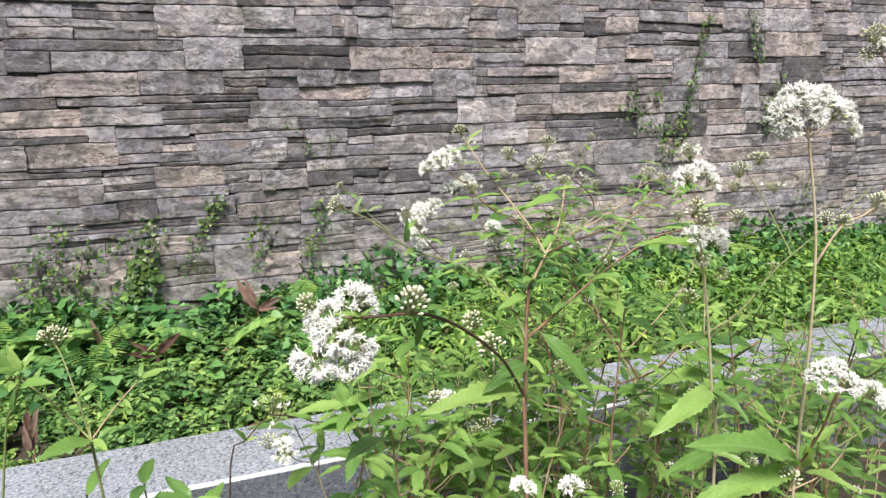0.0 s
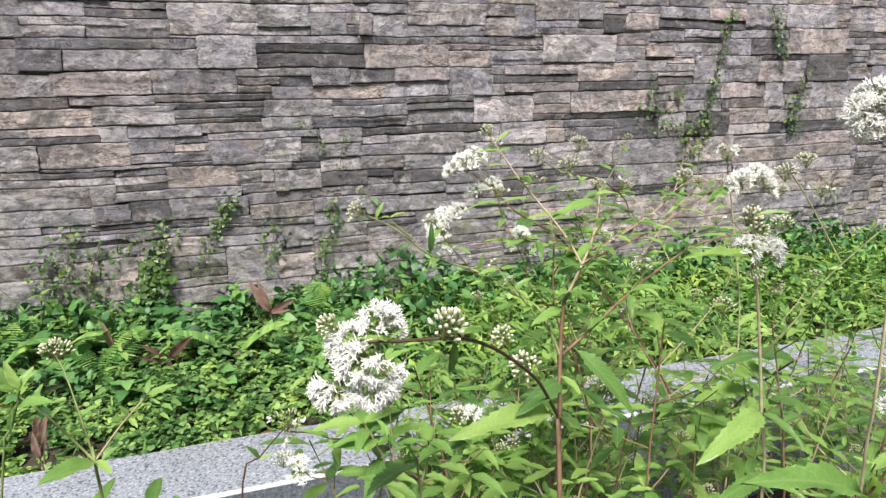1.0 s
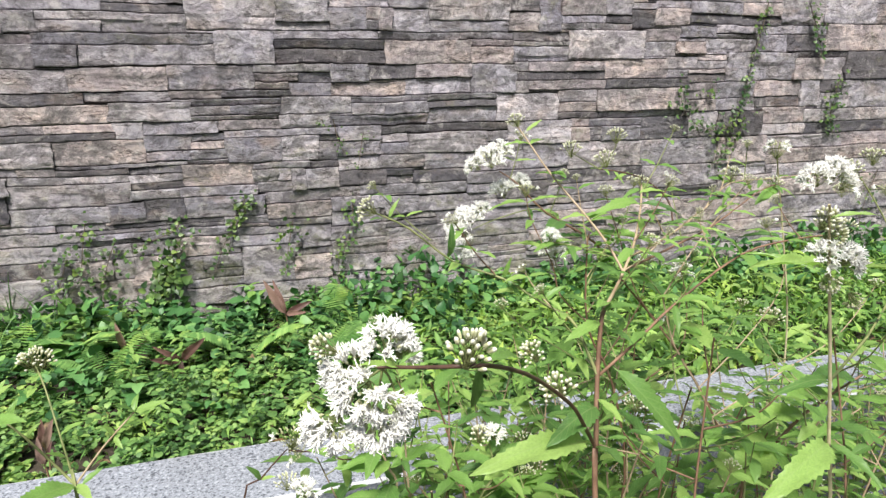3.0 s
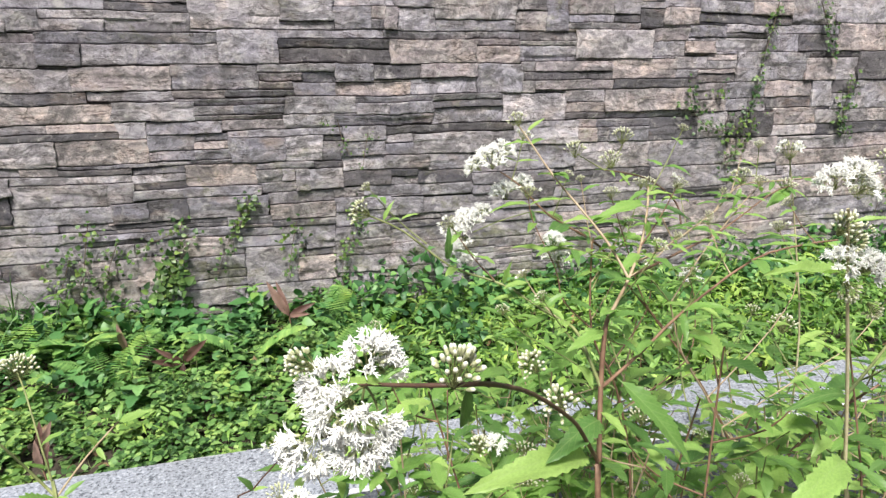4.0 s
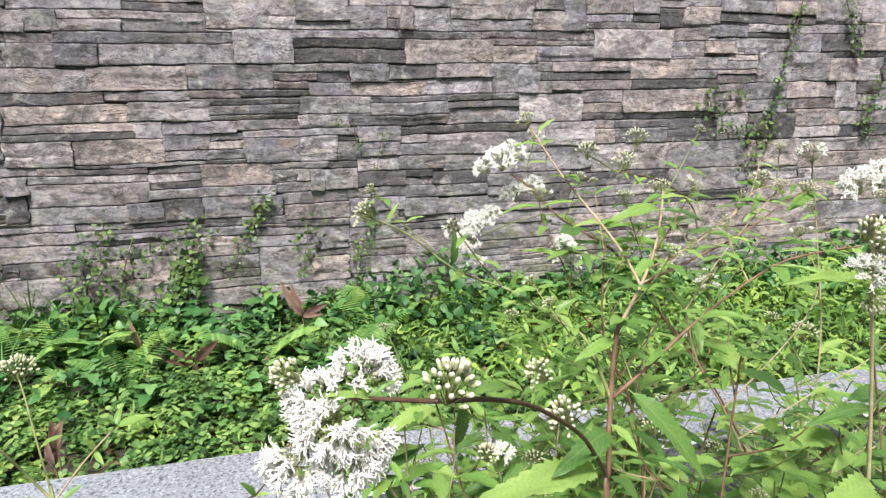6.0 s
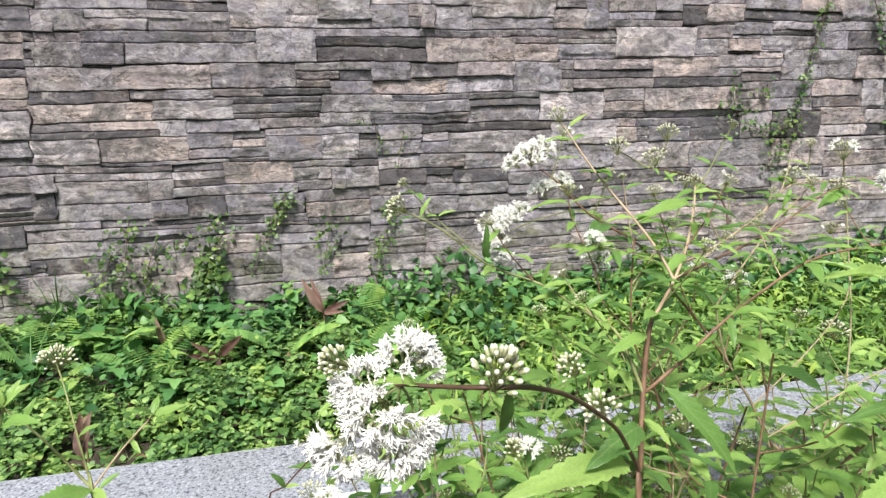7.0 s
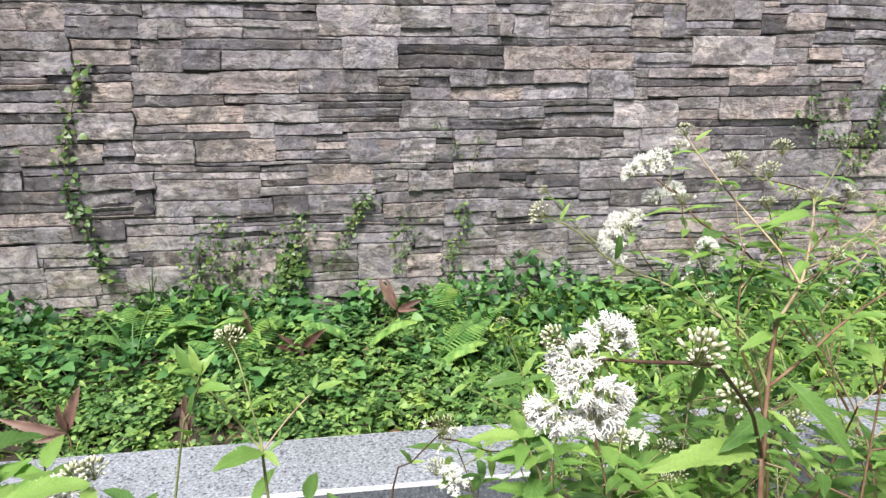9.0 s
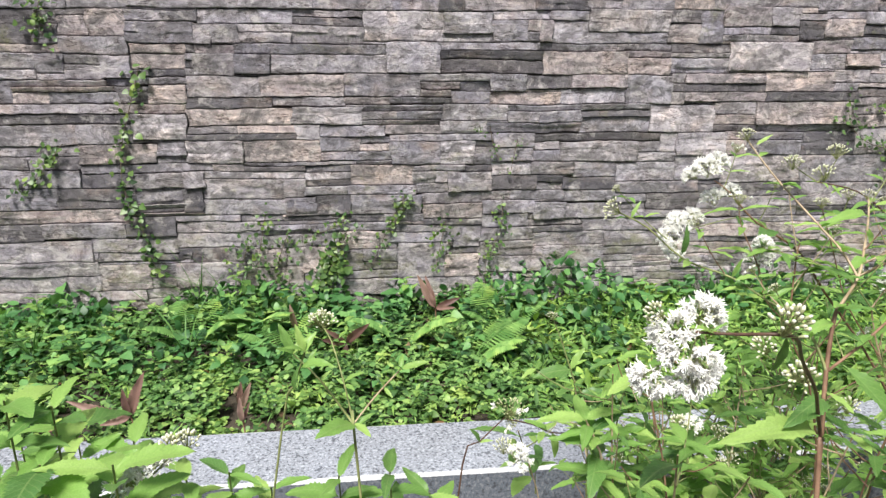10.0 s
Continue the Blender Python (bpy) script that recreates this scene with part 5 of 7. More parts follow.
stem(thin_herb, "stem", [(-0.054, 0.960, 0.000), (-0.051, 0.962, 0.500), (-0.031, 0.963, 0.793), (-0.005, 0.963, 0.830), (0.032, 0.958, 0.871)], 0.002, 0.0009, STEM_DARK)
stem(thin_herb, "branch", [(0.034, 0.958, 0.868), (0.073, 0.957, 0.858), (0.103, 0.952, 0.845), (0.142, 0.942, 0.847), (0.210, 0.937, 0.836)], 0.0012, 0.0008, STEM_DARK)
head(thin_herb, "lacy", (0.040, 0.958, 0.887), 1.0, (0, -0.2, 1))
head(thin_herb, "lacy", (0.043, 0.958, 0.865), 0.8, (0.3, -0.3, -0.2))
head(thin_herb, "bud", (0.028, 0.942, 0.832), 0.9, (0, 0, 1))
head(thin_herb, "bloom", (0.048, 0.931, 0.817), 0.9, (0, -0.4, 0.6))
leaf(thin_herb, (-0.005, 0.963, 0.828), (-0.015, 0.952, 0.858), 1.2)
leaf(thin_herb, (-0.005, 0.963, 0.828), (0.011, 0.952, 0.840), 1.0)
leaf(thin_herb, (0.103, 0.952, 0.845), (0.106, 0.931, 0.815), 1.0)
leaf(thin_herb, (0.096, 0.952, 0.850), (0.065, 0.942, 0.879), 0.8)
short_herb = herb("white_flowered_herb", "bushy herb with creamy bud clusters beside the kerb", (0.19, 0.9, 0.0), "flowering herbs")
stem(short_herb, "stem", [(0.190, 0.900, 0.000), (0.190, 0.900, 0.500), (0.286, 0.931, 0.744), (0.313, 0.931, 0.791), (0.308, 0.937, 0.841)], 0.0024, 0.0011, STEM_GREEN)
stem(short_herb, "branch", [(0.300, 0.931, 0.770), (0.340, 0.931, 0.824), (0.358, 0.931, 0.835)], 0.0013, 0.0008, STEM_GREEN)
stem(short_herb, "branch", [(0.295, 0.931, 0.757), (0.345, 0.931, 0.785), (0.377, 0.931, 0.796)], 0.0013, 0.0008, STEM_GREEN)
stem(short_herb, "branch", [(0.286, 0.931, 0.744), (0.247, 0.931, 0.805), (0.221, 0.931, 0.826)], 0.0013, 0.0008, STEM_GREEN)
head(short_herb, "ball", (0.292, 0.932, 0.856), 1.0, (0, -0.3, 1))
head(short_herb, "bloom", (0.313, 0.931, 0.855), 0.7, (0, -0.3, 1))
head(short_herb, "bud", (0.358, 0.931, 0.841), 0.8, (0, -0.3, 1))
head(short_herb, "bud", (0.380, 0.931, 0.795), 0.9, (0, -0.3, 1))
head(short_herb, "bud", (0.221, 0.931, 0.830), 0.7, (0, -0.3, 1))
head(short_herb, "bud", (0.277, 0.931, 0.799), 0.6, (0, -0.3, 1))
leaf_pairs(short_herb, [(0.190, 0.900, 0.500), (0.286, 0.931, 0.744), (0.313, 0.931, 0.791), (0.308, 0.937, 0.841)], (0.35, 0.45, 0.55, 0.66, 0.76, 0.88), 0.085, 1.0, 9)
leafy_herb = herb("white_flowered_herb", "leafy shoot without flowers in front of the kerb", (0.1, 0.88, 0.0), "flowering herbs")
stem(leafy_herb, "stem", [(0.100, 0.880, 0.000), (0.100, 0.880, 0.500), (0.165, 0.911, 0.785), (0.159, 0.911, 0.844), (0.142, 0.916, 0.883)], 0.0026, 0.0012, STEM_TAN)
leaf_pairs(leafy_herb, [(0.100, 0.880, 0.500), (0.165, 0.911, 0.785), (0.159, 0.911, 0.844), (0.142, 0.916, 0.883)], (0.4, 0.55, 0.68, 0.78, 0.86, 0.93, 1.0), 0.07, 1.0, 3)
far_herb = herb("white_flowered_herb", "single-stemmed herb with one small white cluster", (0.332, 1.40, 0.0), "flowering herbs")
stem(far_herb, "stem", [(0.332, 1.400, 0.000), (0.332, 1.428, 0.572), (0.294, 1.439, 0.698), (0.261, 1.444, 0.795), (0.243, 1.445, 0.839)], 0.0024, 0.001, STEM_GREEN)
head(far_herb, "bud", (0.240, 1.445, 0.850), 0.75, (0, 0, 1))
leaf(far_herb, (0.287, 1.439, 0.720), (0.192, 1.408, 0.728), 1.1)
leaf(far_herb, (0.287, 1.439, 0.720), (0.317, 1.439, 0.774), 1.1)
leaf(far_herb, (0.308, 1.433, 0.657), (0.369, 1.418, 0.676), 1.1)
leaf(far_herb, (0.317, 1.433, 0.628), (0.253, 1.408, 0.673), 1.0)
corner_herb = herb("white_flowered_herb", "low herb with cream flower clusters near the kerb end", (-0.549, 1.0, 0.0), "flowering herbs")
stem(corner_herb, "stem", [(-0.549, 1.000, 0.000), (-0.554, 1.035, 0.715), (-0.533, 1.035, 0.753)], 0.0022, 0.0012, STEM_GREEN)
stem(corner_herb, "branch", [(-0.554, 1.035, 0.715), (-0.492, 1.035, 0.780), (-0.466, 1.035, 0.803)], 0.0014, 0.0009, STEM_GREEN)
head(corner_herb, "bloom", (-0.542, 1.035, 0.749), 1.7, (0, -0.3, 1))
head(corner_herb, "bloom", (-0.517, 1.035, 0.764), 1.7, (0, -0.3, 1))
head(corner_herb, "ball", (-0.477, 1.035, 0.804), 1.36, (0, -0.3, 1))
head(corner_herb, "ball", (-0.455, 1.035, 0.810), 1.36, (0, -0.3, 1))
low_shoot_0 = herb("leafy_shoot", "low leafy green shoot standing before the pale kerb", (-0.213, 0.890, 0.0), "leafy shoots")
stem(low_shoot_0, "stem", [(-0.213, 0.890, 0.0), (-0.201, 0.890, 0.416), (-0.213, 0.890, 0.833)], 0.0026, 0.0012, STEM_GREEN)
leaf_pairs(low_shoot_0, [(-0.213, 0.890, 0.613), (-0.213, 0.890, 0.833)], (0.1, 0.4, 0.65, 0.85, 0.98), 0.075, 1.0, 70, 1.05)
low_shoot_1 = herb("leafy_shoot", "low leafy green shoot standing before the pale kerb", (-0.143, 0.890, 0.0), "leafy shoots")
stem(low_shoot_1, "stem", [(-0.143, 0.890, 0.0), (-0.131, 0.890, 0.417), (-0.143, 0.890, 0.834)], 0.0026, 0.0012, STEM_GREEN)
leaf_pairs(low_shoot_1, [(-0.143, 0.890, 0.614), (-0.143, 0.890, 0.834)], (0.1, 0.4, 0.65, 0.85, 0.98), 0.075, 1.0, 71, 1.05)
low_shoot_2 = herb("leafy_shoot", "low leafy green shoot standing before the pale kerb", (-0.374, 0.952, 0.0), "leafy shoots")
stem(low_shoot_2, "stem", [(-0.374, 0.952, 0.0), (-0.362, 0.952, 0.405), (-0.374, 0.952, 0.810)], 0.0026, 0.0012, STEM_GREEN)
leaf_pairs(low_shoot_2, [(-0.374, 0.952, 0.590), (-0.374, 0.952, 0.810)], (0.1, 0.4, 0.65, 0.85, 0.98), 0.075, 1.0, 72, 1.05)
low_shoot_3 = herb("leafy_shoot", "low leafy green shoot standing before the pale kerb", (-0.316, 0.952, 0.0), "leafy shoots")
stem(low_shoot_3, "stem", [(-0.316, 0.952, 0.0), (-0.304, 0.952, 0.391), (-0.316, 0.952, 0.781)], 0.0026, 0.0012, STEM_GREEN)
leaf_pairs(low_shoot_3, [(-0.316, 0.952, 0.561), (-0.316, 0.952, 0.781)], (0.1, 0.4, 0.65, 0.85, 0.98), 0.075, 1.0, 73, 1.05)
low_shoot_4 = herb("leafy_shoot", "low leafy green shoot standing before the pale kerb", (-0.444, 0.983, 0.0), "leafy shoots")
stem(low_shoot_4, "stem", [(-0.444, 0.983, 0.0), (-0.432, 0.983, 0.391), (-0.444, 0.983, 0.781)], 0.0026, 0.0012, STEM_GREEN)
leaf_pairs(low_shoot_4, [(-0.444, 0.983, 0.561), (-0.444, 0.983, 0.781)], (0.1, 0.4, 0.65, 0.85, 0.98), 0.075, 1.0, 74, 1.05)
low_shoot_5 = herb("leafy_shoot", "low leafy green shoot standing before the pale kerb", (-0.086, 0.911, 0.0), "leafy shoots")
stem(low_shoot_5, "stem", [(-0.086, 0.911, 0.0), (-0.074, 0.911, 0.392), (-0.086, 0.911, 0.784)], 0.0026, 0.0012, STEM_GREEN)
leaf_pairs(low_shoot_5, [(-0.086, 0.911, 0.564), (-0.086, 0.911, 0.784)], (0.1, 0.4, 0.65, 0.85, 0.98), 0.075, 1.0, 75, 1.05)
clump_0 = herb("broadleaf_herb", "light green broad-leaved shoot in the flower bed", (-0.760, 1.15, 0.0), "broad-leaved shoots")
stem(clump_0, "stem", [(-0.760, 1.15, 0.0), (-0.750, 1.15, 0.379), (-0.760, 1.15, 0.757)], 0.003, 0.0014, STEM_GREEN)
leaf_pairs(clump_0, [(-0.760, 1.15, 0.507), (-0.760, 1.15, 0.757)], (0.0, 0.25, 0.5, 0.72, 0.88, 0.97), 0.095, 1.0, 20, 1.35)
clump_1 = herb("broadleaf_herb", "light green broad-leaved shoot in the flower bed", (-0.694, 1.2, 0.0), "broad-leaved shoots")
stem(clump_1, "stem", [(-0.694, 1.2, 0.0), (-0.684, 1.2, 0.385), (-0.694, 1.2, 0.770)], 0.003, 0.0014, STEM_GREEN)
leaf_pairs(clump_1, [(-0.694, 1.2, 0.520), (-0.694, 1.2, 0.770)], (0.0, 0.25, 0.5, 0.72, 0.88, 0.97), 0.095, 1.0, 21, 1.35)
clump_2 = herb("broadleaf_herb", "light green broad-leaved shoot in the flower bed", (-0.598, 1.2, 0.0), "broad-leaved shoots")
stem(clump_2, "stem", [(-0.598, 1.2, 0.0), (-0.588, 1.2, 0.365), (-0.598, 1.2, 0.730)], 0.003, 0.0014, STEM_GREEN)
leaf_pairs(clump_2, [(-0.598, 1.2, 0.480), (-0.598, 1.2, 0.730)], (0.0, 0.25, 0.5, 0.72, 0.88, 0.97), 0.095, 1.0, 22, 1.35)
clump_3 = herb("broadleaf_herb", "light green broad-leaved shoot in the flower bed", (-0.714, 1.0, 0.0), "broad-leaved shoots")
stem(clump_3, "stem", [(-0.714, 1.0, 0.0), (-0.704, 1.0, 0.398), (-0.714, 1.0, 0.795)], 0.003, 0.0014, STEM_GREEN)
leaf_pairs(clump_3, [(-0.714, 1.0, 0.545), (-0.714, 1.0, 0.795)], (0.0, 0.25, 0.5, 0.72, 0.88, 0.97), 0.095, 1.0, 23, 1.35)
clump_4 = herb("broadleaf_herb", "light green broad-leaved shoot in the flower bed", (-0.608, 1.05, 0.0), "broad-leaved shoots")
stem(clump_4, "stem", [(-0.608, 1.05, 0.0), (-0.598, 1.05, 0.372), (-0.608, 1.05, 0.745)], 0.003, 0.0014, STEM_GREEN)
leaf_pairs(clump_4, [(-0.608, 1.05, 0.495), (-0.608, 1.05, 0.745)], (0.0, 0.25, 0.5, 0.72, 0.88, 0.97), 0.095, 1.0, 24, 1.35)
clump_5 = herb("broadleaf_herb", "light green broad-leaved shoot in the flower bed", (-0.616, 0.98, 0.0), "broad-leaved shoots")
stem(clump_5, "stem", [(-0.616, 0.98, 0.0), (-0.606, 0.98, 0.457), (-0.616, 0.98, 0.913)], 0.003, 0.0014, STEM_GREEN)
leaf_pairs(clump_5, [(-0.616, 0.98, 0.663), (-0.616, 0.98, 0.913)], (0.0, 0.25, 0.5, 0.72, 0.88, 0.97), 0.095, 1.0, 25, 1.35)
clump_6 = herb("broadleaf_herb", "light green broad-leaved shoot in the flower bed", (-0.660, 0.95, 0.0), "broad-leaved shoots")
stem(clump_6, "stem", [(-0.660, 0.95, 0.0), (-0.650, 0.95, 0.469), (-0.660, 0.95, 0.939)], 0.003, 0.0014, STEM_GREEN)
leaf_pairs(clump_6, [(-0.660, 0.95, 0.689), (-0.660, 0.95, 0.939)], (0.0, 0.25, 0.5, 0.72, 0.88, 0.97), 0.095, 1.0, 26, 1.35)
clump_7 = herb("broadleaf_herb", "light green broad-leaved shoot in the flower bed", (-0.510, 0.9, 0.0), "broad-leaved shoots")
stem(clump_7, "stem", [(-0.510, 0.9, 0.0), (-0.500, 0.9, 0.431), (-0.510, 0.9, 0.863)], 0.003, 0.0014, STEM_GREEN)
leaf_pairs(clump_7, [(-0.510, 0.9, 0.613), (-0.510, 0.9, 0.863)], (0.0, 0.25, 0.5, 0.72, 0.88, 0.97), 0.095, 1.0, 27, 1.35)
clump_8 = herb("broadleaf_herb", "light green broad-leaved shoot in the flower bed", (-0.601, 0.9, 0.0), "broad-leaved shoots")
stem(clump_8, "stem", [(-0.601, 0.9, 0.0), (-0.591, 0.9, 0.434), (-0.601, 0.9, 0.869)], 0.003, 0.0014, STEM_GREEN)
leaf_pairs(clump_8, [(-0.601, 0.9, 0.619), (-0.601, 0.9, 0.869)], (0.0, 0.25, 0.5, 0.72, 0.88, 0.97), 0.095, 1.0, 28, 1.35)


def sprays(plant, points, count, seed, size=1.0):
    """Thin side twigs with tiny leaves and a small bud cluster at the tip."""
    r = random.Random(seed)
    pts = [Vector(p) for p in points]
    for k in range(count):
        t = (k + r.uniform(0.2, 0.8)) / count * (len(pts) - 1)
        i = min(int(t), len(pts) - 2)
        q = pts[i].lerp(pts[i + 1], t - i)
        d = (pts[i + 1] - pts[i]).normalized()
        a = r.uniform(0, 6.28)
        out = (d * 0.5 + Vector((math.cos(a) * 0.7, math.sin(a) * 0.5, r.uniform(0.35, 0.9)))).normalized()
        n = size * r.uniform(0.045, 0.095)
        end = q + out * n
        stem(plant, "branch", [q, q + out * n * 0.5 + Vector((0, 0, -0.004)), end], 0.0009, 0.0005, r.choice((STEM_GREEN, STEM_RED, STEM_TAN)), 5)
        leaf_pairs(plant, [q, end], (0.45, 0.85), size * r.uniform(0.018, 0.032), 1.0, seed + k, 1.0)
        if r.random() < 0.7:
            head(plant, r.choice(("bud", "bud", "lacy")), end + out * 0.004, r.uniform(0.3, 0.5), out)


sprays(main_herb, [(0.348, 0.714, 1.114), (0.369, 0.716, 1.151), (0.412, 0.766, 1.168), (0.450, 0.818, 1.220)], 4, 301)
sprays(main_herb, [(0.336, 0.701, 1.048), (0.327, 0.745, 1.094), (0.271, 0.797, 1.129), (0.174, 0.828, 1.186)], 4, 302)
sprays(main_herb, [(0.388, 0.735, 1.160), (0.473, 0.807, 1.152), (0.615, 0.911, 1.164), (0.712, 0.983, 1.183)], 4, 303)
sprays(main_herb, [(0.338, 0.701, 1.048), (0.462, 0.756, 1.092), (0.572, 0.787, 1.132), (0.736, 0.828, 1.134)], 4, 304)
sprays(rear_herb, [(0.546, 0.994, 1.039), (0.486, 0.983, 1.109), (0.407, 0.978, 1.158), (0.335, 0.977, 1.221)], 4, 305)
sprays(twiggy_herb, [(0.495, 0.931, 0.912), (0.452, 0.931, 1.001), (0.446, 0.931, 1.110), (0.448, 0.931, 1.136)], 4, 306, 1.2)
sprays(wiry_herb, [(0.626, 0.890, 0.881), (0.567, 0.890, 0.974), (0.549, 0.900, 1.045), (0.601, 0.911, 1.107)], 4, 307, 1.2)


# ---- ferns, seedlings, creepers and grass behind the kerb ----
def fern(base, size, seed):
    """A rosette of arching fronds, each with pairs of narrow leaflets."""
    r = random.Random(seed)
    ob = tagged(new("fern"), "small green fern with arching feathery fronds", "fern", "ferns")
    ob.location = base
    for k in range(r.randint(4, 6)):
        a = r.uniform(0, 6.283)
        out = Vector((math.cos(a), math.sin(a), 0))
        length = size * r.uniform(0.75, 1.25)
        s = Soup()
        spine = [out * length * 0.8 * t + Vector((0, 0, length * (1.2 * t - 0.68 * t * t))) for t in (0, 0.2, 0.4, 0.6, 0.8, 1.0)]
        v, f = tube(spine, 0.0012, 0.0005, 4)
        s.add(v, f)
        side = Vector((-out.y, out.x, 0))
        for j in range(3, 26):
            t = j / 26
            i = min(int(t * 5), 4)
            p = spine[i].lerp(spine[i + 1], t * 5 - i)
            reach = length * 0.26 * math.sin(math.pi * min(1, 0.16 + t * 0.86)) ** 0.8
            for q in (-1, 1):
                tip = p + side * q * reach + out * reach * 0.35 + Vector((0, 0, -0.15 * reach))
                w = out * length * 0.025
                mid = p.lerp(tip, 0.45)
                s.add([p - w * 0.6, p + w * 0.6, mid + w, tip, mid - w], [(0, 1, 2, 4), (4, 2, 3)])
        part("frond", s.mesh("frond", FERN), ob)
    return ob


def red_plant(base, tips, label):
    ob = tagged(new("red_seedling"), label, "seedling", "red seedlings")
    ob.location = base
    b = Vector((0, 0, 0.075))
    v, f = tube([(0, 0, -0.01), (0.004, 0, 0.04), b], 0.003, 0.002, 5)
    part("stalk", mesh_of("stalk", v, f, STEM_RED), ob)
    for k, tip in enumerate(tips):
        if tip[2] < 0.46:
            tip = (tip[0], tip[1] - 0.06, tip[2] + 0.045)
        d = Vector(tip) - Vector(base) - b
        n = d.length
        m = frame_to(b, b + d, (0.1, -1.0, 0.35)) @ Matrix.Diagonal((n, n * 0.68, n, 1))
        me = BLADES[(k * 2 + 1) % 6].copy()
        me.materials.clear()
        me.materials.append(RED_LEAF)
        part("leaf", me, ob, m=m)


def vine(points, spread, count, label, big=1.0):
    """A creeper: a wandering stem on the stone and many small leaves."""
    r = random.Random(round(points[0][0] * 1000) + count)
    ob = tagged(new("wall_creeper"), label, "creeper", "creepers")
    o = Vector(points[0])
    ob.location = o
    pts = [Vector(p) - o for p in points]
    v, f = tube(pts, 0.0022, 0.0012, 5)
    part("stem", mesh_of("stem", v, f, WOOD), ob)
    s = Soup()
    for k in range(count):
        t = r.random() * (len(pts) - 1)
        i = min(int(t), len(pts) - 2)
        p = pts[i].lerp(pts[i + 1], t - i)
        p = p + Vector((r.gauss(0, spread * 0.75), r.uniform(-0.02, 0.008), r.gauss(0, spread * 0.6)))
        size = big * r.uniform(0.010, 0.024)
        vv, ff = leaf_shape(size, size * r.uniform(0.7, 1.0), r.uniform(0.05, 0.35), r.uniform(0, 0.4), "heart")
        m = Matrix.Translation(p) @ Euler((radians(90) + r.gauss(-0.5, 0.4), 0, r.gauss(0, 0.5))).to_matrix().to_4x4() @ Euler((0, 0, r.uniform(0, 6.283))).to_matrix().to_4x4()
        s.add([m @ q for q in vv], ff)
    tagged(part("foliage", s.mesh("foliage", VINE_LEAF), ob), "small rounded green leaves", kind="stuff")


def twig(a, b):
    a, b = Vector(a), Vector(b)
    v, f = tube([Vector((0, 0, 0)), (b - a) * 0.35 + Vector((0, 0.015, 0.006)), (b - a) * 0.7 + Vector((0, -0.01, 0.002)), b - a], 0.004, 0.002, 6)
    ob = tagged(new("fallen_twig", mesh_of("fallen_twig", v, f, WOOD)), "thin dead brown twig lying on the weeds", "twig")
    ob.location = a


def grass_tuft(base, count, height, seed):
    r = random.Random(seed + 50)
    ob = tagged(new("grass_tuft"), "tuft of long arching green grass blades", "grass", "grass tufts")
    ob.location = base
    for k in range(count):
        a = r.uniform(0, 6.283)
        out = Vector((math.cos(a), math.sin(a), 0))
        h = height * r.uniform(0.6, 1.2)
        bend = r.uniform(0.3, 0.9)
        w = Vector((-out.y, out.x, 0)) * r.uniform(0.0025, 0.005)
        verts, faces = [], []
        for j in range(7):
            t = j / 6
            p = out * (0.01 + h * bend * t * t) + Vector((0, 0, h * (t - 0.45 * bend * t * t)))
            q = w * (1 - t ** 2)
            verts += [p - q, p + Vector((0, 0, -0.0012)), p + q]
        for j in range(6):
            i = j * 3
            faces += [(i, i + 3, i + 4, i + 1), (i + 1, i + 4, i + 5, i + 2)]
        part("blade", mesh_of("blade", verts, faces, GRASS), ob)


def meadow_herbs():
    """Upright leafy weeds on the raised strip."""
    r = random.Random(14)
    kinds = []
    for k in range(5):
        p = tagged(new("meadow_herb"), "slender green weed with narrow paired leaves", "weed", "meadow weeds")
        h = 1.0
        pts = [Vector((0, 0, 0)), Vector((r.uniform(-.1, .1), r.uniform(-.1, .1), 0.5)), Vector((r.uniform(-.2, .2), r.uniform(-.2, .2), h))]
        stem(p, "stem", pts, 0.009, 0.004, STEM_GREEN, 5)
        leaf_pairs(p, pts, (0.35, 0.55, 0.72, 0.86, 0.97), 0.36 - 0.03 * k, 1.0, 60 + k, 1.05 + 0.15 * k)
        kinds.append(p)
    used = set()
    for n in range(170):
        x = r.uniform(-1.9, 3.9)
        y = r.uniform(KERB_BACK + 0.08, 2.93)
        if x < 0.35 and r.random() < 0.35:
            continue
        h = r.uniform(0.12, 0.25) * (0.95 - 0.3 * (y - KERB_BACK) if x > 0.5 else 0.45 + 0.5 * (y - KERB_BACK))
        k = r.randrange(5)
        m = Matrix.Translation((x, y, LAWN - 0.01)) @ Euler((r.gauss(0, 0.12), r.gauss(0, 0.12), r.uniform(0, 6.28))).to_matrix().to_4x4() @ Matrix.Scale(h, 4)
        if k in used:
            copy_thing(kinds[k], m).matrix_basis = m
        else:
            used.add(k)
            kinds[k].matrix_basis = m


meadow_herbs()


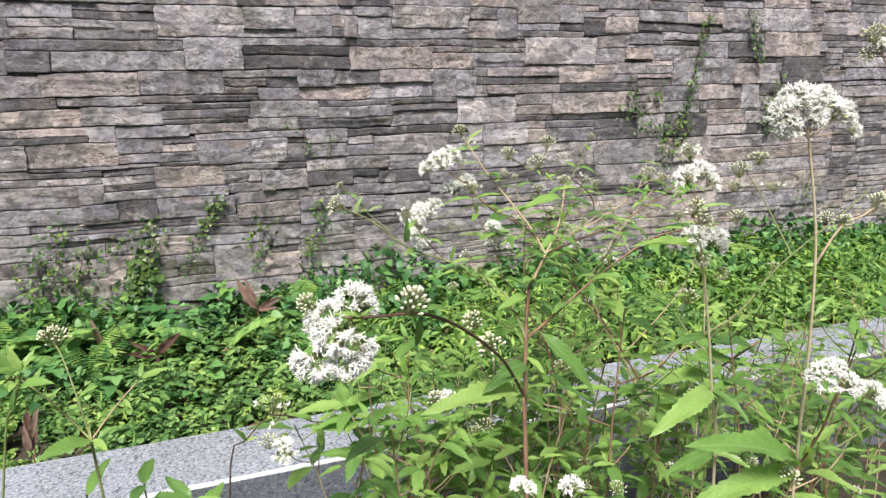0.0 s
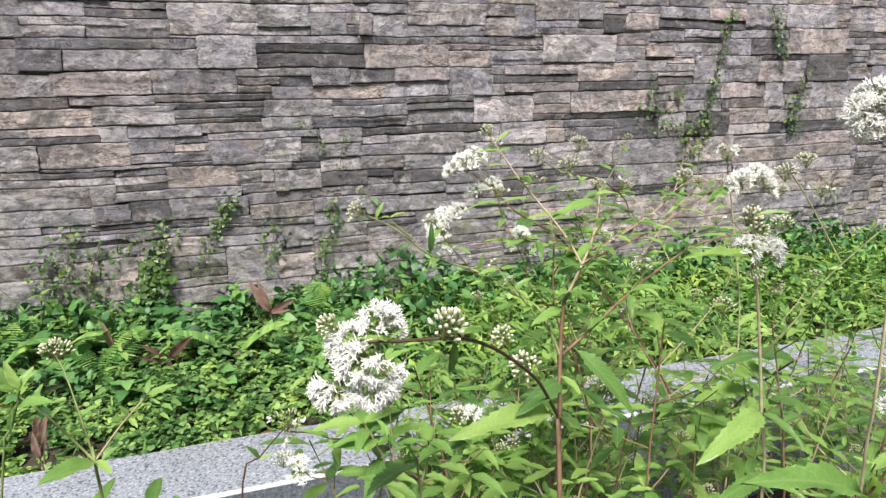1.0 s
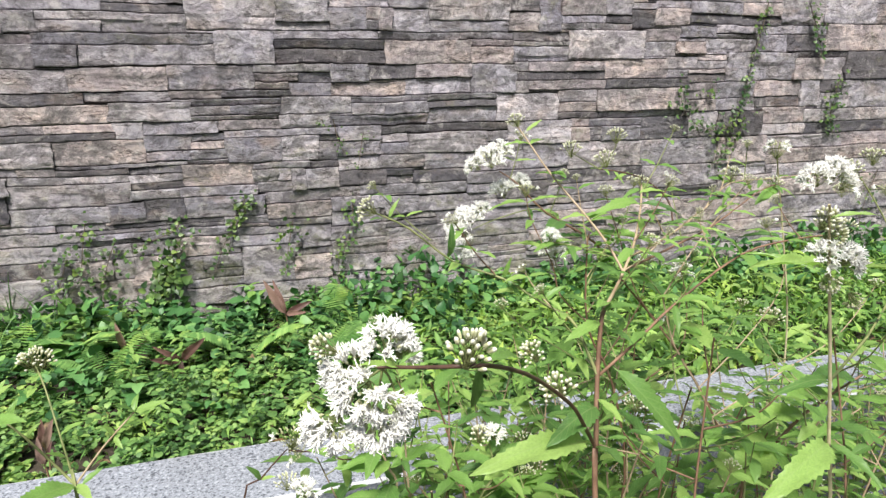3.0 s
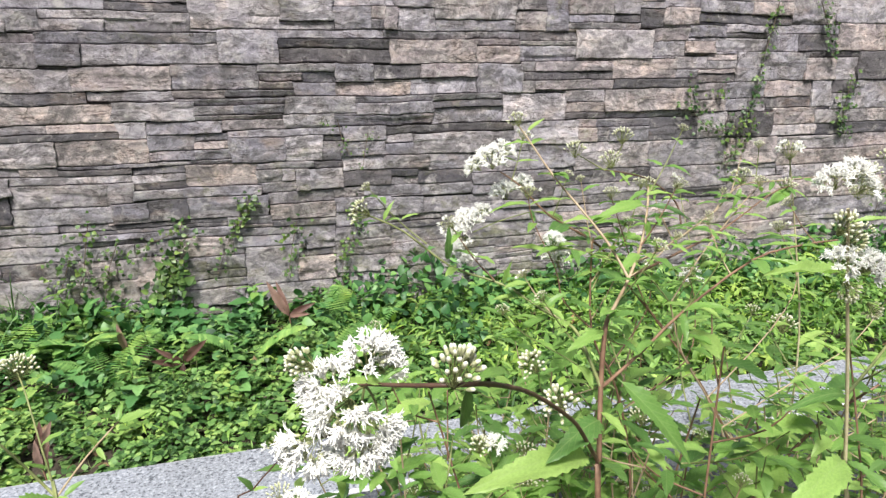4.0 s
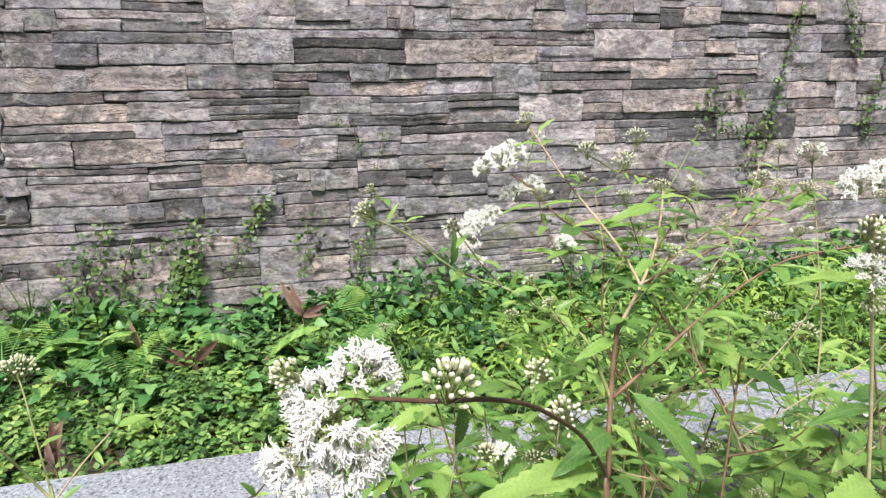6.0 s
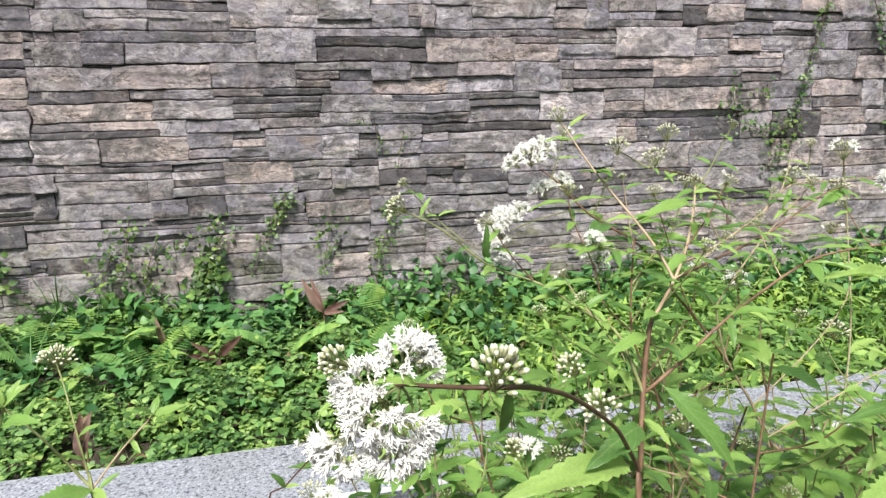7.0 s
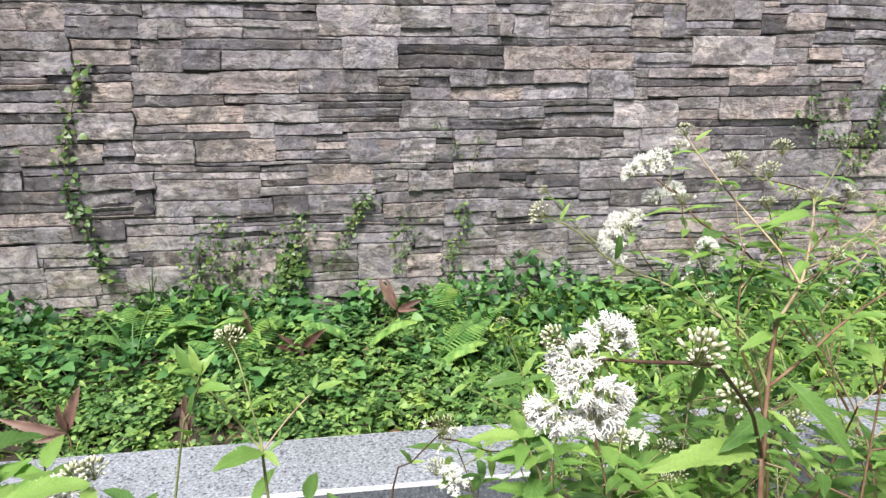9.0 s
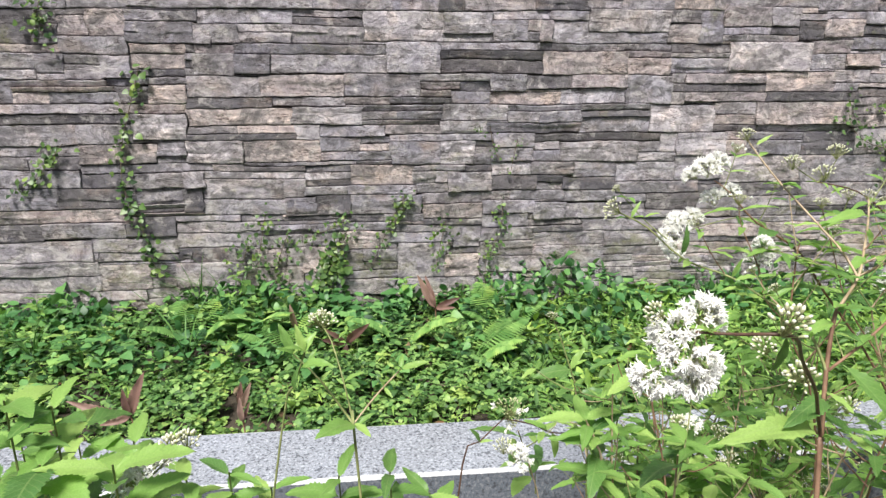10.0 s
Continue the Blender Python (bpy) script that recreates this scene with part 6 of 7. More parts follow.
def broad_weeds():
    """Low weeds with broad toothed leaves, thick towards the wall."""
    r = random.Random(41)
    shapes = []
    for me in BLADES[:4]:
        c = me.copy()
        c.materials.clear()
        c.materials.append(WEED_BLADE)
        shapes.append(c)
    kinds = []
    for k in range(4):
        p = tagged(new("broadleaf_weed"), "green weed with broad toothed leaves", "weed", "broad-leaved weeds")
        v, f = tube([(0, 0, -0.02), (0.05 * (k - 1.5), 0.04, 0.5), (0.08 * (k - 1.5), -0.03, 1.0)], 0.020, 0.010, 5)
        part("stem", mesh_of("stem", v, f, STEM_GREEN), p)
        for j in range(8):
            a, up = j * 2.2 + k, 0.35 + 0.65 * j / 7
            base = Vector((0.06 * (k - 1.5) * up, 0, up))
            out = Vector((math.cos(a), math.sin(a), r.uniform(-0.15, 0.35)))
            n = r.uniform(0.45, 0.75) * (1.1 - 0.35 * up)
            m = frame_to(base, base + out, (0.0, -0.2, 1.0)) @ Matrix.Diagonal((n, n * r.uniform(1.9, 2.7), n, 1))
            part("leaf", shapes[(j + k) % 4], p, m=m)
        kinds.append(p)
    used = set()
    spots = [(r.uniform(-1.9, 0.35), r.uniform(2.2, 2.93)) for n in range(44)] + [(r.uniform(-1.9, 1.6), r.uniform(2.74, 2.95)) for n in range(26)]
    for x, y in spots:
        if cleared(x, y):
            continue
        k = r.randrange(4)
        h = r.uniform(0.085, 0.15) * (0.7 + 0.4 * (y - KERB_BACK))
        m = Matrix.Translation((x, y, LAWN - 0.005)) @ Euler((r.gauss(0, 0.15), r.gauss(0, 0.15), r.uniform(0, 6.28))).to_matrix().to_4x4() @ Matrix.Scale(h, 4)
        if k in used:
            copy_thing(kinds[k], m).matrix_basis = m
        else:
            used.add(k)
            kinds[k].matrix_basis = m


broad_weeds()

# placed one by one
fern((-0.045, 2.572, 0.325), 0.3, 3)
fern((0.364, 2.654, 0.325), 0.26, 4)
fern((-0.634, 2.747, 0.325), 0.28, 5)
fern((0.530, 2.930, 0.325), 0.25, 6)
fern((0.184, 2.325, 0.325), 0.28, 7)
fern((-0.506, 2.477, 0.325), 0.24, 8)
fern((-0.881, 2.650, 0.325), 0.28, 9)
fern((0.205, 2.906, 0.325), 0.22, 10)
red_plant((0.105, 2.824, 0.325), [(0.030, 2.794, 0.562), (0.069, 2.814, 0.548), (0.207, 2.834, 0.415), (0.178, 2.794, 0.385)], "dull red lance-leaved seedling at the foot of the wall")
red_plant((-0.273, 2.460, 0.325), [(-0.186, 2.430, 0.455), (-0.336, 2.450, 0.432), (-0.286, 2.470, 0.271), (-0.355, 2.430, 0.406)], "brownish red wilted seedling among green weeds")
red_plant((-0.476, 2.618, 0.325), [(-0.493, 2.588, 0.516), (-0.398, 2.608, 0.404), (-0.464, 2.628, 0.292)], "brownish red seedling with narrow upright leaves")
red_plant((-0.571, 1.957, 0.325), [(-0.561, 1.927, 0.498), (-0.534, 1.947, 0.450)], "dry reddish leaf pair beside the kerb")
red_plant((-0.887, 1.937, 0.325), [(-0.829, 1.907, 0.549), (-1.025, 1.927, 0.437), (-0.955, 1.947, 0.358), (-0.892, 1.907, 0.503)], "dark red broad-leaved seedling behind the kerb")
red_plant((-0.551, 1.869, 0.325), [(-0.548, 1.839, 0.492), (-0.528, 1.859, 0.463)], "dry pinkish leaf standing among weeds")
vine([(2.506, 2.962, 1.687), (2.488, 2.962, 1.585), (2.454, 2.962, 1.456), (2.436, 2.962, 1.351), (2.415, 2.962, 1.258), (2.403, 2.962, 1.177)], 0.022, 95, "small-leaved green creeper climbing the stone wall")
vine([(2.403, 2.962, 1.177), (2.348, 2.962, 1.097), (2.236, 2.962, 1.081), (2.119, 2.962, 1.130), (2.058, 2.962, 1.211), (2.043, 2.962, 1.302)], 0.05, 150, "small-leaved green creeper climbing the stone wall")
vine([(2.430, 2.962, 1.149), (2.404, 2.962, 1.040), (2.315, 2.962, 0.960), (2.290, 2.962, 0.891)], 0.045, 60, "small-leaved green creeper climbing the stone wall")
vine([(2.754, 2.962, 1.691), (2.794, 2.962, 1.614), (2.836, 2.962, 1.530), (2.870, 2.962, 1.434)], 0.024, 75, "small-leaved green creeper climbing the stone wall")
vine([(3.004, 2.962, 1.332), (2.993, 2.962, 1.234), (2.975, 2.962, 1.136), (3.011, 2.962, 1.034)], 0.04, 120, "small-leaved green creeper climbing the stone wall")
vine([(2.227, 2.962, 1.300), (2.218, 2.962, 1.242)], 0.03, 22, "small-leaved green creeper climbing the stone wall")
vine([(-0.282, 2.962, 0.798), (-0.307, 2.962, 0.758), (-0.407, 2.962, 0.718), (-0.484, 2.962, 0.689)], 0.03, 40, "small-leaved green creeper climbing the stone wall")
vine([(-0.011, 2.962, 0.891), (-0.038, 2.962, 0.834), (-0.087, 2.962, 0.778)], 0.028, 36, "small-leaved green creeper climbing the stone wall")
vine([(0.315, 2.962, 1.190), (0.325, 2.962, 1.155)], 0.02, 16, "small-leaved green creeper climbing the stone wall", 0.55)
vine([(0.488, 2.962, 1.127), (0.474, 2.962, 1.064), (0.458, 2.962, 0.974)], 0.025, 20, "small-leaved green creeper climbing the stone wall", 0.55)
vine([(3.359, 2.962, 0.830), (3.284, 2.962, 0.577), (3.292, 2.962, 0.310)], 0.06, 70, "small-leaved green creeper climbing the stone wall")
vine([(-1.094, 2.962, 1.428), (-1.137, 2.962, 1.293), (-1.195, 2.962, 1.109), (-1.207, 2.962, 0.943), (-1.160, 2.962, 0.796), (-1.122, 2.962, 0.645), (-1.104, 2.962, 0.542)], 0.028, 150, "small-leaved green creeper climbing the stone wall", 1.45)
vine([(-1.439, 2.962, 1.683), (-1.468, 2.962, 1.598), (-1.428, 2.962, 1.535)], 0.05, 50, "small-leaved green creeper climbing the stone wall", 1.3)
vine([(-1.428, 2.962, 1.122), (-1.494, 2.962, 1.042), (-1.555, 2.962, 0.972), (-1.655, 2.962, 0.926)], 0.035, 60, "small-leaved green creeper climbing the stone wall", 1.3)
vine([(0.018, 2.962, 0.888), (-0.046, 2.962, 0.787), (-0.111, 2.962, 0.698), (-0.165, 2.962, 0.567)], 0.03, 60, "small-leaved green creeper climbing the stone wall")
vine([(-0.262, 2.962, 0.745), (-0.312, 2.962, 0.682), (-0.365, 2.962, 0.605), (-0.383, 2.962, 0.494)], 0.05, 80, "small-leaved green creeper climbing the stone wall")
vine([(0.428, 2.962, 0.843), (0.418, 2.962, 0.712), (0.359, 2.962, 0.593), (0.351, 2.962, 0.471)], 0.028, 70, "small-leaved green creeper climbing the stone wall")
vine([(0.170, 2.962, 0.770), (0.145, 2.962, 0.665), (0.119, 2.962, 0.533)], 0.04, 50, "small-leaved green creeper climbing the stone wall")
vine([(-0.626, 2.962, 0.811), (-0.653, 2.962, 0.684), (-0.680, 2.962, 0.529)], 0.04, 60, "small-leaved green creeper climbing the stone wall")
vine([(0.362, 2.962, 1.188), (0.380, 2.962, 1.095), (0.408, 2.962, 1.036)], 0.03, 18, "small-leaved green creeper climbing the stone wall", 0.55)
vine([(-0.318, 2.955, 0.640), (-0.345, 2.950, 0.580), (-0.372, 2.945, 0.510), (-0.361, 2.940, 0.430)], 0.055, 120, "heart-leaved green creeper at the foot of the wall", 1.8)
vine([(-0.531, 2.962, 0.728), (-0.576, 2.962, 0.615), (-0.601, 2.962, 0.499)], 0.05, 70, "small-leaved green creeper climbing the stone wall")
vine([(-0.710, 2.962, 0.673), (-0.759, 2.962, 0.538)], 0.05, 50, "small-leaved green creeper climbing the stone wall")
twig((-0.164, 2.249, 0.350), (0.171, 2.100, 0.360))
twig((-0.285, 2.733, 0.350), (-0.225, 2.825, 0.360))
grass_tuft((-0.922, 2.930, 0.325), 16, 0.42, 0)
grass_tuft((-0.771, 2.873, 0.325), 12, 0.36, 1)
grass_tuft((-1.425, 2.492, 0.325), 14, 0.3, 2)
grass_tuft((-1.237, 2.473, 0.325), 12, 0.2, 3)
grass_tuft((-0.862, 2.433, 0.325), 9, 0.34, 4)
grass_tuft((-0.991, 2.930, 0.325), 8, 0.28, 5)


# ---- the laid stones of the wall, course by course from the top ----
# a course
stone(-1.660, -1.361, 1.653, 1.701, PALE)
stone(-1.361, -1.129, 1.655, 1.705, GREY)
stone(-1.129, -0.687, 1.663, 1.710, PALE)
stone(-0.690, -0.390, 1.663, 1.718, PALE)
stone(-0.390, -0.060, 1.666, 1.723, PALE)
stone(-0.179, 0.158, 1.539, 1.666, PALE)
stone(-0.060, 0.140, 1.666, 1.727, GREY)
stone(0.140, 0.250, 1.666, 1.729, DARK)
stone(0.158, 0.371, 1.573, 1.666, PALE)
stone(0.250, 0.560, 1.671, 1.733, GREY)
stone(0.371, 0.621, 1.631, 1.671, PALE)
stone(0.560, 0.940, 1.715, 1.742, GREY)
stone(0.621, 0.795, 1.629, 1.670, GREY)
stone(0.795, 1.161, 1.586, 1.680, PALE)
stone(0.940, 1.170, 1.678, 1.738, GREY)
stone(1.161, 1.307, 1.628, 1.685, DARK)
stone(1.170, 1.360, 1.683, 1.741, TAN)
stone(1.307, 1.415, 1.542, 1.683, GREY)
stone(1.360, 1.580, 1.683, 1.740, PALE)
stone(1.415, 1.636, 1.615, 1.701, PALE)
stone(1.580, 1.860, 1.701, 1.743, GREY)
stone(1.860, 2.150, 1.686, 1.752, PALE)
stone(2.089, 2.388, 1.629, 1.686, PALE)
stone(2.150, 2.490, 1.686, 1.733, GREY)
stone(2.388, 2.619, 1.629, 1.689, PALE)
stone(2.619, 2.888, 1.583, 1.709, PALE)
stone(2.888, 3.222, 1.593, 1.715, PALE)
stone(3.510, 3.870, 1.608, 1.707, GREY)
stone(3.530, 3.860, 1.707, 1.748, GREY)
# a course
stone(-1.674, -1.484, 1.513, 1.653, DARK)
stone(-1.484, -1.402, 1.596, 1.653, GREY)
stone(-1.484, -1.402, 1.513, 1.596, GREY)
stone(-1.402, -1.289, 1.550, 1.629, TAN)
stone(-1.402, -1.289, 1.629, 1.653, PALE)
stone(-1.289, -1.141, 1.550, 1.655, TAN)
stone(-1.141, -0.856, 1.612, 1.655, PALE)
stone(-1.141, -0.876, 1.526, 1.612, PALE)
stone(-0.876, -0.805, 1.524, 1.602, GREY)
stone(-0.856, -0.473, 1.602, 1.663, PALE)
stone(-0.805, -0.692, 1.528, 1.602, PALE)
stone(-0.692, -0.479, 1.570, 1.602, PALE)
stone(-0.479, -0.179, 1.528, 1.602, GREY)
stone(-0.473, -0.179, 1.602, 1.635, DARK)
stone(0.371, 0.529, 1.539, 1.631, GREY)
stone(0.529, 0.584, 1.581, 1.631, PALE)
stone(0.584, 0.636, 1.538, 1.629, PALE)
stone(0.636, 0.794, 1.538, 1.629, PALE)
stone(0.794, 1.163, 1.538, 1.586, GREY)
stone(1.163, 1.307, 1.542, 1.628, PALE)
stone(1.415, 1.636, 1.582, 1.615, GREY)
stone(1.415, 1.523, 1.553, 1.582, GREY)
stone(1.523, 1.776, 1.553, 1.582, PALE)
stone(1.636, 1.776, 1.582, 1.620, DARK)
stone(1.776, 1.893, 1.562, 1.644, DARK)
stone(1.893, 2.089, 1.573, 1.651, PALE)
stone(2.089, 2.619, 1.583, 1.629, DARK)
stone(2.246, 2.478, 1.542, 1.583, PALE)
stone(2.478, 2.908, 1.538, 1.583, GREY)
stone(2.908, 3.324, 1.459, 1.593, TAN)
stone(3.690, 3.890, 1.554, 1.608, PALE)
# a course
stone(-1.688, -1.400, 1.478, 1.513, TAN)
stone(-1.400, -1.141, 1.478, 1.550, GREY)
stone(-0.885, -0.722, 1.396, 1.489, PALE)
stone(-0.874, -0.719, 1.489, 1.524, TAN)
stone(-0.722, -0.571, 1.404, 1.486, PALE)
stone(-0.719, -0.087, 1.486, 1.528, GREY)
stone(-0.692, -0.479, 1.528, 1.570, GREY)
stone(-0.571, -0.087, 1.408, 1.486, PALE)
stone(-0.087, 0.145, 1.409, 1.539, GREY)
stone(0.145, 0.578, 1.505, 1.539, PALE)
stone(0.145, 0.600, 1.466, 1.505, DARK)
stone(0.158, 0.371, 1.539, 1.573, PALE)
stone(0.578, 0.933, 1.507, 1.538, PALE)
stone(0.600, 0.984, 1.407, 1.507, PALE)
stone(0.933, 1.180, 1.508, 1.538, GREY)
stone(0.984, 1.180, 1.478, 1.508, PALE)
stone(1.180, 1.450, 1.502, 1.542, DARK)
stone(1.180, 1.450, 1.481, 1.502, PALE)
stone(1.450, 1.846, 1.424, 1.553, PALE)
stone(1.846, 2.039, 1.502, 1.562, PALE)
stone(1.846, 2.024, 1.434, 1.502, GREY)
stone(2.024, 2.187, 1.446, 1.502, TAN)
stone(2.039, 2.246, 1.518, 1.573, GREY)
stone(2.187, 2.488, 1.454, 1.518, PALE)
stone(2.488, 2.667, 1.454, 1.538, PALE)
stone(2.667, 2.908, 1.459, 1.538, DARK)
# a course
stone(-1.703, -1.507, 1.378, 1.419, GREY)
stone(-1.695, -1.500, 1.419, 1.478, PALE)
stone(-1.507, -1.393, 1.378, 1.404, PALE)
stone(-1.500, -1.393, 1.404, 1.478, PALE)
stone(-1.393, -1.252, 1.438, 1.476, PALE)
stone(-1.393, -1.252, 1.378, 1.438, GREY)
stone(-1.252, -1.134, 1.383, 1.478, PALE)
stone(-0.916, -0.621, 1.306, 1.396, GREY)
stone(-0.621, -0.267, 1.307, 1.404, TAN)
stone(-0.267, 0.059, 1.308, 1.408, GREY)
stone(0.059, 0.364, 1.374, 1.409, PALE)
stone(0.145, 0.600, 1.411, 1.466, DARK)
stone(0.364, 0.525, 1.336, 1.411, PALE)
stone(0.525, 0.730, 1.346, 1.407, DARK)
stone(0.730, 0.984, 1.346, 1.407, PALE)
stone(0.984, 1.181, 1.403, 1.478, PALE)
stone(0.984, 1.196, 1.278, 1.403, PALE)
stone(1.181, 1.450, 1.416, 1.481, PALE)
stone(1.196, 1.260, 1.371, 1.416, PALE)
stone(1.260, 1.641, 1.371, 1.416, PALE)
stone(1.641, 1.985, 1.335, 1.424, TAN)
stone(1.985, 2.152, 1.375, 1.434, PALE)
stone(2.152, 2.321, 1.415, 1.446, PALE)
stone(2.321, 2.477, 1.314, 1.454, PALE)
stone(2.477, 2.732, 1.314, 1.454, PALE)
stone(2.732, 3.060, 1.429, 1.459, DARK)
stone(2.732, 2.920, 1.314, 1.429, PALE)
stone(2.920, 3.060, 1.314, 1.429, PALE)
stone(3.060, 3.354, 1.316, 1.459, DARK)
stone(3.510, 3.920, 1.396, 1.460, GREY)
stone(3.540, 3.940, 1.327, 1.396, GREY)
# a course
stone(-1.713, -1.610, 1.281, 1.378, GREY)
stone(-1.610, -1.237, 1.353, 1.378, PALE)
stone(-1.610, -1.200, 1.329, 1.353, TAN)
stone(-1.610, -1.467, 1.281, 1.329, TAN)
stone(-1.467, -1.200, 1.283, 1.329, GREY)
stone(-1.237, -1.134, 1.353, 1.383, PALE)
stone(-1.200, -1.074, 1.283, 1.353, GREY)
stone(-1.134, -0.916, 1.359, 1.388, PALE)
stone(-1.074, -0.924, 1.283, 1.359, TAN)
stone(-0.924, -0.573, 1.260, 1.306, DARK)
stone(-0.573, -0.270, 1.267, 1.307, GREY)
stone(-0.270, -0.075, 1.276, 1.307, PALE)
stone(-0.075, 0.190, 1.280, 1.308, GREY)
stone(0.059, 0.231, 1.340, 1.374, PALE)
stone(0.190, 0.363, 1.280, 1.336, PALE)
stone(0.231, 0.364, 1.336, 1.374, GREY)
stone(0.363, 0.687, 1.280, 1.336, PALE)
stone(0.687, 0.984, 1.278, 1.346, PALE)
stone(1.196, 1.641, 1.335, 1.371, DARK)
stone(1.196, 1.257, 1.278, 1.335, GREY)
stone(1.257, 1.645, 1.290, 1.335, TAN)
stone(1.645, 2.106, 1.290, 1.335, DARK)
stone(2.101, 2.321, 1.355, 1.375, PALE)
stone(2.106, 2.321, 1.314, 1.355, DARK)
stone(2.106, 2.270, 1.234, 1.314, PALE)
stone(2.270, 2.498, 1.234, 1.314, GREY)
stone(2.498, 2.788, 1.234, 1.314, PALE)
stone(2.908, 3.065, 1.251, 1.314, DARK)
stone(3.065, 3.385, 1.169, 1.316, GREY)
# a course
stone(-1.731, -1.153, 1.197, 1.240, DARK)
stone(-1.724, -1.201, 1.240, 1.281, GREY)
stone(-1.201, -0.925, 1.242, 1.283, PALE)
stone(-1.153, -0.932, 1.130, 1.242, PALE)
stone(-0.925, -0.492, 1.190, 1.260, TAN)
stone(-0.492, -0.193, 1.193, 1.267, PALE)
stone(-0.193, 0.151, 1.250, 1.276, PALE)
stone(-0.193, -0.048, 1.213, 1.250, GREY)
stone(-0.048, 0.151, 1.213, 1.250, GREY)
stone(0.151, 0.450, 1.208, 1.280, PALE)
stone(0.450, 0.780, 1.253, 1.278, GREY)
stone(0.450, 0.592, 1.201, 1.253, PALE)
stone(0.592, 0.779, 1.201, 1.253, GREY)
stone(0.779, 1.100, 1.219, 1.248, DARK)
stone(0.779, 1.100, 1.150, 1.219, PALE)
stone(0.780, 1.100, 1.248, 1.278, PALE)
stone(1.100, 1.410, 1.152, 1.278, PALE)
stone(1.410, 1.609, 1.232, 1.290, GREY)
stone(1.410, 1.609, 1.186, 1.232, PALE)
stone(1.609, 2.087, 1.186, 1.290, PALE)
stone(2.087, 2.279, 1.172, 1.234, PALE)
stone(2.279, 2.409, 1.172, 1.234, PALE)
stone(2.409, 2.521, 1.166, 1.234, GREY)
stone(2.521, 2.788, 1.184, 1.234, DARK)
stone(2.788, 2.908, 1.184, 1.314, GREY)
stone(2.908, 3.065, 1.169, 1.251, GREY)
stone(3.540, 3.960, 1.230, 1.294, GREY)
stone(3.560, 3.980, 1.177, 1.230, PALE)
# a course
stone(-1.741, -1.378, 1.112, 1.197, GREY)
stone(-1.378, -1.153, 1.114, 1.197, GREY)
stone(-0.943, -0.705, 1.029, 1.130, PALE)
stone(-0.932, -0.723, 1.156, 1.190, GREY)
stone(-0.932, -0.486, 1.130, 1.156, DARK)
stone(-0.723, -0.486, 1.156, 1.190, TAN)
stone(-0.705, -0.380, 1.035, 1.130, TAN)
stone(-0.486, -0.379, 1.130, 1.193, PALE)
stone(-0.380, -0.208, 1.080, 1.143, GREY)
stone(-0.379, -0.097, 1.143, 1.193, PALE)
stone(-0.208, -0.077, 1.111, 1.143, GREY)
stone(-0.193, 0.148, 1.193, 1.213, PALE)
stone(-0.097, 0.148, 1.151, 1.193, TAN)
stone(-0.077, 0.387, 1.121, 1.151, PALE)
stone(0.148, 0.352, 1.151, 1.208, GREY)
stone(0.352, 0.779, 1.156, 1.201, GREY)
stone(0.387, 0.569, 1.090, 1.156, PALE)
stone(0.569, 0.789, 1.114, 1.150, DARK)
stone(0.789, 1.161, 1.111, 1.150, DARK)
stone(1.161, 1.238, 1.060, 1.152, GREY)
stone(1.238, 1.477, 1.045, 1.152, PALE)
stone(1.410, 1.625, 1.155, 1.186, DARK)
stone(1.477, 1.580, 1.116, 1.155, PALE)
stone(1.580, 1.850, 1.116, 1.155, GREY)
stone(1.625, 2.087, 1.156, 1.186, PALE)
stone(1.850, 2.129, 1.044, 1.156, DARK)
stone(2.129, 2.290, 1.044, 1.172, GREY)
stone(2.290, 2.567, 1.044, 1.166, DARK)
stone(2.567, 2.827, 1.099, 1.184, PALE)
stone(2.827, 3.410, 1.099, 1.169, GREY)
# a course
stone(-1.759, -1.589, 1.009, 1.069, PALE)
stone(-1.751, -1.378, 1.069, 1.112, GREY)
stone(-1.589, -1.380, 1.009, 1.069, GREY)
stone(-1.378, -1.063, 1.031, 1.114, TAN)
stone(-0.567, -0.229, 1.019, 1.035, GREY)
stone(-0.380, -0.210, 1.038, 1.080, GREY)
stone(-0.229, -0.077, 1.019, 1.038, GREY)
stone(-0.210, -0.077, 1.038, 1.080, PALE)
stone(-0.208, -0.077, 1.080, 1.111, TAN)
stone(-0.077, 0.149, 1.019, 1.121, PALE)
stone(0.149, 0.299, 1.016, 1.121, PALE)
stone(0.299, 0.381, 1.013, 1.095, GREY)
stone(0.381, 0.562, 1.026, 1.090, GREY)
stone(0.562, 0.694, 1.023, 1.075, GREY)
stone(0.569, 0.694, 1.075, 1.114, PALE)
stone(0.694, 1.054, 1.023, 1.111, PALE)
stone(1.054, 1.238, 1.017, 1.060, PALE)
stone(1.241, 1.472, 0.934, 1.045, PALE)
stone(1.472, 1.866, 0.913, 1.044, PALE)
stone(1.477, 1.578, 1.044, 1.116, PALE)
stone(1.578, 1.642, 1.070, 1.116, PALE)
stone(1.642, 1.850, 1.044, 1.116, PALE)
stone(1.866, 2.304, 0.913, 1.044, PALE)
stone(2.304, 2.609, 0.909, 1.042, TAN)
stone(2.567, 2.838, 1.042, 1.099, PALE)
stone(2.609, 3.104, 0.965, 1.037, GREY)
stone(2.838, 3.425, 1.037, 1.099, DARK)
stone(3.104, 3.440, 0.965, 1.037, PALE)
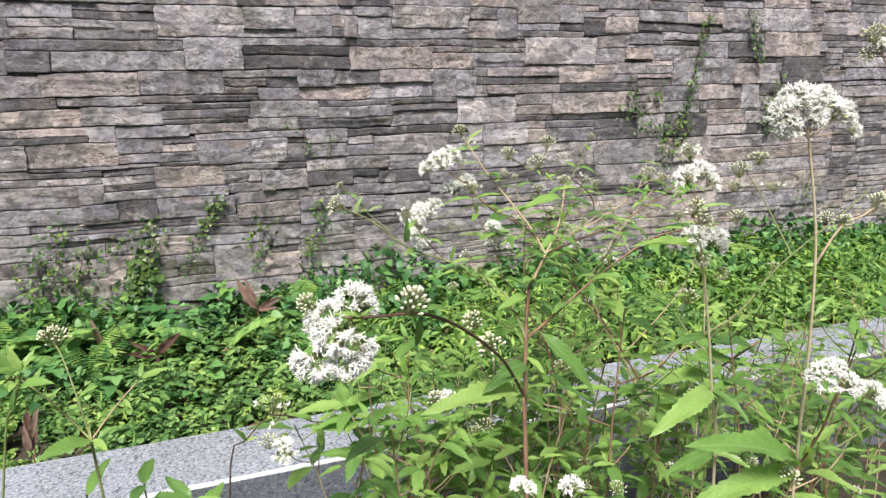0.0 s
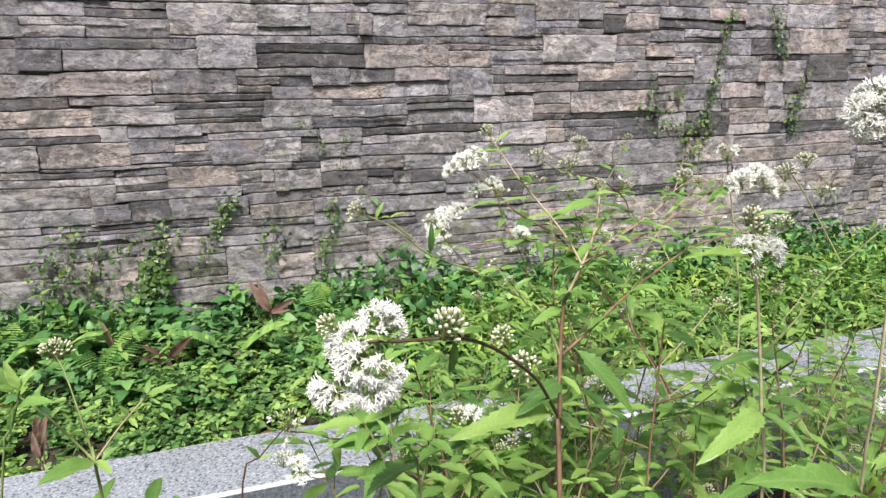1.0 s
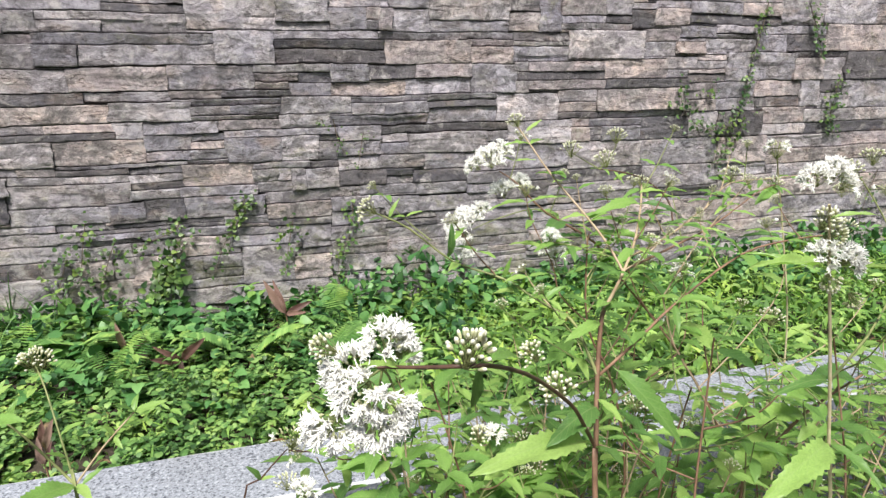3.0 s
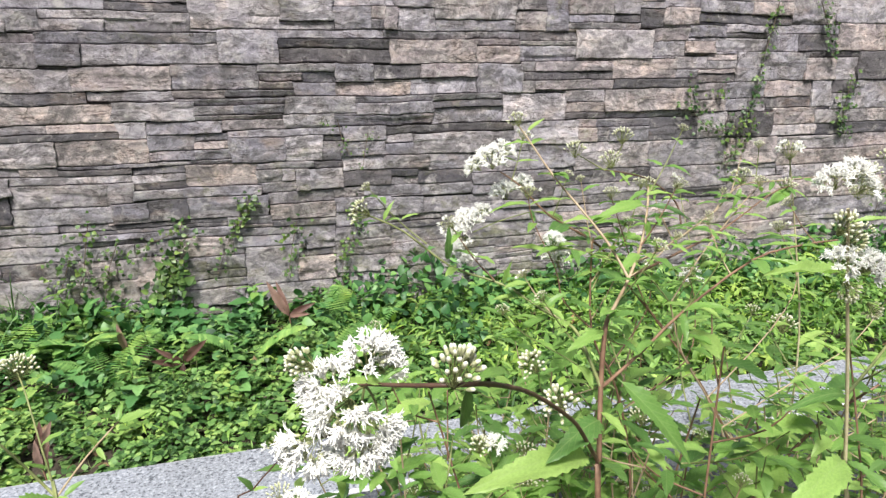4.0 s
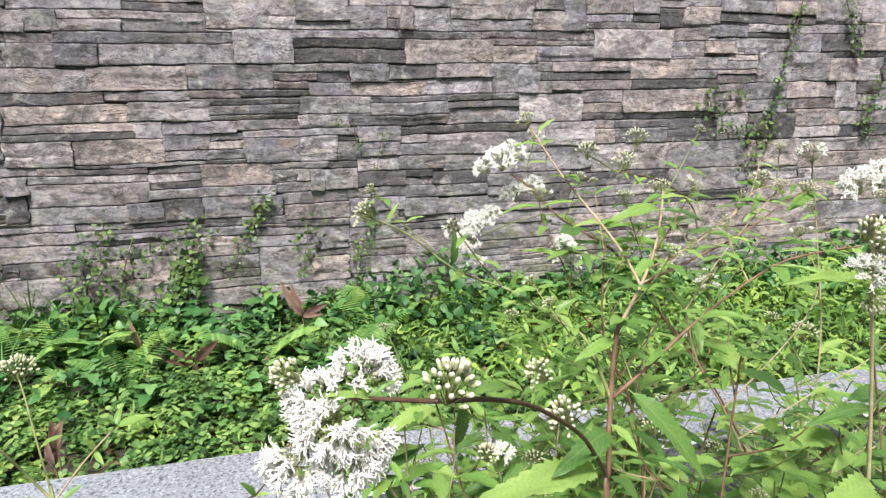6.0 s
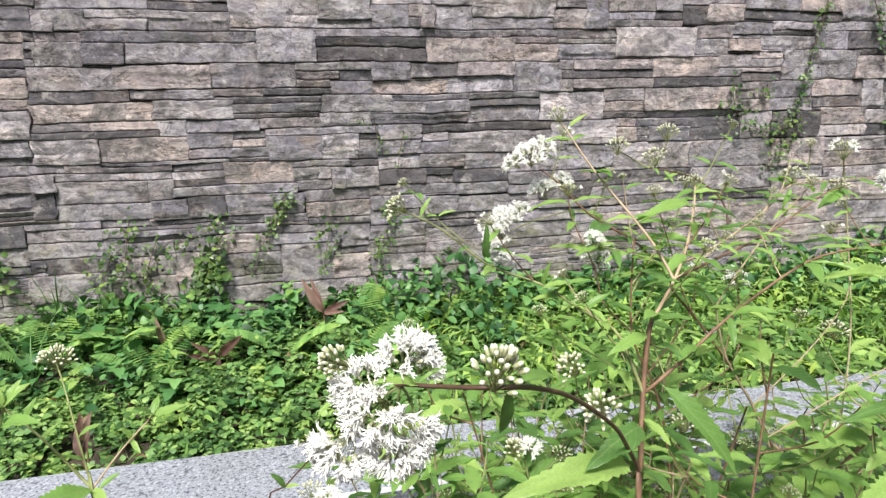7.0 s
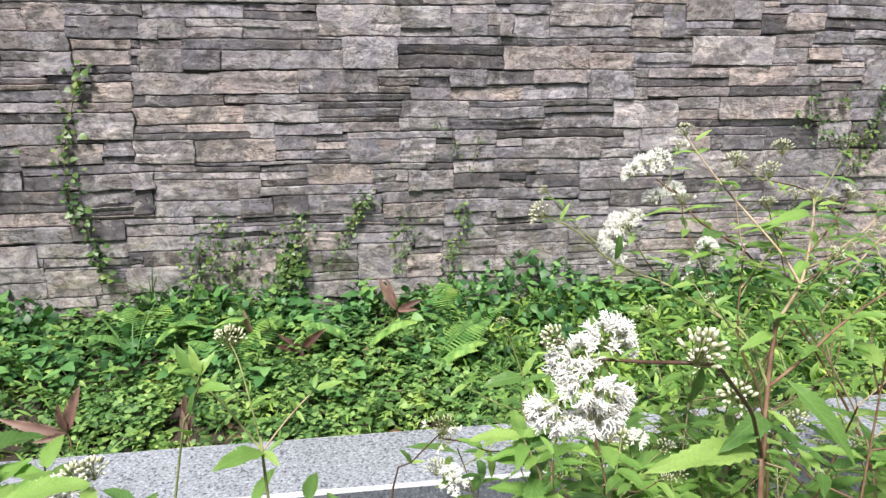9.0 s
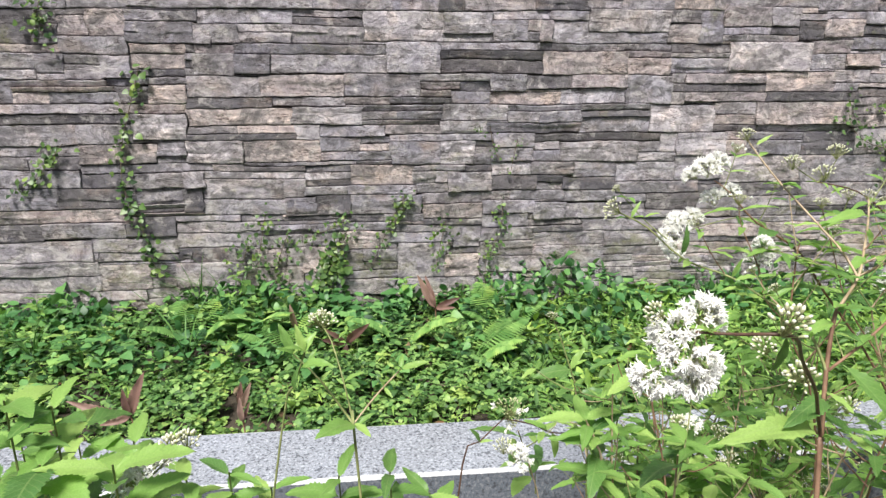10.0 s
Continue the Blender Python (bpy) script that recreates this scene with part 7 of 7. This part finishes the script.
# a course
stone(-1.770, -1.386, 0.931, 1.009, GREY)
stone(-1.386, -1.176, 0.931, 0.991, DARK)
stone(-1.380, -0.963, 0.991, 1.031, GREY)
stone(-1.176, -0.963, 0.925, 0.991, GREY)
stone(-0.963, -0.874, 0.923, 0.995, GREY)
stone(-0.963, -0.842, 0.995, 1.029, GREY)
stone(-0.874, -0.453, 0.963, 0.995, PALE)
stone(-0.874, -0.543, 0.872, 0.963, GREY)
stone(-0.842, -0.707, 0.995, 1.029, PALE)
stone(-0.707, -0.449, 0.995, 1.019, DARK)
stone(-0.543, -0.450, 0.879, 0.963, GREY)
stone(-0.453, -0.252, 0.954, 0.988, PALE)
stone(-0.449, -0.252, 0.988, 1.019, DARK)
stone(-0.252, 0.022, 0.927, 1.019, PALE)
stone(0.022, 0.126, 0.935, 0.989, PALE)
stone(0.022, 0.258, 0.989, 1.016, PALE)
stone(0.126, 0.180, 0.935, 0.989, PALE)
stone(0.180, 0.238, 0.890, 0.989, PALE)
stone(0.238, 0.378, 0.892, 0.983, PALE)
stone(0.258, 0.381, 0.983, 1.013, DARK)
stone(0.378, 0.584, 0.896, 0.964, DARK)
stone(0.381, 0.560, 0.964, 1.026, PALE)
stone(0.560, 0.761, 0.964, 1.023, GREY)
stone(0.584, 0.709, 0.931, 0.964, DARK)
stone(0.709, 0.959, 0.896, 0.954, DARK)
stone(0.761, 0.959, 0.954, 1.023, GREY)
stone(0.959, 1.241, 0.934, 1.017, GREY)
stone(2.619, 3.455, 0.889, 0.965, PALE)
# a course
stone(-1.783, -1.491, 0.840, 0.931, GREY)
stone(-1.491, -1.220, 0.840, 0.931, DARK)
stone(-1.220, -0.977, 0.859, 0.925, GREY)
stone(-0.977, -0.891, 0.820, 0.923, DARK)
stone(-0.891, -0.543, 0.805, 0.872, PALE)
stone(-0.543, -0.404, 0.796, 0.879, PALE)
stone(-0.450, -0.273, 0.885, 0.925, PALE)
stone(-0.404, -0.255, 0.796, 0.885, DARK)
stone(-0.273, 0.036, 0.885, 0.927, GREY)
stone(-0.255, 0.065, 0.796, 0.885, GREY)
stone(0.036, 0.180, 0.890, 0.935, PALE)
stone(0.065, 0.336, 0.839, 0.890, GREY)
stone(0.336, 0.470, 0.849, 0.892, GREY)
stone(0.470, 0.723, 0.849, 0.896, GREY)
stone(0.723, 0.959, 0.840, 0.896, PALE)
stone(0.959, 1.362, 0.876, 0.934, GREY)
stone(0.959, 1.111, 0.833, 0.876, GREY)
stone(1.111, 1.362, 0.794, 0.876, DARK)
stone(1.362, 1.875, 0.848, 0.913, DARK)
stone(1.875, 2.282, 0.802, 0.913, GREY)
stone(2.282, 2.619, 0.839, 0.909, PALE)
stone(2.664, 3.473, 0.805, 0.889, GREY)
# a course
stone(-1.806, -1.570, 0.699, 0.777, DARK)
stone(-1.794, -1.228, 0.777, 0.840, PALE)
stone(-1.570, -1.228, 0.707, 0.777, PALE)
stone(-1.228, -0.891, 0.805, 0.820, TAN)
stone(-1.228, -1.015, 0.714, 0.805, DARK)
stone(-1.015, -0.743, 0.727, 0.779, GREY)
stone(-1.015, -0.735, 0.779, 0.805, PALE)
stone(-0.743, -0.658, 0.734, 0.775, PALE)
stone(-0.735, -0.560, 0.775, 0.805, GREY)
# a thin dark stone drawn for the band of shade under the course above
stone(-0.560, -0.110, 0.774, 0.796, DARK)
stone(-0.658, -0.277, 0.758, 0.774, DARK)
stone(-0.110, 0.071, 0.758, 0.796, GREY)
stone(0.071, 0.336, 0.771, 0.839, PALE)
stone(0.071, 0.336, 0.744, 0.771, DARK)
stone(0.336, 0.580, 0.790, 0.849, GREY)
stone(0.336, 0.553, 0.727, 0.790, PALE)
stone(0.580, 0.733, 0.757, 0.840, PALE)
stone(0.733, 1.111, 0.757, 0.833, GREY)
stone(1.111, 1.366, 0.755, 0.794, GREY)
stone(1.362, 1.875, 0.794, 0.848, GREY)
stone(1.875, 2.319, 0.750, 0.802, DARK)
stone(2.319, 2.664, 0.731, 0.839, PALE)
stone(2.683, 3.494, 0.706, 0.805, PALE)
# a course
stone(-1.818, -1.375, 0.610, 0.699, PALE)
stone(-1.375, -1.159, 0.643, 0.707, PALE)
stone(-1.159, -1.015, 0.637, 0.714, GREY)
stone(-1.015, -0.675, 0.658, 0.727, PALE)
stone(-0.675, -0.434, 0.711, 0.734, GREY)
stone(-0.675, -0.476, 0.651, 0.711, GREY)
stone(-0.658, -0.434, 0.734, 0.758, PALE)
stone(-0.476, -0.394, 0.652, 0.711, PALE)
stone(-0.434, -0.092, 0.716, 0.758, PALE)
stone(-0.394, -0.313, 0.652, 0.716, GREY)
stone(-0.313, -0.098, 0.635, 0.716, TAN)
stone(-0.098, 0.197, 0.663, 0.708, PALE)
stone(-0.092, 0.197, 0.708, 0.744, PALE)
stone(0.197, 0.333, 0.638, 0.744, GREY)
stone(0.333, 0.576, 0.663, 0.727, GREY)
stone(0.553, 0.815, 0.727, 0.757, DARK)
stone(0.576, 0.922, 0.631, 0.695, GREY)
stone(0.815, 1.282, 0.695, 0.755, GREY)
stone(0.922, 1.279, 0.621, 0.695, GREY)
stone(1.282, 1.398, 0.669, 0.721, GREY)
stone(1.282, 2.009, 0.721, 0.750, GREY)
stone(1.398, 1.691, 0.658, 0.721, PALE)
stone(1.691, 2.009, 0.629, 0.721, TAN)
stone(2.009, 2.683, 0.604, 0.731, TAN)
stone(2.683, 3.517, 0.604, 0.706, GREY)
# a course
stone(-1.830, -1.355, 0.544, 0.610, PALE)
stone(-1.355, -0.956, 0.591, 0.604, PALE)
stone(-1.029, -0.727, 0.478, 0.591, PALE)
stone(-1.015, -0.956, 0.604, 0.658, DARK)
stone(-0.956, -0.684, 0.591, 0.658, DARK)
stone(-0.684, -0.548, 0.565, 0.651, TAN)
stone(-0.548, -0.475, 0.565, 0.651, PALE)
stone(-0.475, -0.370, 0.533, 0.652, TAN)
stone(-0.370, -0.209, 0.535, 0.635, GREY)
stone(-0.209, -0.053, 0.575, 0.635, PALE)
stone(-0.053, 0.170, 0.494, 0.663, PALE)
stone(0.170, 0.330, 0.494, 0.603, TAN)
stone(0.170, 0.334, 0.603, 0.638, DARK)
stone(0.330, 0.623, 0.511, 0.587, GREY)
stone(0.334, 0.576, 0.587, 0.663, GREY)
stone(0.623, 0.922, 0.520, 0.631, GREY)
stone(1.279, 2.009, 0.570, 0.629, PALE)
stone(2.009, 2.700, 0.504, 0.604, PALE)
# a course
stone(-1.841, -1.489, 0.475, 0.544, GREY)
stone(-1.489, -1.355, 0.475, 0.544, PALE)
stone(-1.355, -1.141, 0.475, 0.591, TAN)
stone(-0.727, -0.475, 0.469, 0.565, TAN)
stone(-0.471, -0.284, 0.445, 0.533, GREY)
stone(-0.284, -0.053, 0.497, 0.535, PALE)
stone(-0.284, -0.063, 0.424, 0.497, GREY)
# a course
stone(-1.850, -1.169, 0.428, 0.475, GREY)
stone(-1.042, -0.727, 0.436, 0.478, GREY)
stone(-0.727, -0.471, 0.423, 0.469, GREY)
stone(-0.063, 0.314, 0.419, 0.494, GREY)


# the rest of the courses, beyond and between the stones above
def fill_courses():
    step = 0.005
    X0, Z0, nx, nz = -4.9, 0.25, 2260, 410
    taken = np.zeros((nz, nx), bool)
    for x0, x1, z0, z1 in PLACED:
        taken[max(0, round((z0 - Z0) / step)):max(0, round((z1 - Z0) / step)), max(0, round((x0 - X0) / step)):max(0, round((x1 - X0) / step))] = True
    r = random.Random(23)
    tones = {m.name: m for m in (PALE, GREY, TAN, DARK)}
    named = 0
    for j in range(nz):
        for i in range(nx):
            if taken[j, i]:
                continue
            want_h, want_w = r.choice((5, 6, 6, 7, 8, 10, 13)), r.randint(36, 104)
            hh = 1
            while hh < want_h and j + hh < nz and not taken[j + hh, i]:
                hh += 1
            free = 0
            while j + hh + free < nz and free < 5 and not taken[j + hh + free, i]:
                free += 1
            if free < 5 and j + hh + free < nz:
                hh += free
            ww = 1
            while ww < want_w and i + ww < nx and not taken[j:j + hh, i + ww].any():
                ww += 1
            left = 0
            while i + ww + left < nx and left < 10 and not taken[j:j + hh, i + ww + left].any():
                left += 1
            if left < 10:
                ww += left
            taken[j:j + hh, i:i + ww] = True
            if hh < 2 or ww < 2:
                continue
            x0, z0 = X0 + i * step, Z0 + j * step
            x1, z1 = x0 + ww * step, z0 + hh * step
            tone = r.choice((GREY, GREY, GREY, PALE, PALE, DARK, TAN))
            near = -2.0 < x0 < 3.6 and 0.3 < z0 < 1.9
            v, f = stone_mesh(x0, x1, z0, z1, r.uniform(0.0, 0.012), r.random() * 400, near)
            if near and named < 16 and hh > 4:
                named += 1
                part("stone", faced_stone("stone", v, f, tone), wall)
            else:
                REST[tone.name].add(v, f)
    for name, s in REST.items():
        tagged(part("stonework", faced_stone("stonework", s.v, s.f, tones[name]), wall), "the farther courses of ledge stone", kind="stuff")


fill_courses()
